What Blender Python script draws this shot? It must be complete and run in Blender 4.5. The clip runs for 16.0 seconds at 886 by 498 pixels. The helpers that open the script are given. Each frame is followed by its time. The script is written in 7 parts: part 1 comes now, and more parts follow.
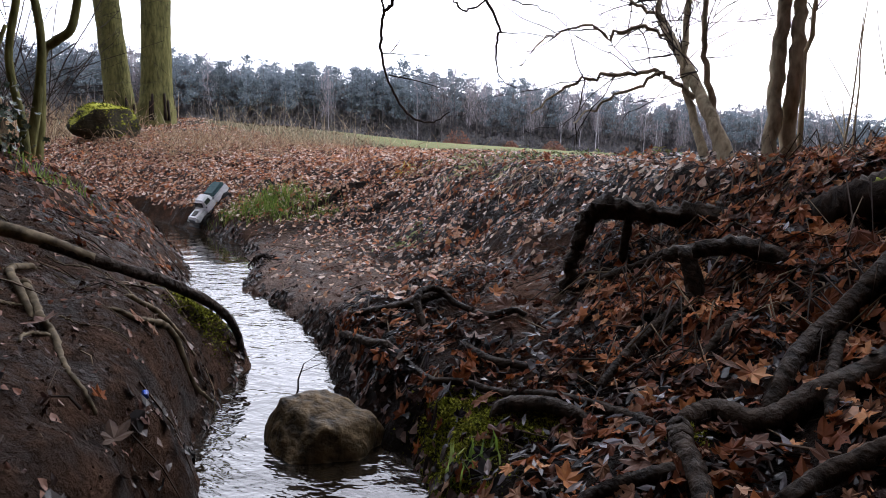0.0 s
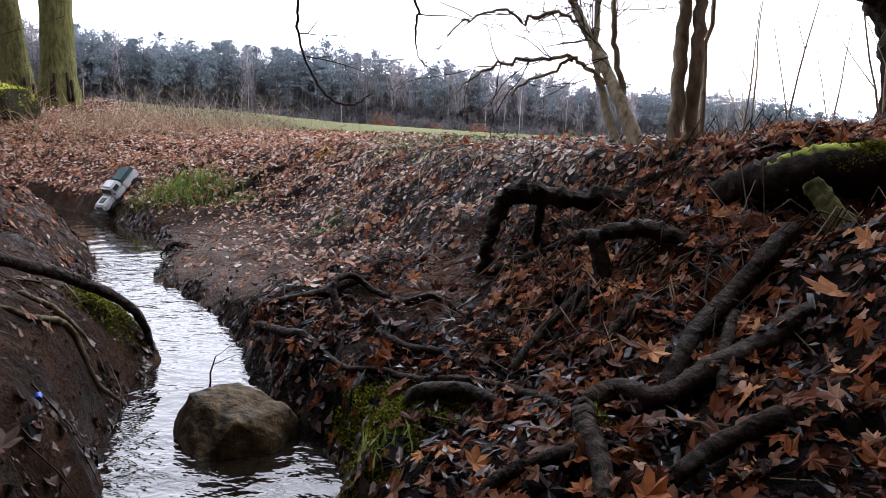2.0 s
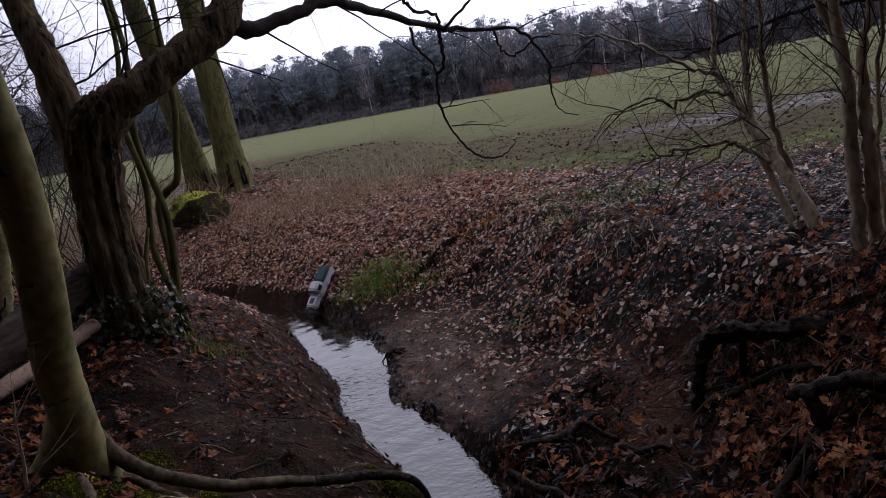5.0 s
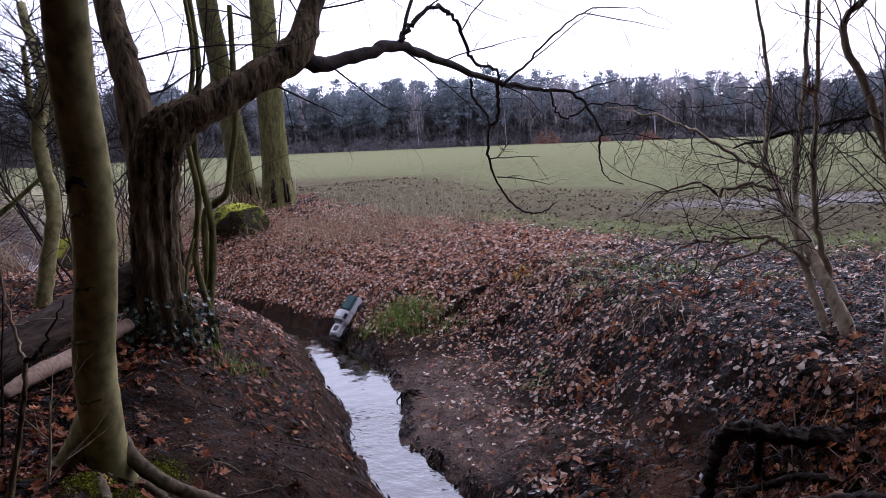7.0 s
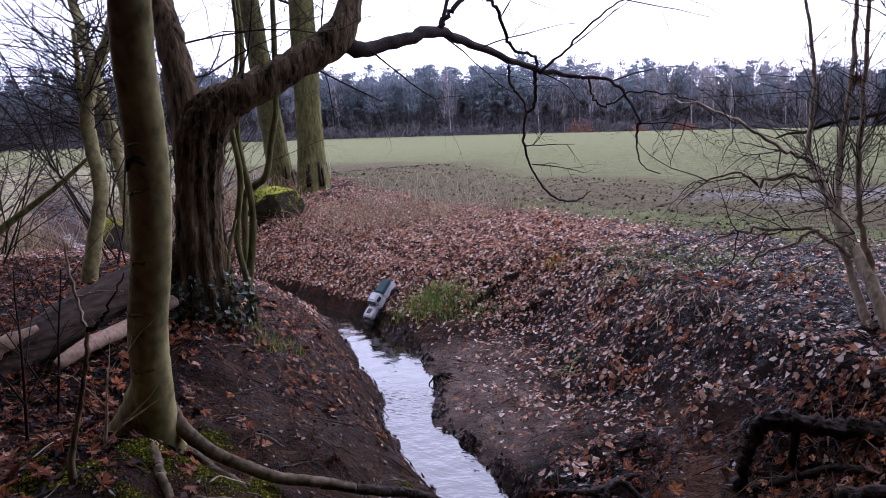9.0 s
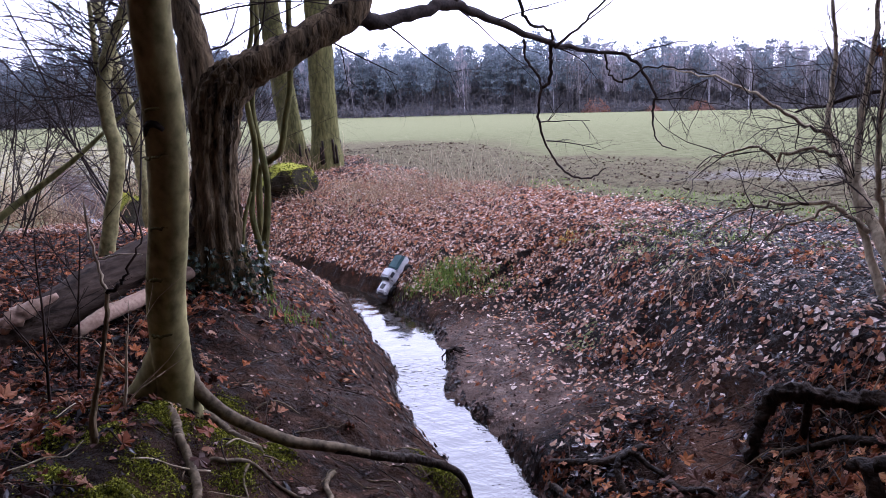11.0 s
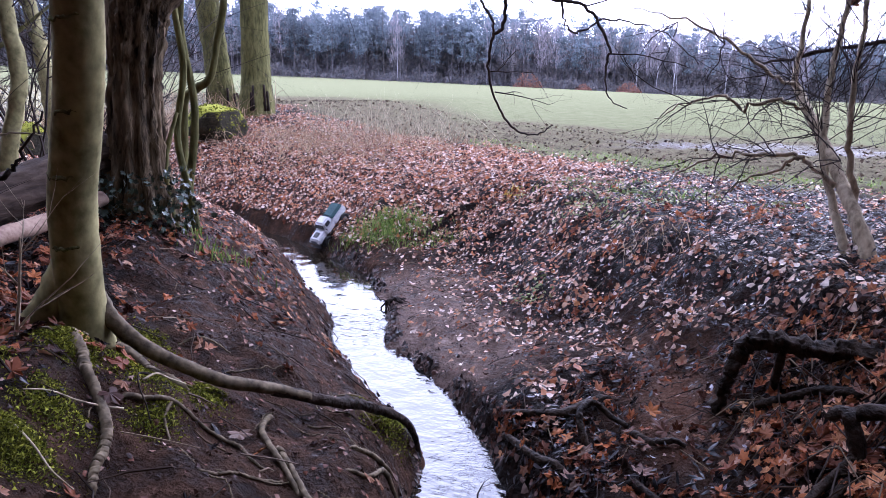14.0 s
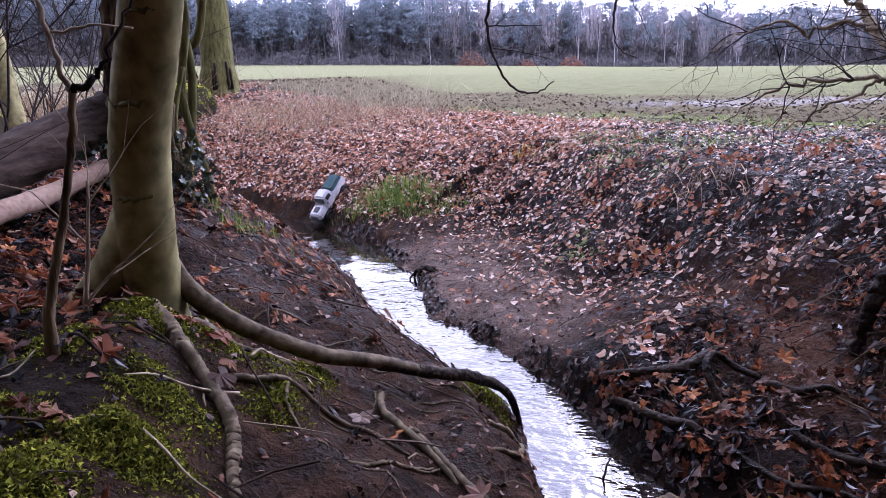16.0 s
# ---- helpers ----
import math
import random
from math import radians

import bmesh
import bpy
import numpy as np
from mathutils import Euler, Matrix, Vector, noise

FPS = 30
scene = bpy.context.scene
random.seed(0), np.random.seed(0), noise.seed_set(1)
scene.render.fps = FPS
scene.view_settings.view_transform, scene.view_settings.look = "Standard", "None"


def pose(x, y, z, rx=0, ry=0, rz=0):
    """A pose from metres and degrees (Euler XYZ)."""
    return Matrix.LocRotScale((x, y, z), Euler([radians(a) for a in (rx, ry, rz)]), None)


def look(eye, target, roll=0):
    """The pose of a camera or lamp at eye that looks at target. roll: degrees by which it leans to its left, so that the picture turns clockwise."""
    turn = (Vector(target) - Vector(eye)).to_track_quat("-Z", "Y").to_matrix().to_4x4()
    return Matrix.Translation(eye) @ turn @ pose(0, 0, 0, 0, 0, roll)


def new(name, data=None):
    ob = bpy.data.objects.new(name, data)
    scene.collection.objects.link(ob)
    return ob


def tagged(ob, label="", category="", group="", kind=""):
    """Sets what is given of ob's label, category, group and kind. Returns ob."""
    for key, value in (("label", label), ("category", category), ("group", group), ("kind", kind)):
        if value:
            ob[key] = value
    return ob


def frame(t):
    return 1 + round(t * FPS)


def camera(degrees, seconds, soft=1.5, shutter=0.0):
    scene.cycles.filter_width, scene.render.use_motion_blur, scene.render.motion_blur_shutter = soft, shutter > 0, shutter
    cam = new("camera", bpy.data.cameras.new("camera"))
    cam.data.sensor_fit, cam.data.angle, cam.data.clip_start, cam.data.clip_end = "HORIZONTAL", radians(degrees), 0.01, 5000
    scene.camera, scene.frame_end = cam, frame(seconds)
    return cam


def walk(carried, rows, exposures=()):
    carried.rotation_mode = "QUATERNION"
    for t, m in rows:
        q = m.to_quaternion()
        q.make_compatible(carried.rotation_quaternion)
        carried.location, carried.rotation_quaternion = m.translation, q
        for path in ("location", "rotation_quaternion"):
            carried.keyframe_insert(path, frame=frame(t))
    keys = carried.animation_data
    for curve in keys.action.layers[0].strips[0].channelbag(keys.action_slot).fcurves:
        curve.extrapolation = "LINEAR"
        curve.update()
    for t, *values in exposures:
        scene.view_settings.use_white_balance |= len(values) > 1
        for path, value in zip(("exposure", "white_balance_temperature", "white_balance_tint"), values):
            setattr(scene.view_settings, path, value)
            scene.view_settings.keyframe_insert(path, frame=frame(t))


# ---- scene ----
cam = camera(66.6, 16.0, 0.45)

PATH = [
    (0, (0.784, -2.017, 0.837), (0.490, -0.064, 0.522), 1.81),
    (0.5, (0.799, -2.028, 0.834), (0.527, -0.072, 0.522), 1.22),
    (1, (0.805, -2.027, 0.828), (0.581, -0.072, 0.472), 1.04),
    (1.5, (0.816, -2.004, 0.841), (0.671, -0.044, 0.472), 1.15),
    (2, (0.823, -2.007, 0.851), (0.745, -0.041, 0.491), 1.86),
    (2.5, (0.809, -1.976, 0.947), (0.765, 0.005, 0.677), 1.82),
    (3, (0.744, -2.015, 1.159), (0.750, -0.024, 0.977), 4.26),
    (3.5, (0.675, -2.081, 1.426), (0.650, -0.096, 1.187), -0.58),
    (4, (0.671, -2.118, 1.620), (0.390, -0.144, 1.462), -3.12),
    (4.5, (0.679, -2.249, 1.677), (0.255, -0.303, 1.488), -6.32),
    (5, (0.670, -2.256, 1.714), (0.165, -0.368, 1.293), -11.96),
    (5.2, (0.694, -2.176, 1.743), (0.096, -0.304, 1.371), -11.40),
    (7.3, (0.644, -2.350, 1.797), (0.075, -0.455, 1.505), -3.80),
    (7.5, (0.629, -2.363, 1.798), (0.050, -0.469, 1.517), -4.76),
    (8, (0.624, -2.358, 1.799), (0.011, -0.478, 1.501), -3.97),
    (8.5, (0.625, -2.360, 1.797), (-0.008, -0.487, 1.492), -3.75),
    (9, (0.638, -2.375, 1.791), (-0.021, -0.516, 1.460), -3.27),
    (9.5, (0.631, -2.380, 1.784), (-0.053, -0.539, 1.406), -3.24),
    (11.8, (0.641, -2.397, 1.689), (-0.064, -0.567, 1.295), -2.96),
    (12, (0.591, -2.386, 1.666), (-0.155, -0.576, 1.258), -3.33),
    (12.5, (0.590, -2.384, 1.629), (-0.196, -0.597, 1.193), 0.36),
    (13, (0.540, -2.339, 1.609), (-0.099, -0.512, 1.106), -3.15),
    (13.5, (0.488, -2.292, 1.579), (-0.055, -0.433, 1.082), -1.23),
    (14, (0.430, -2.192, 1.536), (-0.051, -0.311, 1.056), 0.84),
    (14.5, (0.326, -2.131, 1.505), (-0.060, -0.209, 1.112), 1.66),
    (15, (0.168, -2.100, 1.423), (-0.208, -0.184, 0.991), 3.84),
    (15.5, (0.036, -2.033, 1.382), (-0.498, -0.156, 0.945), 5.47),
    (15.8, (-0.065, -2.038, 1.354), (-0.599, -0.168, 0.886), -2.45),
    (16, (-0.139, -1.995, 1.331), (-0.482, -0.097, 0.800), -1.72),
]
EXPOSURE = [(0, 0.67, 6050, 16), (2, 0.77, 6050, 16), (2.5, 1.02, 6050, 17), (3.0, 0.87, 6050, 19), (3.5, 0.1, 6000, 22), (4.0, -0.35, 5950, 23), (4.5, -0.65, 5900, 24), (5.2, -0.75, 5900, 26), (7.5, 0.31, 5500, 31), (8.5, 0.31, 5450, 33), (9.5, 0.56, 5450, 33), (12, 1.11, 5250, 32), (13.5, 1.36, 5150, 32), (14.5, 1.26, 5100, 32), (15.0, 1.06, 5050, 31), (15.5, 1.01, 5050, 31), (16, 1.21, 5350, 36)]
walk(cam, [(t, look(eye, target, roll)) for t, eye, target, roll in PATH], EXPOSURE)

# ---- world, sun, exposure ----
world = bpy.data.worlds.new("overcast_sky")
scene.world = world
world.use_nodes = True
wn, wl = world.node_tree.nodes, world.node_tree.links
wn.clear()
w_out, w_bg = wn.new("ShaderNodeOutputWorld"), wn.new("ShaderNodeBackground")
sky = wn.new("ShaderNodeTexSky")
sky.sky_type, sky.sun_disc = "NISHITA", False
sky.sun_elevation, sky.sun_rotation = radians(24), radians(20)
sky.air_density, sky.dust_density = 1.0, 4.0
cloud = wn.new("ShaderNodeMix")
cloud.data_type = "RGBA"
cloud.inputs[0].default_value = 0.9
cloud.inputs[7].default_value = (21.0, 21.5, 22.6, 1)
wl.new(sky.outputs[0], cloud.inputs[6])
wl.new(cloud.outputs[2], w_bg.inputs[0])
w_bg.inputs[1].default_value = 0.1
wl.new(w_bg.outputs[0], w_out.inputs[0])

sun = new("sun", bpy.data.lights.new("sun", "SUN"))
sun.data.energy, sun.data.angle, sun.data.color = 0.7, radians(30), (1.0, 0.96, 0.9)
sun.matrix_world = look((0, 0, 40), (-12, -34, 18))

# ---- small tools ----

def node_mat(name):
    m = bpy.data.materials.new(name)
    m.use_nodes = True
    return m, m.node_tree.nodes, m.node_tree.links, m.node_tree.nodes["Principled BSDF"]


def surface(name, dark, light, scale=8.0, rough=0.8, bump=0.4, grain=60.0, stretch=(1, 1, 1), third=None, spec=0.4, bump_dist=0.01, vary=0.0, rough2=None):
    """A procedural surface of two colours at two scales, with relief. third: a colour that lies on the upper sides (moss, algae)."""
    m, n, l, p = node_mat(name)
    co, mp = n.new("ShaderNodeTexCoord"), n.new("ShaderNodeMapping")
    mp.inputs["Scale"].default_value = stretch
    l.new(co.outputs["Object"], mp.inputs[0])
    a, b = n.new("ShaderNodeTexNoise"), n.new("ShaderNodeTexNoise")
    a.inputs["Scale"].default_value, b.inputs["Scale"].default_value = scale, grain
    a.inputs["Detail"].default_value = b.inputs["Detail"].default_value = 6
    l.new(mp.outputs[0], a.inputs[0])
    l.new(mp.outputs[0], b.inputs[0])
    s = n.new("ShaderNodeMath")
    s.operation = "MULTIPLY_ADD"
    s.inputs[1].default_value, s.inputs[2].default_value = 0.55, 0.0
    l.new(b.outputs[0], s.inputs[0])
    t = n.new("ShaderNodeMath")
    t.operation = "MULTIPLY_ADD"
    t.inputs[1].default_value = 0.45
    l.new(a.outputs[0], t.inputs[0])
    l.new(s.outputs[0], t.inputs[2])
    r = n.new("ShaderNodeValToRGB")
    r.color_ramp.elements[0].position, r.color_ramp.elements[1].position = 0.36, 0.66
    r.color_ramp.elements[0].color, r.color_ramp.elements[1].color = (*dark, 1), (*light, 1)
    l.new(t.outputs[0], r.inputs[0])
    colour = r.outputs[0]
    if third:
        geo, sep, ramp, mix, patch = n.new("ShaderNodeNewGeometry"), n.new("ShaderNodeSeparateXYZ"), n.new("ShaderNodeMath"), n.new("ShaderNodeMix"), n.new("ShaderNodeTexNoise")
        patch.inputs["Scale"].default_value = 5.0
        l.new(co.outputs["Object"], patch.inputs[0])
        l.new(geo.outputs["Normal"], sep.inputs[0])
        ramp.operation, ramp.use_clamp = "MULTIPLY_ADD", True
        add = n.new("ShaderNodeMath")
        l.new(sep.outputs[2], add.inputs[0])
        l.new(patch.outputs[0], add.inputs[1])
        l.new(add.outputs[0], ramp.inputs[0])
        ramp.inputs[1].default_value, ramp.inputs[2].default_value = 5.0, third[3]
        mix.data_type = "RGBA"
        l.new(ramp.outputs[0], mix.inputs[0])
        l.new(colour, mix.inputs[6])
        mix.inputs[7].default_value = (*third[:3], 1)
        colour = mix.outputs[2]
    if vary:
        info, hsv, am = n.new("ShaderNodeObjectInfo"), n.new("ShaderNodeHueSaturation"), n.new("ShaderNodeMath")
        am.operation = "MULTIPLY_ADD"
        am.inputs[1].default_value, am.inputs[2].default_value = vary, 1 - vary / 2
        l.new(info.outputs["Random"], am.inputs[0])
        l.new(am.outputs[0], hsv.inputs["Value"])
        l.new(colour, hsv.inputs["Color"])
        colour = hsv.outputs[0]
    l.new(colour, p.inputs["Base Color"])
    p.inputs["Roughness"].default_value = rough
    if rough2 is not None:
        rr = n.new("ShaderNodeMapRange")
        rr.inputs[1].default_value, rr.inputs[2].default_value = 0.35, 0.65
        rr.inputs[3].default_value, rr.inputs[4].default_value = rough2, rough
        l.new(a.outputs[0], rr.inputs[0])
        l.new(rr.outputs[0], p.inputs["Roughness"])
    p.inputs["Specular IOR Level"].default_value = spec
    bp = n.new("ShaderNodeBump")
    bp.inputs["Strength"].default_value, bp.inputs["Distance"].default_value = bump, bump_dist
    l.new(t.outputs[0], bp.inputs["Height"])
    l.new(bp.outputs[0], p.inputs["Normal"])
    return m


def scatter_mat(name, colours, rough=0.5, spec=0.5, grain=40.0, through_light=0.0):
    """A surface for many loose pieces in one mesh: each island takes one of the colours."""
    m, n, l, p = node_mat(name)
    geo, r = n.new("ShaderNodeNewGeometry"), n.new("ShaderNodeValToRGB")
    r.color_ramp.interpolation = "CONSTANT"
    e = r.color_ramp.elements
    e[0].position, e[0].color = 0, (*colours[0], 1)
    e[1].position, e[1].color = 1 / len(colours), (*colours[1], 1)
    for k in range(2, len(colours)):
        e.new(k / len(colours)).color = (*colours[k], 1)
    l.new(geo.outputs["Random Per Island"], r.inputs[0])
    co, t = n.new("ShaderNodeTexCoord"), n.new("ShaderNodeTexNoise")
    t.inputs["Scale"].default_value = grain
    l.new(co.outputs["Object"], t.inputs[0])
    hsv, mr = n.new("ShaderNodeHueSaturation"), n.new("ShaderNodeMapRange")
    mr.inputs[3].default_value, mr.inputs[4].default_value = 0.55, 1.45
    l.new(t.outputs[0], mr.inputs[0])
    l.new(mr.outputs[0], hsv.inputs["Value"])
    l.new(r.outputs[0], hsv.inputs["Color"])
    l.new(hsv.outputs[0], p.inputs["Base Color"])
    p.inputs["Roughness"].default_value = rough
    p.inputs["Specular IOR Level"].default_value = spec
    if through_light:
        back, both, out = n.new("ShaderNodeBsdfTranslucent"), n.new("ShaderNodeMixShader"), n["Material Output"]
        both.inputs[0].default_value = through_light
        l.new(hsv.outputs[0], back.inputs[0])
        l.new(p.outputs[0], both.inputs[1])
        l.new(back.outputs[0], both.inputs[2])
        l.new(both.outputs[0], out.inputs[0])
    return m


def mesh_object(name, verts, faces, material, parent=None, smooth=True):
    """One mesh object from arrays of corners and of faces with the same number of corners each."""
    me = bpy.data.meshes.new(name)
    v, f = np.asarray(verts, np.float32), np.asarray(faces, np.int32)
    k = f.shape[1]
    me.vertices.add(len(v))
    me.vertices.foreach_set("co", v.ravel())
    me.loops.add(f.size)
    me.loops.foreach_set("vertex_index", f.ravel())
    me.polygons.add(len(f))
    me.polygons.foreach_set("loop_start", np.arange(0, f.size, k, dtype=np.int32))
    me.polygons.foreach_set("loop_total", np.full(len(f), k, np.int32))
    me.update(calc_edges=True)
    me.polygons.foreach_set("use_smooth", np.full(len(f), smooth, dtype=bool))
    me.materials.append(material)
    ob = new(name, me)
    ob.parent = parent
    return ob


def part(name, bm, material, parent=None, label="", smooth=False):
    """Links a bmesh as one mesh object under a thing or a part."""
    me = bpy.data.meshes.new(name)
    bm.to_mesh(me)
    bm.free()
    me.materials.append(material)
    for poly in me.polygons:
        poly.use_smooth = smooth
    ob = new(name, me)
    ob.parent = parent
    return tagged(ob, label=label)


def thing(name, place, label, category, group="", kind=""):
    ob = new(name)
    ob.empty_display_size = 0.1
    ob.location = place
    return tagged(ob, label, category, group, kind)


def curve_through(points, per=6):
    """A smooth line through the given points (Catmull-Rom), with any number of columns."""
    p = np.asarray(points, float)
    q = np.vstack([2 * p[0] - p[1], p, 2 * p[-1] - p[-2]])
    out = []
    for i in range(len(p) - 1):
        a, b, c, d = q[i : i + 4]
        t = np.linspace(0, 1, per, endpoint=False)[:, None]
        out.append(0.5 * (2 * b + (c - a) * t + (2 * a - 5 * b + 4 * c - d) * t**2 + (3 * b - a - 3 * c + d) * t**3))
    return np.vstack(out + [p[-1:]])


def tube_arrays(line, radii, sides=8, lumps=0.0, ribs=0, rib_depth=0.0, seed=0, twist=0.0):
    """Corners and four-cornered faces of a round limb along a line."""
    line, radii = np.asarray(line, float), np.asarray(radii, float)
    n, rng = len(line), np.random.default_rng(seed)
    tan = np.gradient(line, axis=0)
    tan /= np.linalg.norm(tan, axis=1, keepdims=True) + 1e-9
    ref = np.array([0.0, 0, 1]) if abs(tan[0, 2]) < 0.9 else np.array([1.0, 0, 0])
    u = np.cross(tan[0], ref)
    u /= np.linalg.norm(u)
    verts, ang = [], np.linspace(0, 2 * np.pi, sides, endpoint=False)
    wob = rng.normal(0, 1, (n, sides)) * lumps
    slow = np.cumsum(rng.normal(0, 1, (n, 3)), 0) * 0.25
    for i in range(n):
        u = u - tan[i] * (u @ tan[i])
        u /= np.linalg.norm(u) + 1e-9
        w = np.cross(tan[i], u)
        r = radii[i] * (1 + wob[i] + lumps * 0.9 * np.sin(ang * 2 + slow[i, 0]) + lumps * 0.6 * np.sin(ang * 3 + slow[i, 1]))
        if ribs:
            r = r + radii[i] * rib_depth * (np.abs(np.sin(ang * ribs / 2 + twist * i + 0.7 * slow[i, 2] * 0.2)) - 0.5)
        verts.append(line[i] + r[:, None] * (np.cos(ang)[:, None] * u + np.sin(ang)[:, None] * w))
    verts = np.vstack(verts + [line[:1], line[-1:]])
    i, j = np.meshgrid(np.arange(n - 1), np.arange(sides), indexing="ij")
    a, b = i * sides + j, i * sides + (j + 1) % sides
    quads = np.stack([a, b, b + sides, a + sides], -1).reshape(-1, 4)
    k = np.arange(sides)
    cap0 = np.stack([(k + 1) % sides, k, np.full(sides, n * sides), np.full(sides, n * sides)], -1)
    cap1 = np.stack([(n - 1) * sides + k, (n - 1) * sides + (k + 1) % sides, np.full(sides, n * sides + 1), np.full(sides, n * sides + 1)], -1)
    return verts, quads, np.vstack([cap0, cap1])[:, :3]


def limb(name, points, material, parent=None, sides=10, per=6, lumps=0.06, ribs=0, rib_depth=0.0, seed=0, wiggle=0.0, label="", twist=0.0):
    """A limb, root or trunk through points (x, y, z, radius), as one mesh."""
    c = curve_through(points, per)
    line, radii = c[:, :3].copy(), np.maximum(c[:, 3], 0.001)
    if wiggle:
        rng = np.random.default_rng(seed + 99)
        line[1:-1] += rng.normal(0, wiggle, (len(line) - 2, 3))
    v, q, caps = tube_arrays(line, radii, sides, lumps, ribs, rib_depth, seed, twist)
    me = bpy.data.meshes.new(name)
    me.from_pydata(v.tolist(), [], q.tolist() + caps.tolist())
    me.materials.append(material)
    for poly in me.polygons:
        poly.use_smooth = True
    ob = new(name, me)
    if parent:
        ob.parent = parent
        ob.matrix_parent_inverse = Matrix.Translation(parent.location).inverted()
    return tagged(ob, label=label)


def thin_tube(line, radii, sides):
    """A thin limb with no end caps, for twigs and stalks."""
    line, radii = np.asarray(line, float), np.asarray(radii, float)
    n = len(line)
    tan = np.gradient(line, axis=0)
    ref = np.array([0.3, 0.5, 0.8]) if abs(tan[0] @ (0.3, 0.5, 0.8)) < 0.85 * np.linalg.norm(tan[0]) else np.array([0.9, -0.4, 0.1])
    u = np.cross(tan, ref)
    u /= np.linalg.norm(u, axis=1, keepdims=True) + 1e-9
    w = np.cross(tan, u)
    w /= np.linalg.norm(w, axis=1, keepdims=True) + 1e-9
    ang = np.linspace(0, 2 * np.pi, sides, endpoint=False)
    v = line[:, None] + radii[:, None, None] * (np.cos(ang)[None, :, None] * u[:, None] + np.sin(ang)[None, :, None] * w[:, None])
    a = (np.arange(n - 1) * sides)[:, None] + np.arange(sides)
    b = (np.arange(n - 1) * sides)[:, None] + (np.arange(sides) + 1) % sides
    return v.reshape(-1, 3), np.stack([a, b, b + sides, a + sides], -1).reshape(-1, 4)


def tubes_object(name, lines, material, parent=None, sides=4):
    """Many thin limbs (twigs, stalks) in one mesh: a list of (points, radii)."""
    vs, fs, at = [], [], 0
    for line, radii in lines:
        v, q = thin_tube(line, radii, sides)
        vs.append(v)
        fs.append(q + at)
        at += len(v)
    ob = mesh_object(name, np.vstack(vs), np.vstack(fs), material)
    if parent:
        ob.parent = parent
        ob.matrix_parent_inverse = Matrix.Translation(parent.location).inverted()
    return ob


def twig_lines(rng, start, way, length, radius, depth, droop=0.0, spread=0.8, steps=6, bend=0.25, shoots=(2, 4), shrink=0.6):
    """A branching spray of twigs from a start point: a list of (points, radii)."""
    way = np.asarray(way, float) / np.linalg.norm(way)
    pts, p, d = [np.asarray(start, float)], np.asarray(start, float), way
    for _ in range(steps):
        d = d + rng.normal(0, bend, 3) * (1.0 / steps) ** 0.5 + np.array([0, 0, -droop / steps])
        d /= np.linalg.norm(d)
        p = p + d * length / steps
        pts.append(p)
    radii = np.linspace(radius, radius * 0.35, len(pts))
    out = [(np.array(pts), radii)]
    if depth > 0:
        for _ in range(rng.integers(shoots[0], shoots[1] + 1)):
            k = rng.integers(1, len(pts))
            side = rng.normal(0, 1, 3)
            side -= d * (side @ d)
            side /= np.linalg.norm(side)
            away = d * (1 - spread * 0.4) + side * spread
            out += twig_lines(rng, pts[k], away, length * rng.uniform(0.45, 0.8) * (shrink / 0.6), radii[k] * 0.65, depth - 1, droop, spread, max(3, steps - 1), bend, shoots, shrink)
    return out


def smooth01(x, a, b):
    t = np.clip((x - a) / (b - a), 0, 1)
    return t * t * (3 - 2 * t)


# -- terrain
# The brook's middle line from below the camera to the far meadow: x, y, half width.
BROOK = np.array([
    (1.3, -7.0, 0.40), (0.75, -2.2, 0.34), (0.27, -0.66, 0.29), (-0.03, 0.0, 0.19), (-0.15, 0.3, 0.15), (-0.36, 0.62, 0.19),
    (-0.6, 0.91, 0.2), (-0.95, 1.31, 0.16), (-1.14, 1.75, 0.19), (-1.36, 2.1, 0.24), (-1.68, 2.6, 0.27), (-2.08, 3.02, 0.22),
    (-2.42, 3.36, 0.18), (-2.85, 3.7, 0.17), (-3.7, 4.05, 0.2), (-5.4, 4.7, 0.15), (-7.6, 5.35, 0.14), (-9.6, 6.7, 0.16), (-20.0, 15.3, 0.4), (-46.0, 37.0, 0.5),
])


def brook_distance(x, y):
    """Distance from the water's edge (negative inside), the side (+1 east and north bank, -1 beech bank), and the nearest point of the middle line."""
    best = np.full(x.shape, 1e9)
    side, qx, qy = np.ones(x.shape), np.zeros(x.shape), np.zeros(x.shape)
    for (ax, ay, aw), (bx, by, bw) in zip(BROOK[:-1], BROOK[1:]):
        dx, dy = bx - ax, by - ay
        t = np.clip(((x - ax) * dx + (y - ay) * dy) / (dx * dx + dy * dy), 0, 1)
        px, py = ax + t * dx, ay + t * dy
        d = np.hypot(x - px, y - py) - (aw + t * (bw - aw))
        near = d < best
        best = np.where(near, d, best)
        side = np.where(near, np.where(dx * (y - ay) - dy * (x - ax) < 0, 1.0, -1.0), side)
        qx, qy = np.where(near, px, qx), np.where(near, py, qy)
    return best, side, qx, qy


def waves(x, y, size, seed):
    """Soft uneven bumps of about that size, from -1 to 1."""
    rng = np.random.default_rng(seed)
    out = 0
    for k in range(7):
        a, ph = rng.uniform(0, 2 * np.pi), rng.uniform(0, 6.28, 2)
        f = 2 * np.pi / (size * rng.uniform(0.7, 1.6))
        out = out + np.sin(f * (x * np.cos(a) + y * np.sin(a)) + ph[0] + 0.9 * np.sin(0.6 * f * (y * np.cos(a) - x * np.sin(a)) + ph[1]))
    return out / 4.5


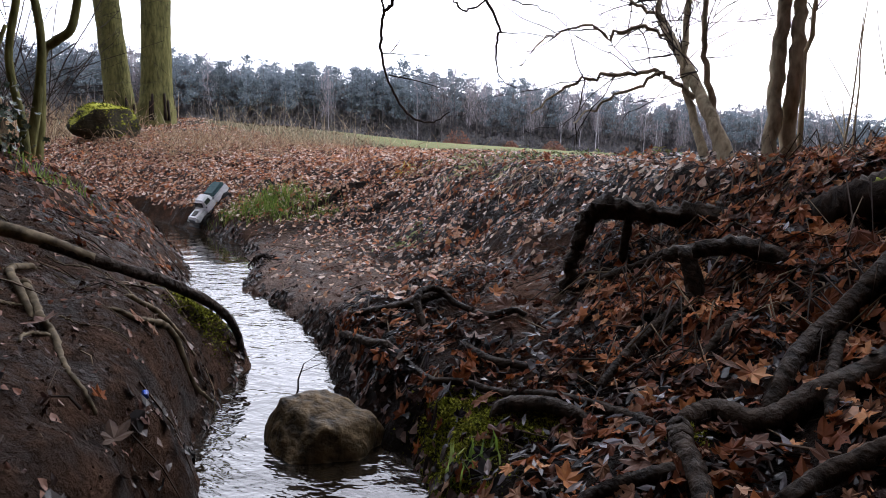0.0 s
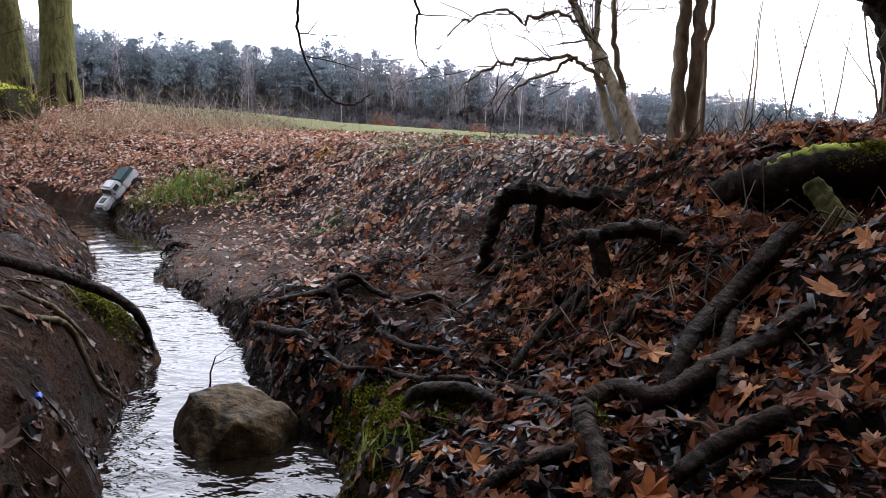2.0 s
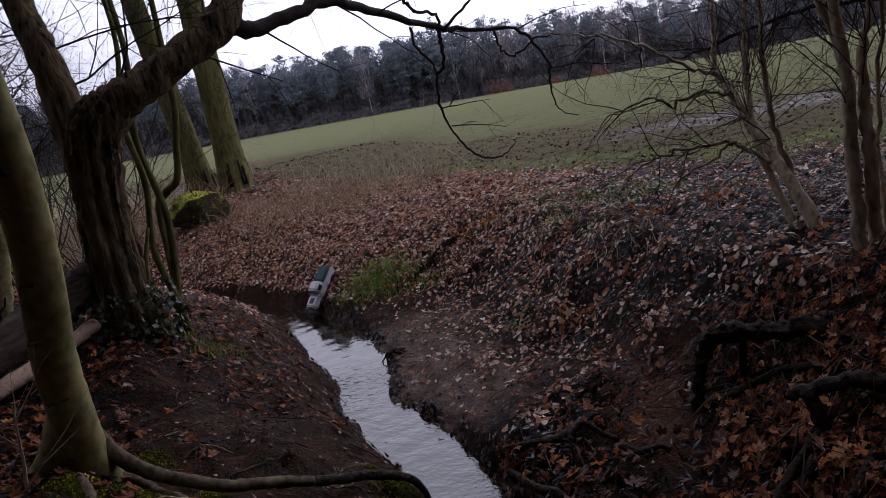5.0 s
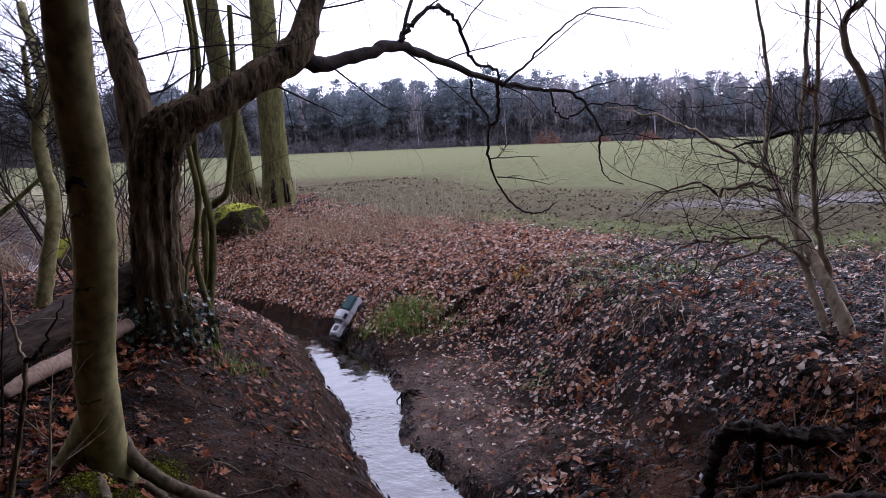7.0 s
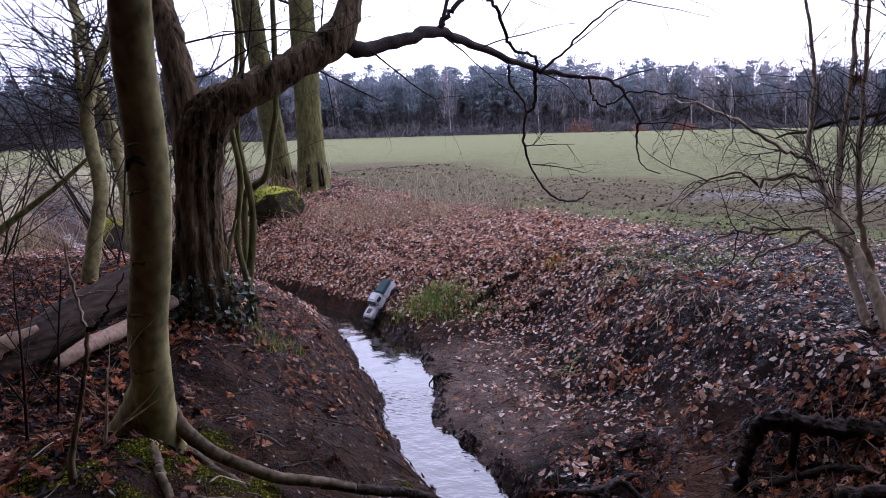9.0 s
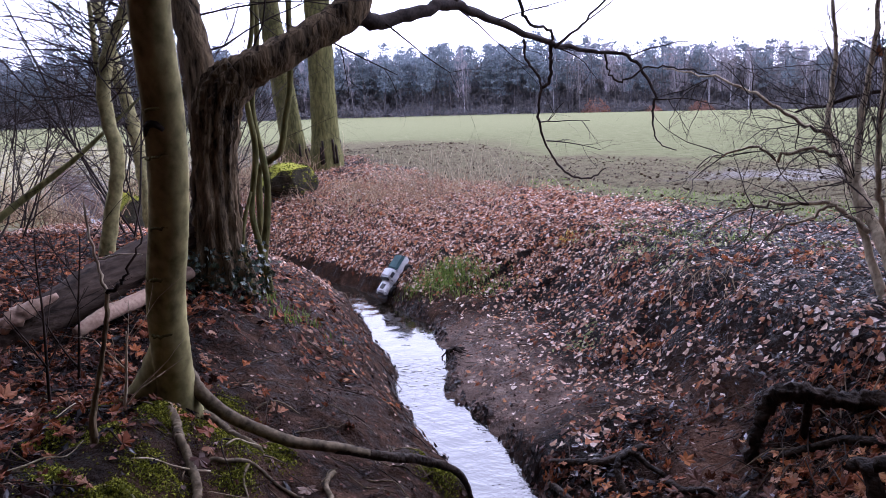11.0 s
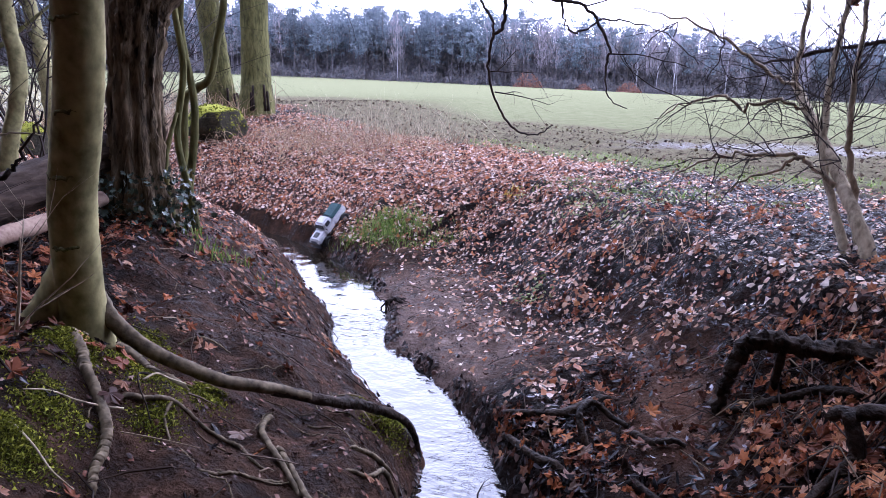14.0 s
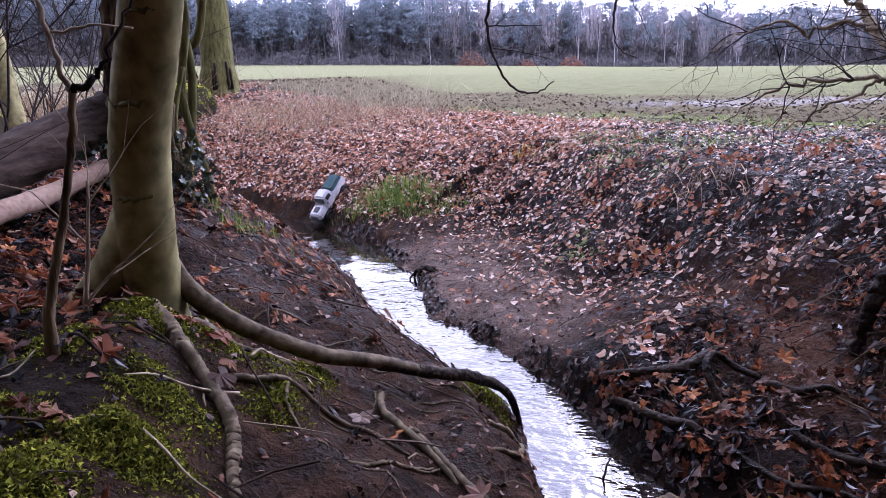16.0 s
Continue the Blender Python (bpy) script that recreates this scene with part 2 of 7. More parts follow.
def meadow_z(x, y):
    k = np.clip(y, 0, 400) / 240
    return 0.72 + 0.12 * smooth01(x, 1.0, 3.0) * smooth01(-y, -6, 0) - 1.6 * k - 0.035 * x * k + 0.42 * smooth01(-x, 2.5, 5.5) * smooth01(y, 4, 8) * smooth01(-y, -60, -9)


def water_z(qx):
    return np.interp(qx, [-46, -20, -9, -4.5, -3.0], [0.4, 0.35, 0.28, 0.06, 0.0])


def ground_z(x, y):
    x, y = np.asarray(x, float), np.asarray(y, float)
    d, side, qx, qy = brook_distance(x, y)
    d = d + 0.04 * waves(x, y, 0.5, 3) + 0.018 * waves(x, y, 0.17, 4)
    low = np.interp(d, [-0.3, -0.05, 0.0, 0.06, 0.2, 0.6, 0.95, 1.1, 1.4, 2.2], [-0.16, -0.06, 0.02, 0.13, 0.18, 0.27, 0.41, 0.52, 0.74, 0.82])
    mid = np.interp(d, [-0.3, -0.05, 0.0, 0.05, 0.12, 0.3, 0.6, 0.85, 1.15, 1.4, 1.7, 2.2], [-0.16, -0.04, 0.0, 0.04, 0.065, 0.09, 0.12, 0.18, 0.33, 0.5, 0.66, 0.73])
    north = np.interp(d, [-0.3, -0.05, 0.0, 0.08, 0.35, 0.6, 1.2, 2.0, 3.0, 4.5], [-0.12, -0.04, 0.01, 0.16, 0.3, 0.41, 0.55, 0.64, 0.7, 0.73])
    beech = np.interp(d, [-0.3, -0.05, 0.0, 0.04, 0.1, 0.25, 0.4, 0.55, 0.8, 1.05, 1.6], [-0.16, -0.07, 0.03, 0.2, 0.32, 0.41, 0.47, 0.54, 0.68, 0.85, 0.82])
    ledge = np.interp(d, [-0.3, -0.05, 0.0, 0.05, 0.17, 0.33, 0.5, 0.65, 0.9, 1.2, 1.6], [-0.16, -0.07, 0.02, 0.13, 0.24, 0.32, 0.38, 0.45, 0.56, 0.66, 0.76])
    upper = np.interp(d, [-0.3, -0.05, 0.0, 0.05, 0.3, 0.6, 1.0, 1.6], [-0.16, -0.05, 0.02, 0.12, 0.33, 0.5, 0.68, 0.76])
    far = np.interp(d, [-0.3, 0.0, 0.15, 0.6, 1.4, 3.0], [-0.1, 0.0, 0.12, 0.3, 0.42, 0.5])
    a, b = smooth01(qy, 0.35, 0.95), smooth01(qy, 2.3, 3.2)
    east = (low * (1 - a) + mid * a) * (1 - b) + north * b
    c, e = smooth01(qy, -0.25, 0.15), smooth01(qy, 0.6, 1.3)
    west = (beech * (1 - c) + ledge * c) * (1 - e) + upper * e
    z = np.where(side > 0, east, west)
    f = smooth01(-qx, 3.6, 8.0)
    z = z * (1 - f) + far * f + water_z(qx)
    # out on the meadow
    reach = smooth01(d, np.where(side > 0, 1.6, 2.2), np.where(side > 0, 4.5, 6.0))
    z = z * (1 - reach) + meadow_z(x, y) * reach
    # mounds: round the old tree, the bare hollow of the path
    z = z + 0.12 * np.exp(-(((x + 2.1) / 0.6) ** 2 + ((y - 1.0) / 0.6) ** 2)) - 0.05 * np.exp(-(((x - 0.75) / 0.3) ** 2 + ((y - 1.2) / 0.5) ** 2))
    z = z + 0.1 * np.exp(-(((x - 2.2) / 0.7) ** 2 + ((y - 0.1) / 0.6) ** 2)) - 0.2 * np.exp(-(((x - 1.92) / 0.3) ** 2 + ((y + 0.14) / 0.2) ** 2)) + 0.09 * np.exp(-(((x + 1.0) / 0.3) ** 2 + ((y - 0.08) / 0.38) ** 2)) - 0.06 * np.exp(-(((x + 0.6) / 0.15) ** 2 + ((y + 0.57) / 0.15) ** 2)) + 0.1 * np.exp(-(((x + 4.95) / 0.9) ** 2 + ((y - 6.2) / 0.8) ** 2))
    close = smooth01(-np.hypot(x, y - 3), -14, -7)
    rough = smooth01(d, 0.0, 0.3) * close
    z = z + rough * (0.024 * waves(x, y, 0.5, 5) + 0.02 * waves(x, y, 0.22, 6)) + close * 0.009 * waves(x, y, 0.1, 7)
    # unseen slopes behind and beside the camera, added to block sky light
    z = z + 11.0 * smooth01(-y, 3.2, 9.0) + 10.0 * smooth01(0.86 * (x - 0.82) - 0.51 * (y + 2), 0.6, 4.5) * smooth01(-y, -6, 0) + 9.5 * smooth01(-0.57 * (x - 0.6) - 0.82 * (y + 2.4), 0.8, 4.5) * smooth01(-(y + 2.38 + 0.65 * (x - 0.59)), 0.0, 1.3) * smooth01(-y, -3.0, -0.8)
    return z + (1 - close) * 0.03 * waves(x, y, 3.0, 8)


# -- end terrain

# ---- materials ----
def ground_material():
    """Soil, leaf mould, meadow and dry grass, laid out by the masks of the ground."""
    m, n, l, p = node_mat("ground_soil")
    co = n.new("ShaderNodeTexCoord")

    def tex(scale, detail=8):
        t = n.new("ShaderNodeTexNoise")
        t.inputs["Scale"].default_value, t.inputs["Detail"].default_value, t.inputs["Roughness"].default_value = scale, detail, 0.65
        l.new(co.outputs["Object"], t.inputs[0])
        return t

    def ramp(src, stops):
        r = n.new("ShaderNodeValToRGB")
        e = r.color_ramp.elements
        e[0].position, e[0].color, e[1].position, e[1].color = stops[0][0], (*stops[0][1], 1), stops[-1][0], (*stops[-1][1], 1)
        for pos, col in stops[1:-1]:
            e.new(pos).color = (*col, 1)
        l.new(src, r.inputs[0])
        return r.outputs[0]

    def mask(name):
        a = n.new("ShaderNodeAttribute")
        a.attribute_name = name
        return a.outputs["Fac"]

    def blend(fac, a, b):
        x = n.new("ShaderNodeMix")
        x.data_type = "RGBA"
        l.new(fac, x.inputs[0])
        l.new(a, x.inputs[6])
        l.new(b, x.inputs[7])
        return x.outputs[2]

    big, mid, fine = tex(1.3), tex(9), tex(70)
    mould = ramp(mid.outputs[0], [(0.3, (0.002, 0.0012, 0.0009)), (0.5, (0.008, 0.0045, 0.003)), (0.72, (0.045, 0.025, 0.018))])
    soil = ramp(mid.outputs[0], [(0.28, (0.006, 0.0033, 0.0021)), (0.5, (0.036, 0.019, 0.0115)), (0.74, (0.115, 0.064, 0.041))])
    silt = ramp(mid.outputs[0], [(0.28, (0.03, 0.019, 0.0145)), (0.44, (0.11, 0.074, 0.058)), (0.58, (0.19, 0.135, 0.11)), (0.74, (0.34, 0.265, 0.23))])
    clay = ramp(fine.outputs[0], [(0.3, (0.085, 0.042, 0.025)), (0.7, (0.19, 0.1, 0.062))])
    crop = ramp(tex(3.0).outputs[0], [(0.3, (0.115, 0.12, 0.062)), (0.5, (0.15, 0.153, 0.08)), (0.75, (0.185, 0.183, 0.105))])
    stubble = ramp(tex(7.0).outputs[0], [(0.34, (0.06, 0.046, 0.03)), (0.46, (0.115, 0.1, 0.064)), (0.7, (0.15, 0.138, 0.08))])
    puddle = ramp(tex(1.6).outputs[0], [(0.35, (0.066, 0.055, 0.0468)), (0.7, (0.121, 0.105, 0.0935))])
    dry = ramp(tex(4.0).outputs[0], [(0.3, (0.12, 0.105, 0.045)), (0.7, (0.24, 0.21, 0.092))])
    c = blend(mask("soil"), mould, soil)
    c = blend(mask("silt"), c, silt)
    c = blend(mask("clay"), c, clay)
    c = blend(mask("stubble"), c, stubble)
    c = blend(mask("crop"), c, crop)
    c = blend(mask("puddle"), c, puddle)
    c = blend(mask("dry"), c, dry)
    l.new(c, p.inputs["Base Color"])
    wet = n.new("ShaderNodeMapRange")
    wet.inputs[1].default_value, wet.inputs[2].default_value, wet.inputs[3].default_value, wet.inputs[4].default_value = 0.4, 0.56, 0.28, 0.8
    l.new(mid.outputs[0], wet.inputs[0])
    rg = n.new("ShaderNodeMix")
    l.new(mask("stubble"), rg.inputs[0])
    l.new(wet.outputs[0], rg.inputs[2])
    rg.inputs[3].default_value = 0.95
    shine = n.new("ShaderNodeMix")
    l.new(mask("puddle"), shine.inputs[0])
    l.new(rg.outputs[0], shine.inputs[2])
    shine.inputs[3].default_value = 0.4
    l.new(shine.outputs[0], p.inputs["Roughness"])
    sp = n.new("ShaderNodeMapRange")
    sp.inputs[3].default_value, sp.inputs[4].default_value = 0.05, 0.0
    l.new(mask("stubble"), sp.inputs[0])
    gloss = n.new("ShaderNodeMath")
    gloss.operation = "MULTIPLY_ADD"
    gloss.inputs[1].default_value = 0.12
    l.new(mask("puddle"), gloss.inputs[0])
    l.new(sp.outputs[0], gloss.inputs[2])
    l.new(gloss.outputs[0], p.inputs["Specular IOR Level"])
    hsum = n.new("ShaderNodeMath")
    hsum.operation = "MULTIPLY_ADD"
    hsum.inputs[1].default_value = 0.35
    l.new(fine.outputs[0], hsum.inputs[0])
    l.new(mid.outputs[0], hsum.inputs[2])
    bp = n.new("ShaderNodeBump")
    bp.inputs["Strength"].default_value, bp.inputs["Distance"].default_value = 1.0, 0.07
    l.new(hsum.outputs[0], bp.inputs["Height"])
    l.new(bp.outputs[0], p.inputs["Normal"])
    return m


def water_material():
    m, n, l, p = node_mat("brook_water")
    p.inputs["Base Color"].default_value = (0.014, 0.01, 0.006, 1)
    p.inputs["Roughness"].default_value = 0.04
    p.inputs["IOR"].default_value = 1.6
    p.inputs["Specular IOR Level"].default_value = 1.0
    co, mp = n.new("ShaderNodeTexCoord"), n.new("ShaderNodeMapping")
    mp.inputs["Rotation"].default_value = (0, 0, radians(40))
    mp.inputs["Scale"].default_value = (1.0, 1.7, 1)
    l.new(co.outputs["Object"], mp.inputs[0])
    a, b = n.new("ShaderNodeTexNoise"), n.new("ShaderNodeTexNoise")
    a.inputs["Scale"].default_value, b.inputs["Scale"].default_value = 6.0, 22
    a.inputs["Detail"].default_value = 3
    l.new(mp.outputs[0], a.inputs[0])
    l.new(mp.outputs[0], b.inputs[0])
    s = n.new("ShaderNodeMath")
    s.operation = "MULTIPLY_ADD"
    s.inputs[1].default_value = 0.25
    l.new(b.outputs[0], s.inputs[0])
    l.new(a.outputs[0], s.inputs[2])
    flow = n.new("ShaderNodeAttribute")
    flow.attribute_name = "flow"
    st = n.new("ShaderNodeMath")
    st.operation = "MULTIPLY"
    st.inputs[1].default_value = 1.0
    l.new(flow.outputs["Fac"], st.inputs[0])
    bp = n.new("ShaderNodeBump")
    bp.inputs["Distance"].default_value = 0.07
    l.new(st.outputs[0], bp.inputs["Strength"])
    l.new(s.outputs[0], bp.inputs["Height"])
    l.new(bp.outputs[0], p.inputs["Normal"])
    return m


GROUND, WATER = ground_material(), water_material()
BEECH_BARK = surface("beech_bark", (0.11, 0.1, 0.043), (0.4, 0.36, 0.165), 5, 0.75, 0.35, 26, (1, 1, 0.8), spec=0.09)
OLD_BARK = surface("furrowed_bark", (0.01, 0.008, 0.006), (0.21, 0.155, 0.09), 9, 0.9, 1.0, 36, (1, 1, 0.2), spec=0.06, bump_dist=0.03)
OAK_BARK = surface("oak_bark", (0.042, 0.042, 0.016), (0.16, 0.15, 0.056), 5, 0.9, 0.9, 26, (1, 1, 0.3), spec=0.06, bump_dist=0.03)
GREY_BARK = surface("shrub_bark", (0.17, 0.135, 0.09), (0.56, 0.47, 0.33), 12, 0.85, 0.5, 50, (1, 1, 0.4), spec=0.07)
DARK_BARK = surface("wet_dark_bark", (0.008, 0.006, 0.005), (0.045, 0.031, 0.024), 10, 0.8, 0.9, 40, (1, 1, 0.3), spec=0.09, bump_dist=0.02)
TWIG = surface("twig_bark", (0.014, 0.0105, 0.009), (0.05, 0.038, 0.033), 10, 0.8, 0.2, 60, spec=0.07)
ROOT = surface("wet_root", (0.006, 0.0045, 0.0038), (0.052, 0.037, 0.027), 14, 0.7, 1.0, 40, (1, 1, 1), spec=0.06, bump_dist=0.03, vary=0.4, rough2=0.45)
ROOT_PALE = surface("beech_root_bark", (0.04, 0.03, 0.018), (0.2, 0.155, 0.095), 26, 0.7, 0.5, 45, spec=0.10, vary=0.3)
PALE_WOOD = surface("barkless_wood", (0.22, 0.14, 0.1), (0.42, 0.3, 0.22), 5, 0.6, 0.4, 50, (1, 1, 1), spec=0.12)
MOSSY = surface("mossy_log_bark", (0.01, 0.008, 0.006), (0.045, 0.032, 0.026), 8, 0.85, 0.8, 40, third=(0.26, 0.3, 0.03, -6.1), spec=0.09, bump_dist=0.02)
MOSS = scatter_mat("moss", [(0.09, 0.097, 0.011), (0.17, 0.18, 0.018), (0.04, 0.044, 0.008), (0.3, 0.31, 0.034)], 0.9, 0.1, 90, 0.25)
STONE = surface("brook_stone", (0.012, 0.009, 0.005), (0.17, 0.118, 0.062), 8, 0.8, 1.0, 34, spec=0.1, bump_dist=0.03, rough2=0.45)
LEAF_ORANGE = scatter_mat("fallen_leaves_orange", [(0.4, 0.14, 0.05), (0.25, 0.08, 0.032), (0.12, 0.04, 0.02), (0.54, 0.26, 0.12), (0.36, 0.16, 0.085), (0.05, 0.018, 0.01), (0.5, 0.3, 0.2), (0.19, 0.062, 0.03)], 0.45, 0.12, 55, 0.35)
# The palest tones are pale leaves and also painted glints of wet ones.
LEAF_BROWN = scatter_mat("fallen_leaves_brown", [(0.34, 0.14, 0.078), (0.54, 0.34, 0.24), (0.16, 0.078, 0.05), (0.76, 0.63, 0.55), (0.09, 0.042, 0.03), (0.46, 0.18, 0.08), (0.62, 0.44, 0.33), (0.25, 0.12, 0.075), (0.46, 0.27, 0.17), (0.05, 0.026, 0.02), (0.7, 0.54, 0.44)], 0.38, 0.16, 55, 0.35)
LEAF_RUST = scatter_mat("fallen_leaves_rust", [(0.15, 0.045, 0.017), (0.06, 0.02, 0.01), (0.25, 0.08, 0.027), (0.02, 0.008, 0.006), (0.006, 0.003, 0.003), (0.09, 0.03, 0.015), (0.24, 0.12, 0.07), (0.03, 0.013, 0.009)], 0.45, 0.1, 55, 0.3)
LEAF_SHORE = scatter_mat("shore_leaves", [(0.012, 0.008, 0.007), (0.03, 0.016, 0.012), (0.006, 0.004, 0.004), (0.07, 0.032, 0.022), (0.02, 0.012, 0.01), (0.13, 0.085, 0.07)], 0.35, 0.2, 60)
LEAF_SCRAP = scatter_mat("leaf_scraps", [(0.09, 0.04, 0.028), (0.04, 0.018, 0.013), (0.2, 0.11, 0.08), (0.02, 0.01, 0.008), (0.13, 0.05, 0.028), (0.32, 0.22, 0.18)], 0.5, 0.12, 60)
# Black leaf tones; the palest one paints sky glints on wet leaves.
LEAF_DARK = scatter_mat("black_leaves_pale_glints", [(0.004, 0.003, 0.004), (0.012, 0.008, 0.009), (0.003, 0.0025, 0.003), (0.04, 0.032, 0.036), (0.008, 0.005, 0.0055), (0.2, 0.18, 0.2), (0.06, 0.027, 0.019), (0.005, 0.004, 0.005), (0.014, 0.011, 0.014)], 0.28, 0.28, 60)
GRASS = scatter_mat("grass_blades", [(0.15, 0.23, 0.035), (0.22, 0.31, 0.06), (0.1, 0.16, 0.03), (0.28, 0.34, 0.1)], 0.6, 0.2, 30, 0.35)
STRAW = scatter_mat("dry_stalks", [(0.26, 0.16, 0.09), (0.38, 0.26, 0.15), (0.16, 0.095, 0.06), (0.46, 0.35, 0.22)], 0.75, 0.3, 30)

# ---- ground ----
def stretched(lo, hi, fine_lo, fine_hi, step, growth=1.07):
    mid = np.arange(fine_lo, fine_hi + step / 2, step)
    up, dn, s = [mid[-1]], [mid[0]], step
    while up[-1] < hi:
        s *= growth
        up.append(up[-1] + s)
    s = step
    while dn[-1] > lo:
        s *= growth
        dn.append(dn[-1] - s)
    return np.concatenate([np.array(dn[1:])[::-1], mid, np.array(up[1:])])


def field_edge(x):
    """Where the leaf litter ends and the field begins."""
    return np.interp(x, [-14, -9, -6.1, -4.4, -2.6, -1.2, -0.3, 0.9, 1.6, 3.0, 6.0], [14.0, 11.5, 9.2, 8.4, 7.5, 6.6, 5.6, 4.6, 4.0, 3.4, 3.0])


def build_ground():
    xs, ys = stretched(-900, 900, -4.2, 3.0, 0.04), stretched(-400, 1200, -2.6, 6.0, 0.04)
    X, Y = np.meshgrid(xs, ys, indexing="ij")
    Z = ground_z(X, Y)
    nx, ny = X.shape
    i, j = np.meshgrid(np.arange(nx - 1), np.arange(ny - 1), indexing="ij")
    a = i * ny + j
    quads = np.stack([a, a + ny, a + ny + 1, a + 1], -1).reshape(-1, 4)
    ob = mesh_object("ground", np.stack([X, Y, Z], -1).reshape(-1, 3), quads, GROUND)
    d, side, qx, qy = brook_distance(X, Y)
    e = Y - field_edge(X) + 0.5 * waves(X, Y, 1.4, 21) + 0.25 * waves(X, Y, 0.4, 22)
    west = smooth01(-X, 5.5, 8.0)
    field = smooth01(e, -0.2, 0.35) * (1 - west * smooth01(-d, -5.0, -2.5))
    green = smooth01(e + 1.6 * waves(X, Y, 2.2, 23), 5.0, 9.5)
    strip = smooth01(-np.abs(e - 0.9 + 0.5 * waves(X, Y, 1.5, 26)), -0.9, -0.3) * smooth01(X, -1.6, 0.0)
    pud = smooth01(-((X - 3.0) / 3.6) ** 2 - ((Y - 8.6) / 1.2) ** 2 + 0.7 * waves(X, Y, 1.0, 24), -0.9, -0.2)
    soil = np.where(side < 0, smooth01(-d, -1.25, -0.7), smooth01(-d, -0.75, -0.35) * smooth01(qy, 0.5, 1.0))
    clay = np.exp(-(((X - 0.72) / 0.2) ** 2 + ((Y - 0.45) / 0.45) ** 2)) + 0.5 * np.exp(-(((X - 0.6) / 0.25) ** 2 + ((Y - 1.15) / 0.3) ** 2))
    masks = {"stubble": field, "crop": np.clip(field * np.maximum(green, strip), 0, 1), "puddle": field * pud * smooth01(X, -0.3, 1.5) * (0.55 + 0.35 * smooth01(waves(X, Y, 0.5, 25), -0.2, 0.4)),
             "dry": np.clip(west * smooth01(-d, -4.5, -2.0) * smooth01(d, 0.2, 0.6), 0, 1), "soil": soil, "silt": np.where(side > 0, smooth01(-d, -0.9, -0.45) * smooth01(qy, 0.5, 0.9) * smooth01(-qy, -2.6, -2.1), 0), "clay": np.clip(clay, 0, 1) * 0.85}
    for key, value in masks.items():
        at = ob.data.attributes.new(key, "FLOAT", "POINT")
        at.data.foreach_set("value", np.ascontiguousarray(value, np.float32).ravel())
    return tagged(ob, "brown soil banks and a green winter field", "ground", kind="structure")


build_ground()


def build_water():
    c = curve_through(BROOK, 10)
    line, half = c[:, :2], c[:, 2]
    t = np.gradient(line, axis=0)
    t /= np.linalg.norm(t, axis=1, keepdims=True)
    nrm = np.stack([-t[:, 1], t[:, 0]], -1)
    cols = 9
    off = np.linspace(-1, 1, cols)
    P = line[:, None] + nrm[:, None] * (off[None, :, None] * (half[:, None, None] + 0.17))
    Z = water_z(P[..., 0]) + 0.003 * waves(P[..., 0], P[..., 1], 0.15, 31)
    n = len(line)
    i, j = np.meshgrid(np.arange(n - 1), np.arange(cols - 1), indexing="ij")
    a = i * cols + j
    ob = mesh_object("water", np.concatenate([P, Z[..., None]], -1).reshape(-1, 3), np.stack([a, a + cols, a + cols + 1, a + 1], -1).reshape(-1, 4)[:, ::-1], WATER)
    flow = np.interp(P[..., 1], [-3, 0.6, 1.4, 1.75, 2.1, 3, 6], [0.26, 0.2, 0.22, 0.26, 0.05, 0.04, 0.3])
    at = ob.data.attributes.new("flow", "FLOAT", "POINT")
    at.data.foreach_set("value", np.ascontiguousarray(flow, np.float32).ravel())
    return tagged(ob, "shallow clear brook reflecting the white sky", "water", kind="structure")


build_water()

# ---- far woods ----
# Needle, twig, trunk and scrub colours have pale blue-grey distance haze mixed in.
PINE = scatter_mat("hazed_pine_needles", [(0.145, 0.172, 0.2), (0.18, 0.208, 0.235), (0.11, 0.136, 0.162), (0.21, 0.235, 0.25)], 0.9, 0.05, 0.11, 0.4)
BARE = scatter_mat("hazed_bare_twigs", [(0.3, 0.275, 0.3), (0.25, 0.23, 0.255), (0.34, 0.31, 0.33), (0.28, 0.245, 0.245)], 0.9, 0.05, 0.11, 0.4)
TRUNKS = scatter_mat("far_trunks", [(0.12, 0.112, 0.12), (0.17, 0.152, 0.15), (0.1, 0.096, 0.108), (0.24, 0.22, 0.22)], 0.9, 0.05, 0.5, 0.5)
BIRCH = scatter_mat("hazed_birch_bark", [(0.42, 0.4, 0.42), (0.32, 0.305, 0.32)], 0.8, 0.1, 0.5)
SCRUB = scatter_mat("hazed_scrub_twigs", [(0.15, 0.145, 0.155), (0.17, 0.155, 0.158), (0.13, 0.13, 0.142), (0.19, 0.168, 0.165)], 0.9, 0.05, 0.5, 0.5)
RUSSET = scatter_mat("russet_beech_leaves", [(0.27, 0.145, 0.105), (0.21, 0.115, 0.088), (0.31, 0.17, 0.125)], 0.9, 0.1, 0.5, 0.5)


def random_triangles(rng, centres, size, flat=1.0):
    """Small three-cornered sprays round the given places."""
    n = len(centres)
    v = rng.normal(0, 1, (n, 3, 3)) * np.array([1, 1, flat])
    v -= v.mean(1, keepdims=True)
    v *= (size * rng.uniform(0.6, 1.2, n))[:, None, None] / (np.linalg.norm(v, axis=2).max(1)[:, None, None] + 1e-6)
    return (centres[:, None] + v).reshape(-1, 3)


def wood_edge(s):
    """The edge of the woods in plan, from west to east, for s from 0 to 1."""
    k = [0, 0.25, 0.45, 0.6, 0.75, 1.0]
    return np.interp(s, k, [-330, -165, -62, 30, 140, 330]), np.interp(s, k, [110, 190, 232, 262, 318, 400])


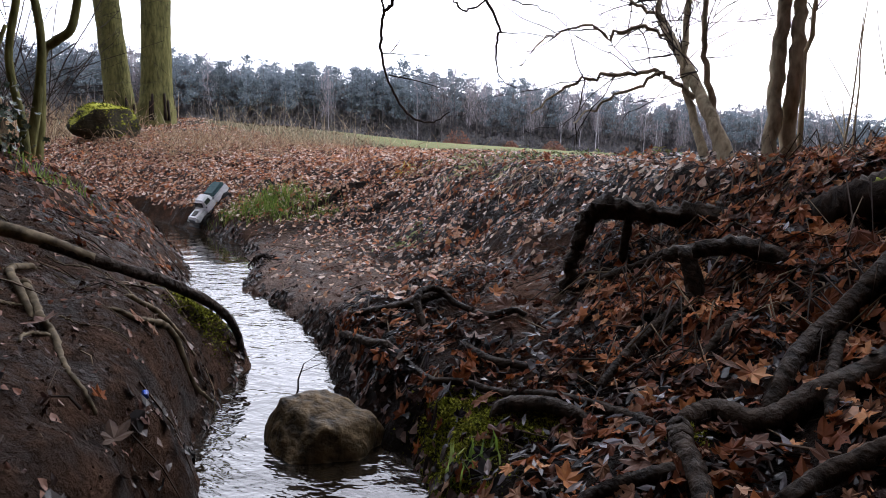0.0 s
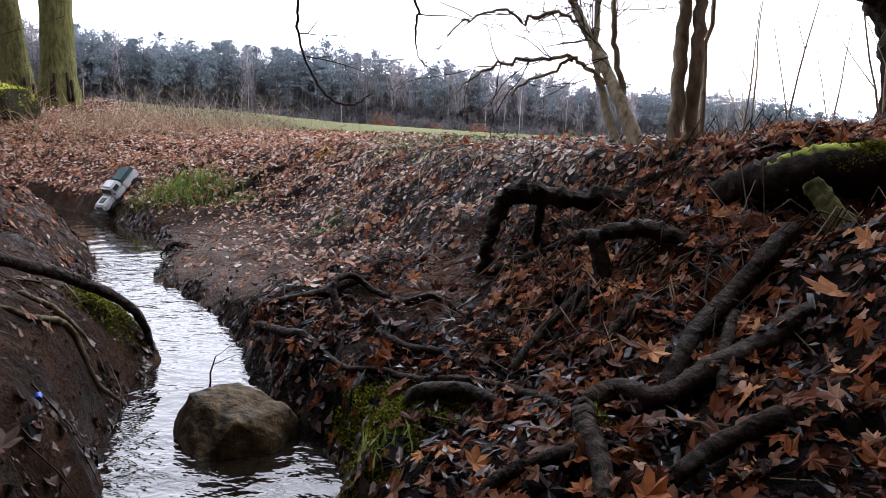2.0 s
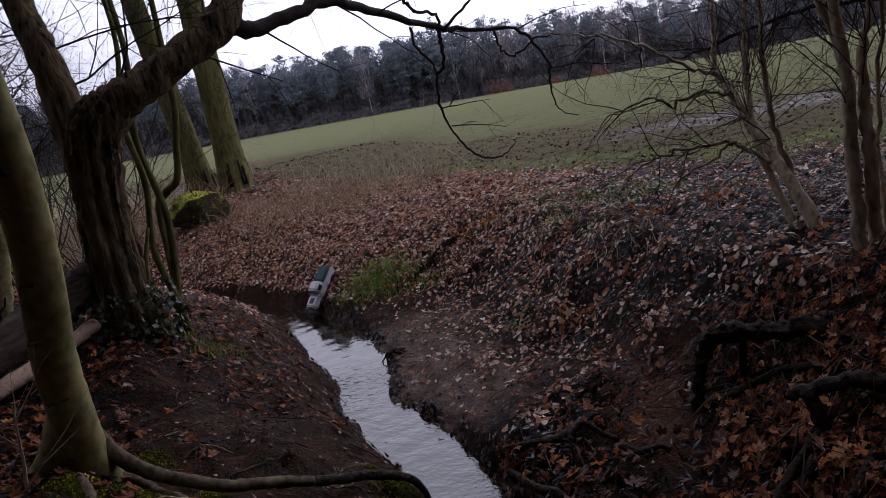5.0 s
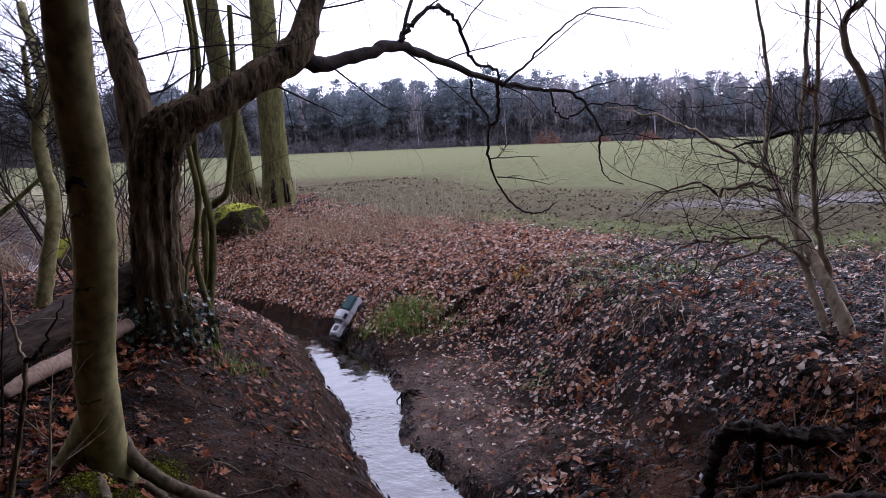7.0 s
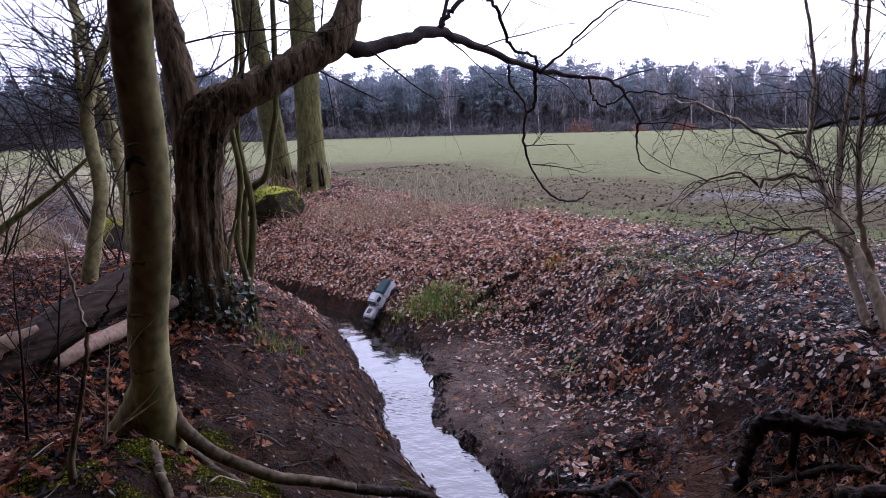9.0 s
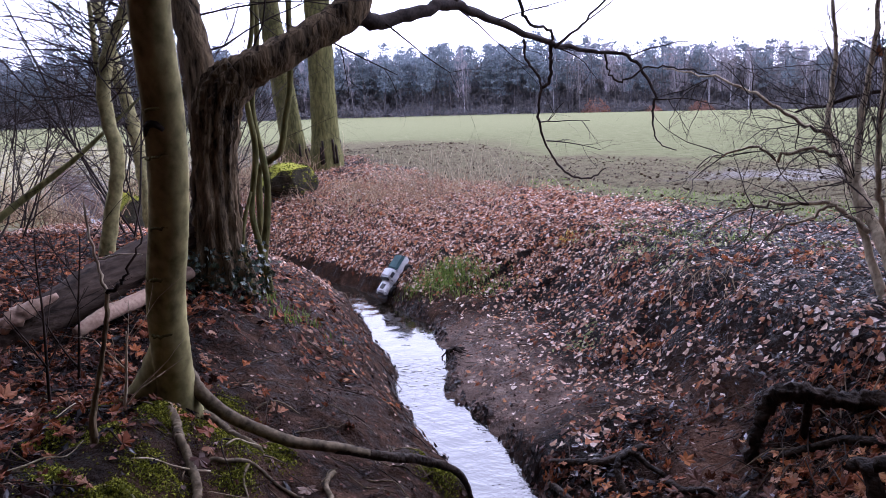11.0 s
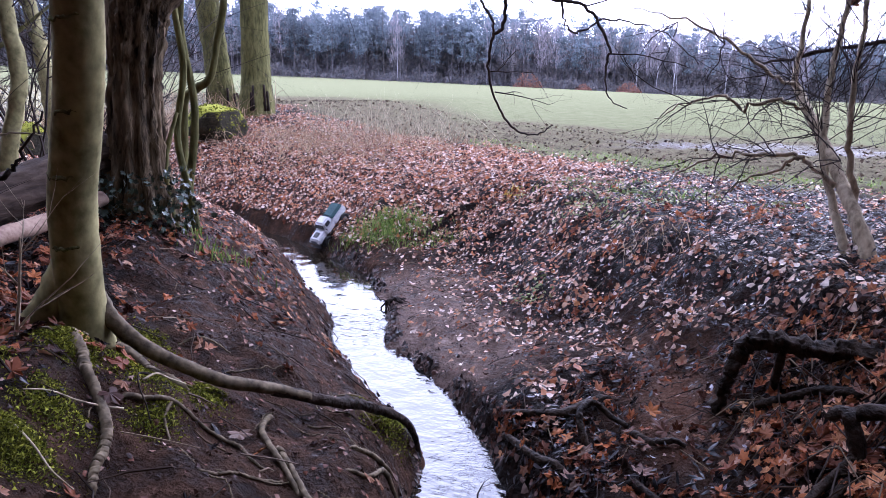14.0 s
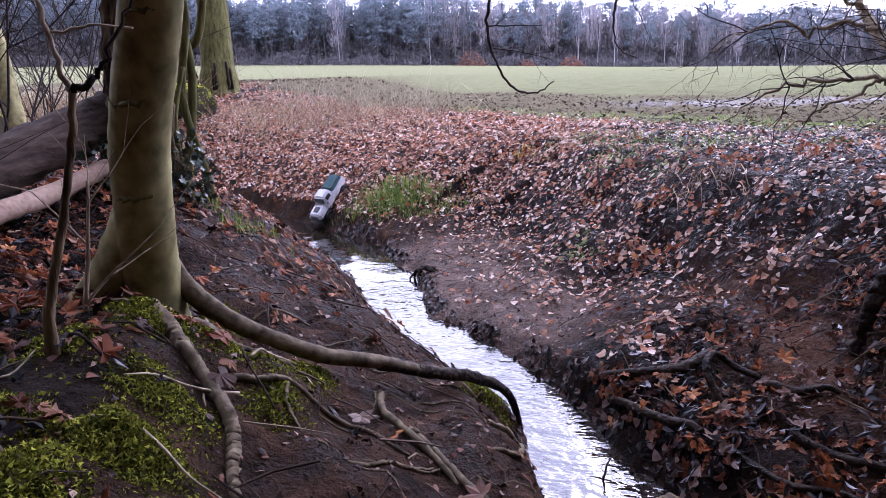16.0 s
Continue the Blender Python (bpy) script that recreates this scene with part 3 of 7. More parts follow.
def build_woods():
    rng = np.random.default_rng(11)
    pine_c, pine_s, bare_v, trunk_l, birch_l, low_c, rus_c = [], [], [], [], [], [], []
    for row in range(5):
        count = (170, 210, 230, 240, 250)[row]
        for s in np.linspace(0, 1, count):
            s = s + rng.normal(0, 0.002)
            x, y = wood_edge(s)
            y = y + row * 6 + rng.uniform(-2.5, 2.5)
            x = x + rng.normal(0, 1.2)
            z = float(meadow_z(x, y))
            bare_share = 0.22 + 0.45 * np.exp(-((s - 0.6) / 0.1) ** 2) if row < 3 else 0.3
            h = rng.normal(21.5, 2.0) + (2.5 if row > 2 else 0) + 2.0 * np.sin(s * 37) * np.sin(s * 11)
            if rng.uniform() < 0.035:
                h += 2.5
            lean = rng.normal(0, 0.5, 2)
            base, top = np.array([x, y, z]), np.array([x + lean[0], y + lean[1], z + h])
            if rng.uniform() > bare_share:
                k = 26
                f = rng.uniform(0.0, 1, k) ** 0.8
                start = rng.uniform(0.25, 0.55)
                lev = start + (1 - start) * f
                wide = np.sqrt(np.clip(1 - (1.15 * f - 0.25) ** 2, 0.02, 1)) * rng.uniform(2.2, 3.3)
                an = rng.uniform(0, 6.28, k)
                cen = base + (top - base) * lev[:, None] + np.stack([np.cos(an), np.sin(an), np.zeros(k)], -1) * (wide * rng.uniform(0.15, 1, k))[:, None]
                cen = np.repeat(cen, 22, 0) + rng.normal(0, 1, (k * 22, 3)) * (0.75, 0.75, 0.38)
                pine_c.append(cen)
                trunk_l.append((np.array([base, top]), np.array([0.2, 0.06])))
            else:
                (birch_l if rng.uniform() < (0.45 if s > 0.52 else 0.12) and row < 2 else trunk_l).append((np.array([base, base + (top - base) * 0.5 + rng.normal(0, 0.2, 3), top]), np.array([0.17, 0.12, 0.04])))
                k = 190
                lev = rng.uniform(0.3, 1.0, k)
                an = rng.uniform(0, 6.28, k)
                out = rng.uniform(0.3, 1, k) * (2.6 * np.sin(np.pi * np.clip((lev - 0.2) / 0.85, 0, 1)) + 0.4)
                p = base + (top - base) * lev[:, None] + np.stack([np.cos(an), np.sin(an), 0 * an], -1) * out[:, None]
                w = np.stack([np.cos(an) * 0.45, np.sin(an) * 0.45, np.full(k, 1.0)], -1) + rng.normal(0, 0.25, (k, 3))
                ln = rng.uniform(1.0, 2.4, k)[:, None]
                side = np.stack([-np.sin(an), np.cos(an), 0 * an], -1) * rng.uniform(0.04, 0.1, k)[:, None]
                bare_v.append(np.stack([p - side, p + side, p + w * ln], 1).reshape(-1, 3))
        # scrub along the foot of the wood
        for s in rng.uniform(0, 1, 300):
            x, y = wood_edge(s)
            y += row * 6 - 3 + rng.uniform(-1.5, 1.5)
            z = float(meadow_z(x, y))
            h = rng.uniform(2.0, 9.0) if row else rng.uniform(1.2, 4.0)
            k = 60
            low_c.append(np.stack([rng.normal(x, 1.3, k), rng.normal(y, 0.8, k), z + rng.uniform(0, h, k)], -1))
    for s0, w, h in ((0.5, 5.0, 5.5), (0.555, 4.5, 3.6), (0.53, 3.0, 2.2)):
        x, y = wood_edge(s0)
        k = 500
        an, r = rng.uniform(0, 6.28, k), rng.uniform(0, 1, k) ** 0.5
        rus_c.append(np.stack([x + w * r * np.cos(an), y - 5 + 2 * r * np.sin(an), float(meadow_z(x, y)) + rng.uniform(0, 1, k) * h * (1.05 - r**2)], -1))

    # the closed mass of stems and branches behind the edge
    k = 220000
    s = rng.uniform(0, 1, k)
    x, y = wood_edge(s)
    y = y + rng.uniform(8, 30, k)
    top = 18.0 + 1.2 * np.sin(s * 61) + 1.2 * np.sin(s * 143) + 1.3 * np.sin(s * 377) + 1.0 * np.sin(s * 823)
    mass = np.stack([x, y, meadow_z(x, y) + rng.uniform(0, 1, k) ** 0.9 * top], -1)

    k = 70000
    s = rng.uniform(0, 1, k)
    x, y = wood_edge(s)
    back = np.stack([x, y + rng.uniform(26, 34, k), meadow_z(x, y) + rng.uniform(0, 1, k) * (16.0 + 1.2 * np.sin(s * 61))], -1)

    def tri_ob(name, v, mat, label):
        f = np.arange(len(v)).reshape(-1, 3)
        return tagged(mesh_object(name, v, f, mat, smooth=False), label, "forest", kind="stuff")

    tri_ob("far_pine_wood", random_triangles(rng, np.vstack(pine_c), 0.55, 0.9), PINE, "pine wood beyond the field, distance haze in its blue-grey colour")
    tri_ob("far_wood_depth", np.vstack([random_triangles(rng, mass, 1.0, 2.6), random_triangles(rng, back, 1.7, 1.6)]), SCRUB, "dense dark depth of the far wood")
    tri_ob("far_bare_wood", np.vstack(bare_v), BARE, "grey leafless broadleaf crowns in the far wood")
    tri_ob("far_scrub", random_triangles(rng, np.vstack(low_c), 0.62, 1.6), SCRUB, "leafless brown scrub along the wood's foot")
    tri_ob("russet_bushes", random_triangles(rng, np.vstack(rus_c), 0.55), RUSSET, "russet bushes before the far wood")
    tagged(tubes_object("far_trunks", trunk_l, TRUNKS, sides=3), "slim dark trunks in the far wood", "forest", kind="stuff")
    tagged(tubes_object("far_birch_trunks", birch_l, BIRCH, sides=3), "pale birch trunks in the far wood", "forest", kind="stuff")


build_woods()


# ---- leaf litter ----
def maple_shape():
    """A five-lobed maple leaf, cupped a little."""
    half = [(-58, 0.36), (-28, 0.52), (-12, 0.74), (2, 0.6), (14, 0.5), (26, 0.72), (39, 0.95), (52, 0.74), (65, 0.54), (78, 0.78)]
    rim = half + [(90, 1.0)] + [(180 - a, r) for a, r in half[::-1]] + [(-90, 0.14)]
    a, r = np.radians([p[0] for p in rim]), np.array([p[1] for p in rim])
    v = np.vstack([np.stack([r * np.cos(a), r * np.sin(a), 0.22 * r**2], -1), [[0, 0, 0.0]]])
    n = len(rim)
    return v, np.array([[k, (k + 1) % n, n] for k in range(n)])


def willow_shape():
    v = np.array([[0, -1, 0.1], [0.26, -0.2, 0.06], [0, -0.1, 0], [-0.26, -0.2, 0.06], [0.2, 0.45, 0.05], [-0.2, 0.45, 0.05], [0, 1, 0.16]])
    return v, np.array([[0, 1, 2], [0, 2, 3], [1, 4, 2], [2, 5, 3], [4, 6, 2], [2, 6, 5]])


def scrap_shape():
    """A small crumpled leaf of six faces."""
    a = np.radians([90, 35, -25, -90, -150, 150])
    r = np.array([1.0, 0.62, 0.8, 0.55, 0.85, 0.6])
    return np.vstack([np.stack([r * np.cos(a), r * np.sin(a), 0.3 * r**2], -1), [[0, 0, 0.0]]]), np.array([[k, (k + 1) % 6, 6] for k in range(6)])


def scatter(name, shape, places, sizes, material, rng, tilt=0.35, lift=0.012, label="", curl=1.0):
    """Loose leaves lying on the ground, in one mesh."""
    v, f = shape
    n = len(places)
    yaw, ax, an = rng.uniform(0, 6.28, n), rng.uniform(0, 6.28, n), np.abs(rng.normal(0, tilt, n))
    k = np.stack([np.cos(ax), np.sin(ax), 0 * ax], -1)
    e = 0.03
    gx = (ground_z(places[:, 0] + e, places[:, 1]) - ground_z(places[:, 0] - e, places[:, 1])) / (2 * e)
    gy = (ground_z(places[:, 0], places[:, 1] + e) - ground_z(places[:, 0], places[:, 1] - e)) / (2 * e)
    c, s = np.cos(yaw)[:, None], np.sin(yaw)[:, None]
    w = np.broadcast_to(v, (n, *v.shape)) * sizes[:, None, None] * np.array([1, 1, 1.0])
    w = w * np.stack([np.ones(n), rng.uniform(0.75, 1.1, n), rng.uniform(-0.7, 1.6, n) * curl], -1)[:, None]
    bend = rng.normal(0, 0.32, (n, 2))
    w[..., 2] += (bend[:, :1] * w[..., 0] ** 2 + bend[:, 1:] * w[..., 0] * w[..., 1]) / sizes[:, None]
    w = w + rng.normal(0, 1, (n, len(v), 3)) * np.array([0.05, 0.05, 0.09]) * sizes[:, None, None]
    w = np.stack([w[..., 0] * c - w[..., 1] * s, w[..., 0] * s + w[..., 1] * c, w[..., 2]], -1)
    kk = k[:, None]
    ca, sa = np.cos(an)[:, None, None], np.sin(an)[:, None, None]
    w = w * ca + np.cross(np.broadcast_to(kk, w.shape), w) * sa + kk * (w * kk).sum(-1, keepdims=True) * (1 - ca)
    g = np.clip(np.stack([gx, gy], -1), -1.2, 1.2)
    steep = np.linalg.norm(g, axis=1) + 1e-6
    u = g / steep[:, None]
    along = (w[..., :2] * u[:, None]).sum(-1)
    w[..., :2] -= u[:, None] * (along * (1 - 1 / np.sqrt(1 + steep**2))[:, None])[..., None]
    w[..., 2] += (w[..., :2] * g[:, None]).sum(-1)
    z = ground_z(places[:, 0], places[:, 1]) + lift * rng.uniform(0.2, 1.6, n)
    w = w + np.stack([places[:, 0], places[:, 1], z], -1)[:, None]
    faces = (f[None] + (np.arange(n) * len(v))[:, None, None]).reshape(-1, 3)
    return tagged(mesh_object(name, w.reshape(-1, 3), faces, material, smooth=False), label, "leaf litter", kind="stuff")


def litter_weights(x, y):
    """How thick the orange, the brown and the black leaves lie, from 0 to 1."""
    d, side, qx, qy = brook_distance(x, y)
    e = field_edge(x) - y + 0.35 * waves(x, y, 1.2, 41)
    patch, patch2 = 0.5 + 0.5 * waves(x, y, 0.55, 42), 0.5 + 0.4 * waves(x, y, 0.8, 43) + 0.45 * waves(x, y, 0.24, 45)
    edge = np.where((side > 0) & (qy < 0.75), smooth01(d, -0.02, 0.03), smooth01(d, 0.02, 0.12))
    ledge = np.exp(-(((x - 0.63) / 0.15) ** 2 + ((y + 0.5) / 0.2) ** 2))
    inside = smooth01(e, -0.5, 0.5) * edge * (1 - 0.92 * ledge)
    clay = np.exp(-(((x - 0.7) / 0.2) ** 2 + ((y - 0.35) / 0.42) ** 2))
    east_lit = (0.22 * smooth01(d, 0.06, 0.2) + 0.78 * smooth01(d, 0.3, 0.75)) * (1 - 0.93 * clay)
    low_lit = smooth01(d, -0.02, 0.08) * (1 - 0.93 * clay)
    near_low = smooth01(-qy, -0.75, -0.2)
    north_b = smooth01(qy, 2.4, 3.0)
    open_e = low_lit * np.maximum(near_low, north_b) + east_lit * (1 - np.maximum(near_low, north_b))
    west = smooth01(d, 0.75, 1.5) * 0.75 + 0.75 * smooth01(y, 0.35, 1.1) * smooth01(d, 0.04, 0.25) + 0.03
    cover = np.where(side > 0, open_e, np.clip(west, 0, 1)) * inside
    north = smooth01(y, 2.9, 3.8) * smooth01(-x, -1.0, 0.8)
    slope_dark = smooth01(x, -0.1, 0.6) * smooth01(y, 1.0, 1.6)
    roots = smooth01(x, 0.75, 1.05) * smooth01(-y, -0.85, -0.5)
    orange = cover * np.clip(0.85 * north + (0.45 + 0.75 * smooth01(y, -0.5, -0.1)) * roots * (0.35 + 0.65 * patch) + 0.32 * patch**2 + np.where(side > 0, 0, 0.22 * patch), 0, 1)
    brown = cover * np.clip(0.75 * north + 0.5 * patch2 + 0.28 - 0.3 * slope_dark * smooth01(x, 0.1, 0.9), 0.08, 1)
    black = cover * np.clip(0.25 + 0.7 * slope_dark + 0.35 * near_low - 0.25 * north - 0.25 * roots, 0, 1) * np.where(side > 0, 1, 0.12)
    return orange, brown, black


def build_litter():
    rng = np.random.default_rng(5)
    n = 820000
    p = np.stack([rng.uniform(-6.5, 4.5, n), rng.uniform(-3.2, 10.5, n)], -1)
    o, b, k = litter_weights(p[:, 0], p[:, 1])
    r = rng.uniform(0, 1, n)
    thin = 1 - 0.35 * smooth01(p[:, 1], 4, 8)
    clumps = np.clip(0.85 + 0.55 * waves(p[:, 0], p[:, 1], 0.2, 46) + 0.35 * waves(p[:, 0], p[:, 1], 0.5, 48), 0.15, 1.25)

    def leaf_size(q, lo, hi):
        """Most leaves small and torn, larger ones where they lie fresh by the camera's side of the brook."""
        fresh = smooth01(-q[:, 1], -1.2, 0.2)
        return (lo + (hi - lo) * rng.uniform(0, 1, len(q)) ** 1.5) * (0.85 + 0.3 * fresh)

    drift = smooth01(p[:, 0], 0.8, 1.1) * smooth01(-p[:, 1], -0.85, -0.4) * smooth01(p[:, 1], -0.45, -0.15)
    po, pb, pk = p[r < o * (0.11 + 0.15 * drift) * thin], p[(r > 0.2) & (r < 0.2 + b * 0.44 * thin * clumps)], p[(r > 0.7) & (r < 0.7 + k * 0.3)]
    scatter("orange_leaf_litter", maple_shape(), po, leaf_size(po, 0.016, 0.042), LEAF_ORANGE, rng, 0.36, 0.03, "orange-brown fallen maple leaves on the bank")
    rust = (pb[:, 1] < 0.8 + 0.5 * waves(pb[:, 0], pb[:, 1], 0.7, 44)) | (pb[:, 0] < -1.2) & (pb[:, 1] < 2.6)
    close = rust & (pb[:, 1] < 0.7) & (pb[:, 1] > -2.0)
    scatter("brown_leaf_litter", scrap_shape(), pb[~rust], leaf_size(pb[~rust], 0.011, 0.034), LEAF_BROWN, rng, 0.36, 0.026, "wet brown and pale fallen leaves on the bank, some pale as painted glints")
    scatter("rust_leaf_litter", maple_shape(), pb[close], leaf_size(pb[close], 0.016, 0.04), LEAF_RUST, rng, 0.4, 0.02, "rust-brown fallen leaves among roots")
    scatter("rust_leaf_litter", scrap_shape(), pb[rust & ~close], leaf_size(pb[rust & ~close], 0.013, 0.036), LEAF_RUST, rng, 0.4, 0.02, "rust-brown fallen leaves on the bank")
    scatter("black_leaf_litter", willow_shape(), pk, leaf_size(pk, 0.012, 0.029), LEAF_DARK, rng, 0.5, 0.024, "narrow black rotting leaves on the slope, the palest painted as glints")


build_litter()

# ---- trees ----
def build_old_tree():
    t = thing("old_tree", (-2.12, 1.02, 0.78), "gnarled old tree with furrowed dark bark leaning over the brook", "tree")
    limb("trunk", [(-2.18, 1.0, 0.55, 0.2688), (-2.15, 1.0, 0.85, 0.1974), (-2.13, 1.0, 1.15, 0.1470), (-2.12, 1.02, 1.5, 0.1302), (-2.08, 1.04, 1.8, 0.1344), (-2.02, 1.06, 1.98, 0.1260), (-1.92, 1.1, 2.08, 0.1008)],
         OLD_BARK, t, 72, 10, 0.05, 13, 0.22, 3, twist=0.03)
    limb("upright_limb", [(-2.14, 1.04, 1.75, 0.11), (-2.2, 1.08, 2.1, 0.1), (-2.27, 1.12, 2.42, 0.085), (-2.4, 1.2, 2.8, 0.075), (-2.6, 1.4, 3.6, 0.06), (-2.6, 1.6, 4.6, 0.04)], OLD_BARK, t, 16, 6, 0.05, 7, 0.15, 4)
    limb("leaning_limb", [(-2.04, 1.05, 1.9, 0.12), (-1.9, 1.12, 2.07, 0.115), (-1.75, 1.22, 2.15, 0.1), (-1.57, 1.4, 2.29, 0.095), (-1.44, 1.53, 2.39, 0.1), (-1.36, 1.62, 2.5, 0.09), (-1.33, 1.72, 2.7, 0.075), (-1.2, 1.9, 3.2, 0.06), (-1.1, 2.2, 4.0, 0.04)], OLD_BARK, t, 16, 6, 0.06, 7, 0.12, 5)
    limb("long_branch", [(-1.42, 1.57, 2.41, 0.07), (-1.29, 1.8, 2.38, 0.05), (-1.12, 2.1, 2.46, 0.042), (-1.0, 2.4, 2.53, 0.04), (-0.86, 3.0, 2.46, 0.032), (-0.59, 3.82, 2.34, 0.028), (-0.29, 4.0, 2.26, 0.019), (0.05, 4.1, 2.19, 0.016), (0.22, 4.15, 2.0, 0.014), (0.29, 4.15, 1.82, 0.012), (0.27, 4.2, 1.67, 0.01), (0.31, 4.2, 1.43, 0.006), (0.48, 4.25, 1.33, 0.004)], TWIG, t, 8, 6, 0.08, seed=6, wiggle=0.006)
    limb("hook_branch", [(-0.59, 3.82, 2.34, 0.022), (-0.61, 3.95, 2.16, 0.017), (-0.64, 4.0, 2.01, 0.016), (-0.74, 4.1, 1.94, 0.014), (-0.83, 4.4, 1.64, 0.013), (-0.78, 4.6, 1.34, 0.012), (-0.62, 4.8, 1.08, 0.011), (-0.42, 4.86, 1.02, 0.009), (-0.23, 4.86, 1.13, 0.005)], TWIG, t, 8, 6, 0.08, seed=7, wiggle=0.006)
    limb("side_branch", [(-0.75, 3.5, 2.36, 0.012), (-0.76, 3.6, 2.2, 0.011), (-0.7, 3.8, 2.06, 0.01), (-0.74, 4.1, 1.94, 0.01)], TWIG, t, 6, 6, 0.1, seed=8, wiggle=0.006)
    limb("rising_branch", [(-1.0, 2.4, 2.54, 0.022), (-0.92, 2.5, 2.68, 0.02), (-0.8, 2.65, 2.82, 0.017), (-0.74, 2.9, 2.8, 0.015), (-0.69, 3.1, 2.66, 0.014), (-0.67, 3.3, 2.48, 0.014), (-0.54, 3.6, 2.42, 0.012), (-0.58, 3.82, 2.35, 0.012)], TWIG, t, 6, 6, 0.1, seed=9, wiggle=0.008)
    limb("rising_branch", [(-0.98, 2.42, 2.55, 0.016), (-0.95, 2.6, 2.85, 0.014), (-0.85, 3.0, 3.4, 0.008)], TWIG, t, 6, 6, 0.1, seed=10)
    limb("rising_branch", [(-0.55, 3.82, 2.29, 0.015), (-0.32, 3.9, 2.48, 0.012), (-0.08, 4.0, 2.71, 0.01), (0.18, 4.1, 2.89, 0.008), (0.6, 4.2, 2.9, 0.005), (1.0, 4.3, 2.7, 0.003)], TWIG, t, 6, 6, 0.1, seed=11, wiggle=0.008)
    limb("side_branch", [(-0.14, 4.05, 2.25, 0.011), (-0.1, 4.05, 2.07, 0.009), (0.0, 4.1, 1.97, 0.009), (0.2, 4.1, 2.08, 0.008), (0.44, 4.2, 2.07, 0.007), (0.76, 4.3, 1.97, 0.005), (1.07, 4.4, 1.72, 0.003)], TWIG, t, 6, 6, 0.1, seed=12, wiggle=0.008)
    rng = np.random.default_rng(21)
    lines = []
    for p, w, ln in (((-1.0, 2.4, 2.53), (0.3, 0.5, -0.2), 0.8), ((-0.86, 3.0, 2.46), (0.6, 0.1, 0.3), 0.8), ((-0.59, 3.82, 2.34), (0.5, 0.3, -0.3), 0.6), ((-0.83, 4.4, 1.64), (0.8, 0.2, 0.1), 0.5), ((-0.78, 4.5, 1.45), (0.7, 0.1, -0.2), 0.55),
                     ((-1.3, 1.75, 2.4), (0.5, 0.5, -0.5), 0.6), ((-1.6, 1.4, 2.3), (0.4, 0.6, -0.3), 0.6), ((-1.36, 1.62, 2.5), (-0.3, 0.8, 0.6), 1.2), ((-1.33, 1.72, 2.7), (0.8, 0.3, 0.2), 1.3), ((-2.27, 1.12, 2.42), (0.7, 0.3, 0.4), 1.1),
                     ((-2.3, 1.15, 2.5), (-0.7, 0.4, 0.4), 1.3), ((0.05, 4.1, 2.19), (0.6, 0.2, 0.2), 0.7), ((0.29, 4.15, 1.8), (0.9, 0.1, -0.1), 0.7), ((-1.1, 2.2, 3.6), (0.7, 0.4, -0.3), 1.4), ((-1.2, 1.9, 3.2), (0.6, 0.6, -0.2), 1.5), ((-0.85, 3.0, 3.3), (0.8, 0.3, -0.4), 1.2), ((-0.92, 2.6, 2.75), (0.7, 0.2, 0.3), 1.1), ((-0.32, 3.9, 2.48), (0.6, 0.2, 0.5), 1.1), ((0.18, 4.1, 2.89), (0.8, 0.2, -0.2), 1.0), ((-0.7, 3.1, 2.7), (0.3, 0.4, 0.8), 1.0), ((-1.3, 1.8, 2.9), (-0.2, 0.9, 0.1), 1.5), ((-2.6, 1.4, 3.6), (0.7, 0.5, -0.4), 1.6), ((-2.5, 1.3, 3.2), (-0.3, 0.9, -0.2), 1.5), ((-1.5, 1.47, 2.36), (0.1, 0.5, 0.9), 0.9), ((-1.9, 1.12, 2.08), (0.2, 0.3, 0.9), 0.9), ((-2.4, 1.2, 2.8), (-0.5, 0.6, 0.5), 1.4), ((-2.2, 1.08, 2.2), (0.6, 0.5, 0.2), 1.0)):
        lines += twig_lines(rng, p, w, ln, 0.008, 2, 0.25, 0.8, 6, 0.3, (2, 4))
    tagged(tubes_object("twig_spray", lines, TWIG, t), kind="stuff")
    return t


build_old_tree()


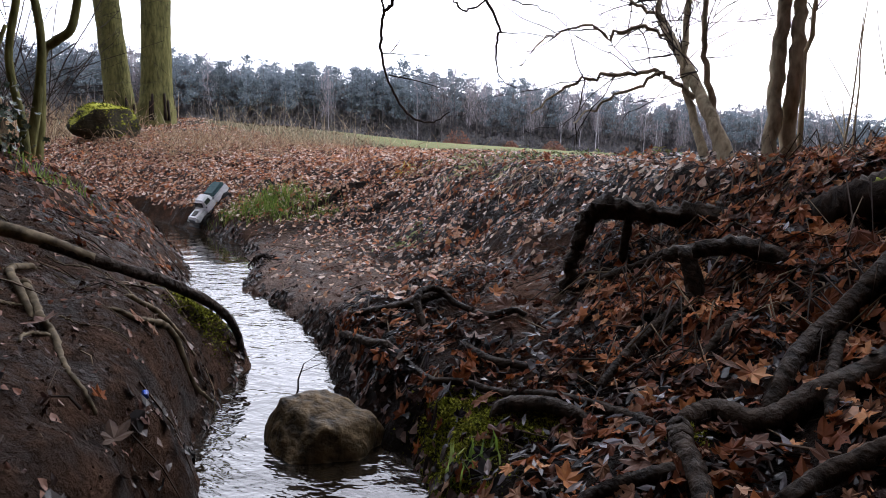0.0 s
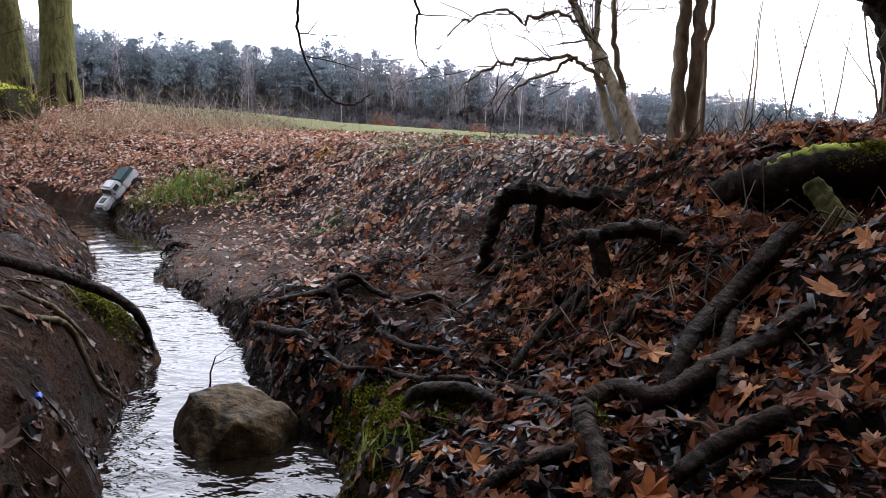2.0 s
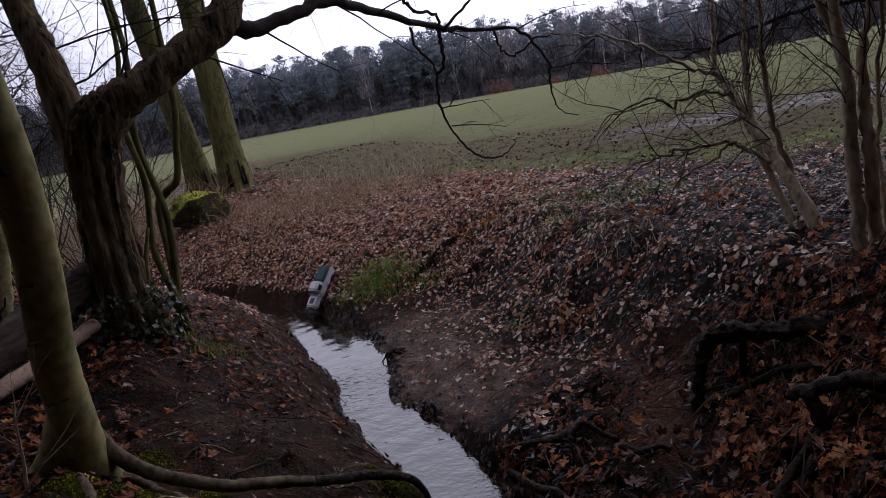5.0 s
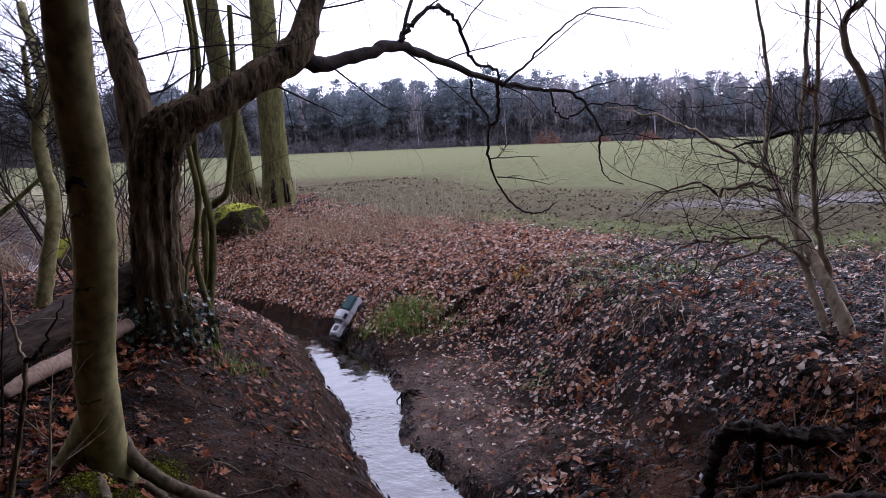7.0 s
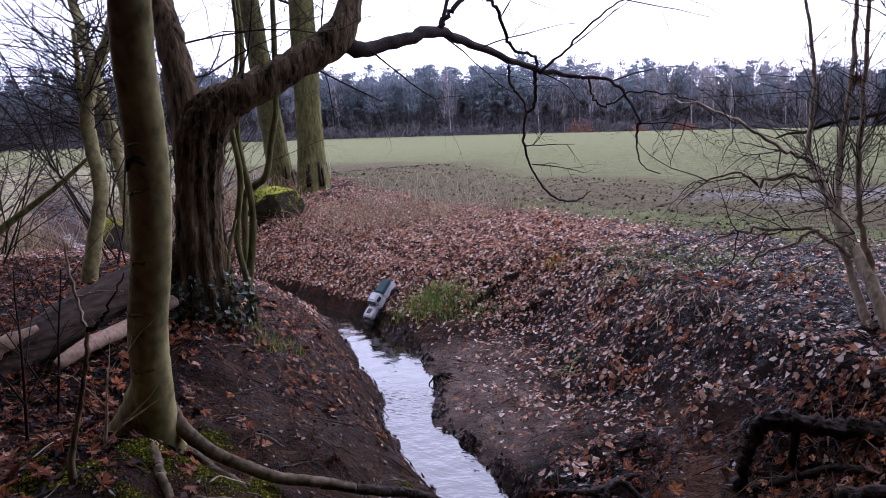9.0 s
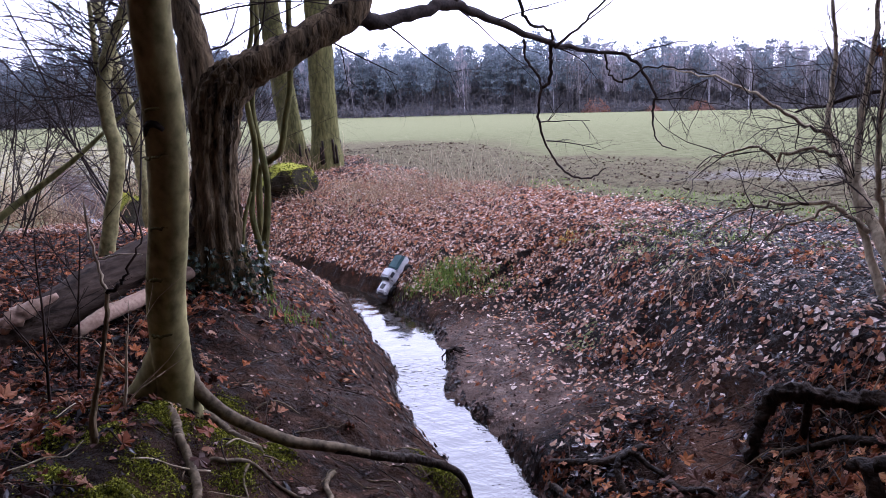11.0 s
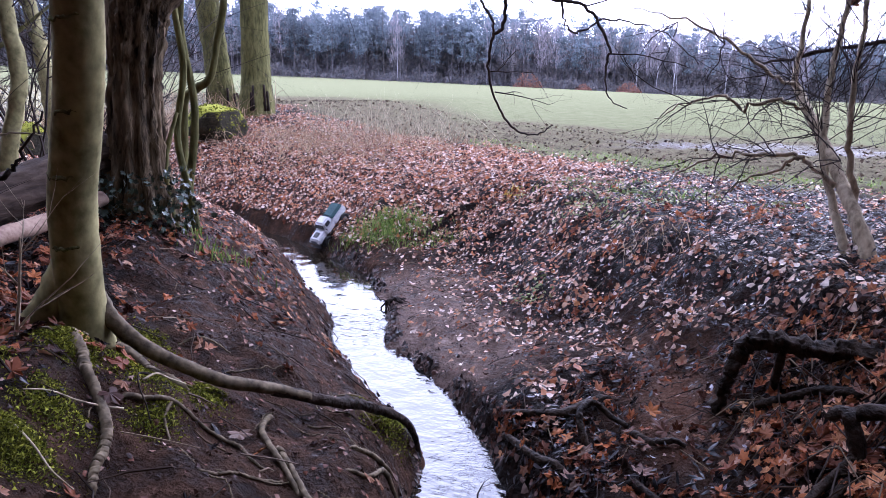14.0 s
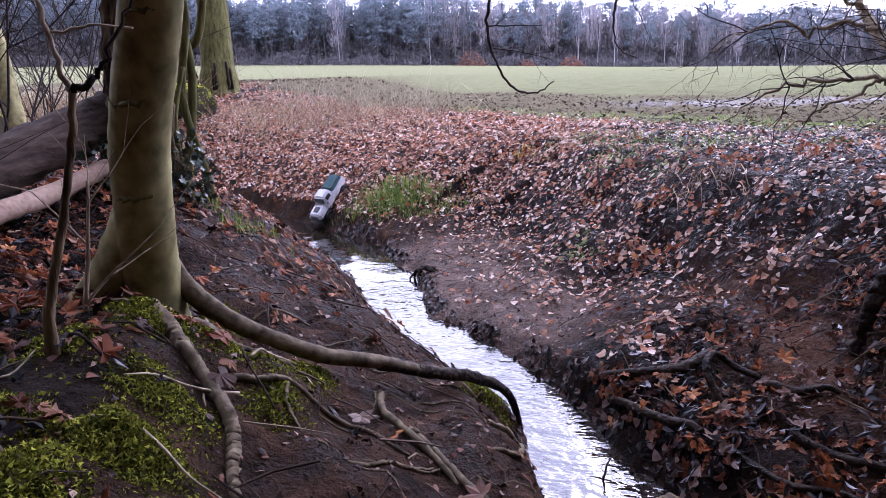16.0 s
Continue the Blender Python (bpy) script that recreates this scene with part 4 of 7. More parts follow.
def build_beech():
    t = thing("beech_tree", (-1.17, -0.56, 0.84), "slim young beech with smooth olive bark and bare spreading roots", "tree")
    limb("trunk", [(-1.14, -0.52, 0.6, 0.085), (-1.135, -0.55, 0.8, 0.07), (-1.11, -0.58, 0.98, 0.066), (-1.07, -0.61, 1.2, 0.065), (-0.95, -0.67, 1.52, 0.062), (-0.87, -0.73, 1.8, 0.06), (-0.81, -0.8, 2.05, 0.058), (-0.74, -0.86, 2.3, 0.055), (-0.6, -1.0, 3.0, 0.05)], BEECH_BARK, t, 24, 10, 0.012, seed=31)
    for z, x, y, r in ((1.06, -1.1, -0.59, 0.066), (1.27, -1.043, -0.625, 0.0645), (1.45, -0.976, -0.657, 0.063), (1.68, -0.902, -0.705, 0.0615), (1.82, -0.865, -0.735, 0.06)):
        limb("bark_ring", [(x - r * 0.94, y - 0.02, z + 0.006, 0.003), (x - 0.3 * r, y - r * 0.93, z - 0.004, 0.005), (x + 0.5 * r, y - r * 0.85, z, 0.005), (x + r * 0.95, y - 0.01, z + 0.008, 0.003)], OAK_BARK, t, 6, 5, 0.2, seed=int(z * 100), wiggle=0.003)
    limb("knot", [(-0.915, -0.763, 1.74, 0.008), (-0.89, -0.78, 1.77, 0.012), (-0.86, -0.785, 1.775, 0.011), (-0.837, -0.776, 1.755, 0.006)], DARK_BARK, t, 8, 4, 0.1, seed=3)
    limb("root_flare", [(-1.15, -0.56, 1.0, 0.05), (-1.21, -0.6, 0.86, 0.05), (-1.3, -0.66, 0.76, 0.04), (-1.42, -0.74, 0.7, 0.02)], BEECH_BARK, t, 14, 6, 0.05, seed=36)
    # roots over the bare bank
    limb("root", [(-1.12, -0.52, 0.88, 0.034), (-1.05, -0.52, 0.79, 0.026), (-0.95, -0.5, 0.705, 0.0235), (-0.85, -0.45, 0.635, 0.022), (-0.76, -0.41, 0.585, 0.0215), (-0.68, -0.35, 0.55, 0.021), (-0.62, -0.28, 0.51, 0.0195), (-0.555, -0.2, 0.455, 0.018)], ROOT_PALE, t, 12, 7, 0.05, seed=41)
    limb("root", [(-0.64, -0.3, 0.52, 0.02), (-0.555, -0.2, 0.455, 0.0195), (-0.475, -0.11, 0.4, 0.0188), (-0.418, -0.009, 0.346, 0.0184), (-0.326, 0.149, 0.225, 0.0168), (-0.282, 0.2, 0.1, 0.0132), (-0.26, 0.17, -0.04, 0.0089)], ROOT, t, 12, 7, 0.1, seed=42, label="dark wet end of the root over the water")
    return t


build_beech()


def build_oak(name_seed, base, top, r, label):
    t = thing("oak_tree", base, label, "tree", "pair of oaks at the field's edge")
    b, p = np.array(base), np.array(top)
    far = b + (p - b) * 2.2
    limb("trunk", [(*(b - (0, 0, 0.3)), r * 1.35), (*(b + (p - b) * 0.04), r * 1.2), (*(b + (p - b) * 0.18), r), (*(b + (p - b) * 0.5), r * 0.95), (*p, r * 0.88), (*far, r * 0.7)], OAK_BARK, t, 28, 8, 0.03, 13, 0.1, name_seed)
    rng = np.random.default_rng(name_seed)
    for k in range(9):
        a = rng.uniform(0, 6.28)
        limb("sucker", [(b[0] + r * 1.25 * np.cos(a), b[1] + r * 1.25 * np.sin(a), b[2] - 0.05, 0.03), (b[0] + r * 1.2 * np.cos(a), b[1] + r * 1.2 * np.sin(a), b[2] + rng.uniform(0.2, 0.42), 0.02)], DARK_BARK, t, 6, 3, 0.1, seed=k)
    lines = []
    for k in range(6):
        f = rng.uniform(0.75, 1.9)
        a = rng.uniform(0, 6.28)
        lines += twig_lines(rng, b + (p - b) * f, (np.cos(a), np.sin(a), 0.3), rng.uniform(1.2, 2.4), 0.025, 3, 0.3, 0.8, 6, 0.3, (3, 4))
    tagged(tubes_object("twig_spray", lines, TWIG, t), kind="stuff")
    return t


build_oak(51, (-5.57, 8.35, 1.08), (-5.5, 8.35, 4.25), 0.235, "tall straight oak with algae-green bark at the field's edge")
build_oak(52, (-6.4, 8.65, 1.08), (-6.72, 8.65, 4.25), 0.21, "leaning oak trunk with algae-green bark beside its twin")

def crown(tree_name, heart, reach, sprays, seed):
    """A leafless crown out of view high over the banks, added to shade them: limbs from the trunk's top and sprays of
    twigs.
    """
    t = bpy.data.objects[tree_name]
    rng = np.random.default_rng(seed)
    heart, lines = np.array(heart, float), []
    for k in range(9):
        a, r = 0.7 * k + rng.normal(0, 0.2), rng.uniform(0.5, 1.0)
        end = heart + np.array([np.cos(a), np.sin(a), 0]) * np.array(reach) * r + (0, 0, rng.uniform(0.6, 1.8))
        mid = heart + (end - heart) * 0.5 + rng.normal(0, 0.15, 3) + (0, 0, 0.25)
        limb("crown_limb", [(*heart, 0.05), (*mid, 0.038), (*end, 0.014)], TWIG, t, 8, 6, 0.06, seed=seed + k, wiggle=0.03)
        for _ in range(sprays // 9):
            f = rng.uniform(0.15, 1.0)
            p = heart + (mid - heart) * 2 * f if f < 0.5 else mid + (end - mid) * (2 * f - 1)
            way = rng.normal(0, 1, 3) * (1, 1, 0.35) + (0, 0, 0.25)
            lines += twig_lines(rng, p, way, rng.uniform(0.8, 1.5), 0.034, 3, -0.1, 0.8, 3, 0.3, (3, 4))
    tagged(tubes_object("crown_twigs", lines, TWIG, t, sides=3), kind="stuff")


# Trunk carried on above the view to hold the added shading twigs.
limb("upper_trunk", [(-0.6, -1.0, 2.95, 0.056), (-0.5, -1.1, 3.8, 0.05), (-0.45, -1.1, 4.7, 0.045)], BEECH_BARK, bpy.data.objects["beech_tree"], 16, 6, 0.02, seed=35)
crown("beech_tree", (-0.45, -1.1, 4.6), (2.8, 2.4, 0), 198, 701)
crown("old_tree", (-2.6, 1.6, 4.5), (2.0, 1.6, 0), 99, 702)

# ---- roots of the east bank ----
def on_ground(points):
    """Points (x, y, lift, radius) laid on the ground."""
    p = np.array(points, float)
    p[:, 2] += ground_z(p[:, 0], p[:, 1])
    return [tuple(v) for v in p]


def ground_root(points, material, parent, seed, name="root", label="", lift=0.0):
    p = curve_through(points, 4)
    q = np.array(on_ground(p))
    q[1:-1, 2] = (q[:-2, 2] + 2 * q[1:-1, 2] + q[2:, 2]) / 4
    q[1:-1, 2] = (q[:-2, 2] + 2 * q[1:-1, 2] + q[2:, 2]) / 4
    q[:, 2] += p[:, 3] * 0.15 + lift
    q[0, 2] -= q[0, 3]
    q[-1, 2] -= q[-1, 3]
    return limb(name, q, material, parent, 10, 4, 0.035, 5, 0.14, seed=seed, wiggle=0.001, label=label)


def build_leaning_tree():
    t = thing("leaning_tree", (3.32, 2.2, 0.78), "hollow old dark tree leaning over the bank with exposed roots", "tree")
    limb("trunk", [(3.42, 2.2, 0.4, 0.21), (3.39, 2.2, 0.85, 0.15), (3.39, 2.2, 1.2, 0.14), (3.35, 2.2, 1.5, 0.17), (3.29, 2.2, 1.72, 0.21), (3.25, 2.2, 1.95, 0.17), (3.26, 2.2, 2.12, 0.07)], DARK_BARK, t, 28, 8, 0.06, 9, 0.16, 71)
    limb("hollow_stub", [(3.27, 2.2, 1.9, 0.11), (3.36, 2.18, 2.08, 0.09), (3.4, 2.15, 2.2, 0.05)], DARK_BARK, t, 14, 5, 0.1, 5, 0.2, 72)
    limb("limb", [(3.24, 2.2, 1.65, 0.13), (3.05, 2.2, 1.82, 0.1), (2.88, 2.22, 1.97, 0.085), (2.68, 2.3, 2.2, 0.07), (2.48, 2.4, 2.5, 0.06), (2.2, 2.5, 3.1, 0.05), (1.9, 2.5, 3.8, 0.03)], DARK_BARK, t, 14, 6, 0.07, seed=73)
    limb("limb", [(3.15, 2.2, 1.85, 0.09), (2.98, 2.2, 2.05, 0.06), (2.84, 2.2, 2.25, 0.05), (2.69, 2.2, 2.5, 0.045), (2.6, 2.1, 3.2, 0.03)], DARK_BARK, t, 12, 6, 0.07, seed=74)
    limb("stub", [(2.95, 2.2, 1.9, 0.06), (2.8, 2.1, 1.9, 0.05), (2.68, 2.05, 1.93, 0.03)], DARK_BARK, t, 10, 5, 0.1, seed=75)
    limb("low_branch", [(3.3, 2.2, 1.55, 0.024), (2.95, 2.2, 1.69, 0.02), (2.68, 2.2, 1.78, 0.017), (2.27, 2.2, 1.77, 0.014), (1.92, 2.2, 1.8, 0.012), (1.53, 2.2, 1.74, 0.011), (1.2, 2.25, 1.66, 0.006)], DARK_BARK, t, 8, 6, 0.06, seed=76, wiggle=0.006)
    rng = np.random.default_rng(77)
    lines = []
    for p, w, ln in (((2.27, 2.2, 1.77), (-0.5, 0.1, 0.5), 0.7), ((1.92, 2.2, 1.8), (-0.5, -0.2, -0.4), 0.6), ((1.6, 2.2, 1.75), (-0.7, 0.2, -0.3), 0.7), ((2.68, 2.3, 2.2), (-0.3, 0.2, 0.8), 1.2), ((2.5, 2.4, 2.5), (-0.9, 0.2, 0.5), 1.5),
                     ((2.69, 2.2, 2.5), (-0.4, -0.4, 0.7), 1.2), ((2.2, 2.5, 3.0), (-0.9, 0.1, -0.1), 1.5), ((2.9, 2.2, 2.0), (0.2, -0.3, 0.9), 0.9), ((3.3, 2.2, 2.0), (0.4, -0.3, 0.8), 0.9)):
        lines += twig_lines(rng, p, w, ln, 0.006, 3, 0.25, 0.85, 8, 0.42, (2, 4))
    tagged(tubes_object("twig_spray", lines, TWIG, t), kind="stuff")
    # the thick mossy root and the tangle it feeds
    limb("root", [(1.48, 0.2, 0.56, 0.045), (1.57, 0.15, 0.64, 0.05), (1.638, 0.1, 0.684, 0.055), (1.708, 0.05, 0.72, 0.06), (1.79, 0.0, 0.75, 0.064)], DARK_BARK, t, 14, 8, 0.1, seed=77)
    limb("mossy_root", [(1.7, 0.05, 0.716, 0.056), (1.772, 0.0, 0.75, 0.063), (1.844, -0.03, 0.768, 0.066), (1.92, -0.05, 0.772, 0.066), (2.01, -0.06, 0.768, 0.068), (2.25, -0.06, 0.8, 0.08), (2.9, 0.6, 0.85, 0.11), (3.35, 1.9, 0.8, 0.14)], MOSSY, t, 20, 8, 0.05, seed=78, label="thick dark root with a bright moss top")
    limb("hollow_root", [(1.718, -0.18, 0.735, 0.022), (1.744, -0.22, 0.684, 0.026), (1.777, -0.28, 0.626, 0.026), (1.805, -0.34, 0.586, 0.025), (1.805, -0.4, 0.545, 0.022), (1.764, -0.45, 0.49, 0.021), (1.743, -0.52, 0.426, 0.022), (1.67, -0.6, 0.372, 0.026), (1.597, -0.68, 0.335, 0.024)], OAK_BARK, t, 12, 7, 0.12, seed=79, label="pale weathered root full of holes")
    limb("arched_root", [(0.86, 0.36, 0.3, 0.018), (0.885, 0.37, 0.43, 0.021), (0.915, 0.37, 0.53, 0.024), (0.935, 0.37, 0.605, 0.027), (1.03, 0.375, 0.63, 0.033), (1.19, 0.37, 0.615, 0.03), (1.33, 0.37, 0.62, 0.034), (1.5, 0.33, 0.65, 0.04), (1.62, 0.2, 0.66, 0.05)], ROOT, t, 14, 8, 0.16, 5, 0.3, seed=80, wiggle=0.007)
    limb("root", [(1.055, 0.39, 0.38, 0.016), (1.06, 0.37, 0.5, 0.017), (1.07, 0.37, 0.6, 0.018)], ROOT, t, 8, 5, 0.1, seed=81)
    limb("root", [(1.14, 0.02, 0.53, 0.02), (1.24, 0.0, 0.55, 0.024), (1.35, 0.0, 0.57, 0.026), (1.45, 0.0, 0.53, 0.03), (1.55, 0.0, 0.46, 0.03)], ROOT, t, 10, 6, 0.1, seed=82, wiggle=0.004)
    limb("root", [(1.19, 0.0, 0.55, 0.024), (1.215, -0.03, 0.46, 0.026), (1.225, -0.06, 0.38, 0.024), (1.2, -0.2, 0.28, 0.02)], ROOT, t, 10, 6, 0.1, seed=83)
    runs = (
        [(0.02, 0.46, 0, 0.0118), (0.17, 0.4, 0, 0.0163), (0.33, 0.36, 0.01, 0.0207), (0.47, 0.5, 0, 0.0118)],
        [(0.4, 0.16, 0, 0.0148), (0.36, 0.24, 0.08, 0.0133), (0.42, 0.34, 0.07, 0.0118), (0.55, 0.29, 0.01, 0.0104)],
        [(0.55, 0.25, 0, 0.0133), (0.63, 0.15, 0, 0.0148), (0.74, 0.12, 0, 0.0089)],
        [(0.55, -0.04, 0, 0.0163), (0.63, -0.12, 0, 0.0141), (0.76, -0.19, 0, 0.0118)],
        [(0.35, 0, 0, 0.0089), (0.49, -0.23, 0, 0.0096), (0.61, -0.29, 0, 0.0104), (0.74, -0.4, 0, 0.0104), (0.85, -0.47, 0, 0.0111), (0.97, -0.5, 0, 0.0118)],
        [(0.06, 0.33, 0, 0.0133), (0.2, 0.14, 0, 0.0148), (0.32, 0.06, 0, 0.0163)],
        [(0.69, -0.47, 0, 0.0178), (0.74, -0.47, 0.01, 0.0185), (0.83, -0.51, 0.01, 0.0178), (0.91, -0.57, 0, 0.0148)],
        [(0.92, -0.49, 0, 0.0118), (0.99, -0.55, 0, 0.0133), (1.04, -0.66, 0, 0.0148)],
        [(1.07, -0.66, 0.01, 0.0192), (1.15, -0.6, 0.01, 0.0215), (1.23, -0.64, 0.01, 0.0237), (1.36, -0.6, 0.01, 0.0252), (1.6, -0.5, 0, 0.0259)],
        [(1.07, -0.69, 0.02, 0.0252), (1.06, -0.76, 0.02, 0.0222), (1.07, -0.87, 0.01, 0.0192), (1.06, -1.0, 0.01, 0.0163)],
        [(0.87, -0.86, 0, 0.0133), (0.96, -0.85, 0, 0.0148), (1.05, -0.84, 0, 0.0163)],
        [(0.94, -0.37, 0.01, 0.0104), (1.06, -0.18, 0.015, 0.0133), (1.18, -0.08, 0.02, 0.0155), (1.22, -0.03, 0.03, 0.0163)],
        [(1.05, -0.26, 0, 0.0089), (1.11, -0.2, 0.01, 0.0111), (1.18, -0.12, 0.01, 0.0126)],
        [(1.18, -0.35, 0, 0.0118), (1.27, -0.26, 0.01, 0.0141), (1.34, -0.16, 0, 0.0148)],
        [(0.89, 0.32, 0, 0.0118), (1.02, 0.32, 0.01, 0.0148), (1.16, 0.31, 0.02, 0.0163), (1.3, 0.2, 0, 0.0178)],
        [(1.26, -0.6, 0, 0.0192), (1.37, -0.45, 0.025, 0.0244), (1.49, -0.33, 0.03, 0.0252), (1.6, -0.26, 0.03, 0.0259), (1.74, -0.12, 0.02, 0.0266)],
        [(1.35, -0.68, 0, 0.0118), (1.41, -0.52, 0.015, 0.0141), (1.49, -0.36, 0.01, 0.0148)],
        [(1.18, -0.93, 0, 0.0148), (1.28, -0.87, 0.015, 0.0192), (1.42, -0.85, 0, 0.0207)],
    )
    for k, run in enumerate(runs):
        ground_root(run, ROOT, t, 200 + k, lift=0.02)
    # Unseen limb, added to bring shading twigs over the near bank.
    limb("upper_limb", [(1.9, 2.5, 3.75, 0.032), (1.85, 1.6, 4.5, 0.03), (1.8, 0.4, 5.0, 0.028), (1.7, -0.6, 5.2, 0.025)], DARK_BARK, t, 10, 6, 0.06, seed=84)
    return t


build_leaning_tree()
crown("leaning_tree", (1.7, -0.6, 5.1), (2.4, 2.2, 0), 90, 703)


def more_beech_roots():
    t = bpy.data.objects["beech_tree"]
    runs = (
        [(-1.12, -0.52, 0, 0.026), (-1.03, -0.48, 0.012, 0.019), (-0.95, -0.5, 0.012, 0.016), (-0.86, -0.53, 0.008, 0.013), (-0.777, -0.56, 0, 0.01)],
        [(-1.08, -0.68, 0, 0.024), (-0.98, -0.74, 0.012, 0.017), (-0.928, -0.788, 0.014, 0.015), (-0.855, -0.833, 0.014, 0.014), (-0.775, -0.898, 0.014, 0.0135), (-0.737, -0.956, 0.012, 0.013), (-0.714, -1.014, 0.01, 0.012), (-0.687, -1.065, 0, 0.011)],
        [(-0.62, -0.36, 0, 0.011), (-0.6, -0.44, 0.008, 0.01), (-0.56, -0.513, 0.008, 0.009), (-0.448, -0.612, 0.008, 0.009), (-0.359, -0.68, 0, 0.007)],
        [(-0.836, -0.769, 0, 0.008), (-0.774, -0.725, 0.007, 0.008), (-0.711, -0.657, 0.006, 0.007), (-0.615, -0.592, 0.004, 0.006), (-0.52, -0.664, 0.004, 0.005), (-0.465, -0.672, 0, 0.003)],
        [(-0.74, -0.69, 0, 0.005), (-0.72, -0.75, 0.006, 0.004), (-0.67, -0.8, 0, 0.003)],
        [(-0.557, -0.845, 0, 0.005), (-0.503, -0.806, 0.005, 0.005), (-0.468, -0.757, 0.005, 0.004), (-0.418, -0.665, 0, 0.003)],
        [(-0.329, -0.383, 0, 0.007), (-0.3, -0.34, 0.008, 0.008), (-0.271, -0.308, 0.01, 0.008), (-0.241, -0.191, 0, 0.006)],
        [(-0.5, -0.54, 0, 0.012), (-0.451, -0.579, 0.006, 0.011), (-0.35, -0.67, 0.006, 0.0095), (-0.263, -0.737, 0.006, 0.008), (-0.142, -0.853, 0.005, 0.006), (-0.051, -0.898, 0, 0.004)],
        [(-0.263, -0.737, 0, 0.005), (-0.27, -0.8, 0.004, 0.004), (-0.23, -0.87, 0, 0.003)],
        [(-0.3, -0.5, 0, 0.006), (-0.234, -0.451, 0.008, 0.008), (-0.235, -0.308, 0.012, 0.009), (-0.197, -0.29, 0.012, 0.008), (-0.2, -0.15, 0, 0.006)],
        [(-1.04, -0.24, 0, 0.005), (-0.99, -0.14, 0.004, 0.004), (-0.91, -0.12, 0, 0.003)],
    )
    for k, run in enumerate(runs):
        ground_root(run, ROOT_PALE, t, 300 + k)
    # thin rootlets combing the bare earth
    rng = np.random.default_rng(310)
    for k in range(14):
        x, y = rng.uniform(-0.95, -0.3), rng.uniform(-0.95, 0.15)
        a = rng.normal(-0.5, 0.7)
        run = [(x, y, 0.0, rng.uniform(0.002, 0.0045))]
        for _ in range(int(rng.integers(3, 6))):
            a += rng.normal(0, 0.45)
            x, y = x + 0.06 * math.cos(a), y + 0.06 * math.sin(a)
            run.append((x, y, rng.uniform(-0.002, 0.008), run[-1][3] * 0.86))
        if float(brook_distance(np.array(x), np.array(y))[0]) > 0.06:
            ground_root(run, ROOT_PALE, t, 320 + k, "rootlet")


more_beech_roots()


# ---- shrubs and slim trees ----
def stems_and_twigs(t, stems, mat, rng, per_stem, length, radius, droop, depth=3, zmin=0.35, sides=8, shoots=(2, 4), rise=(0.0, 0.9)):
    lines = []
    for k, s in enumerate(stems):
        limb("stem", s, mat, t, sides, 6, 0.05, seed=int(rng.integers(1e6)), wiggle=0.004)
        c = curve_through(s, 6)
        low = int(len(c) * zmin)
        for _ in range(per_stem):
            i = rng.integers(low, len(c))
            a = rng.uniform(0, 6.28)
            lines += twig_lines(rng, c[i, :3], (np.cos(a), np.sin(a), rng.uniform(*rise)), length * rng.uniform(0.5, 1.1), min(radius, c[i, 3] * 0.7), depth, droop, 0.85, 7, 0.42, shoots)
    tagged(tubes_object("twig_spray", lines, TWIG, t, sides=3), kind="stuff")


def whip(t, rng, base, tip, z, radius, mat):
    lines = twig_lines(rng, (*base, z - 0.03), np.subtract(tip, (*base, z)), tip[2] - z, radius, 2, 0.0, 0.55, 7, 0.11, (2, 4))
    tubes_object("stem", lines[:1], mat, t, sides=5)
    for line in lines[1:]:
        tubes_object("twig", [line], mat, t, sides=4)


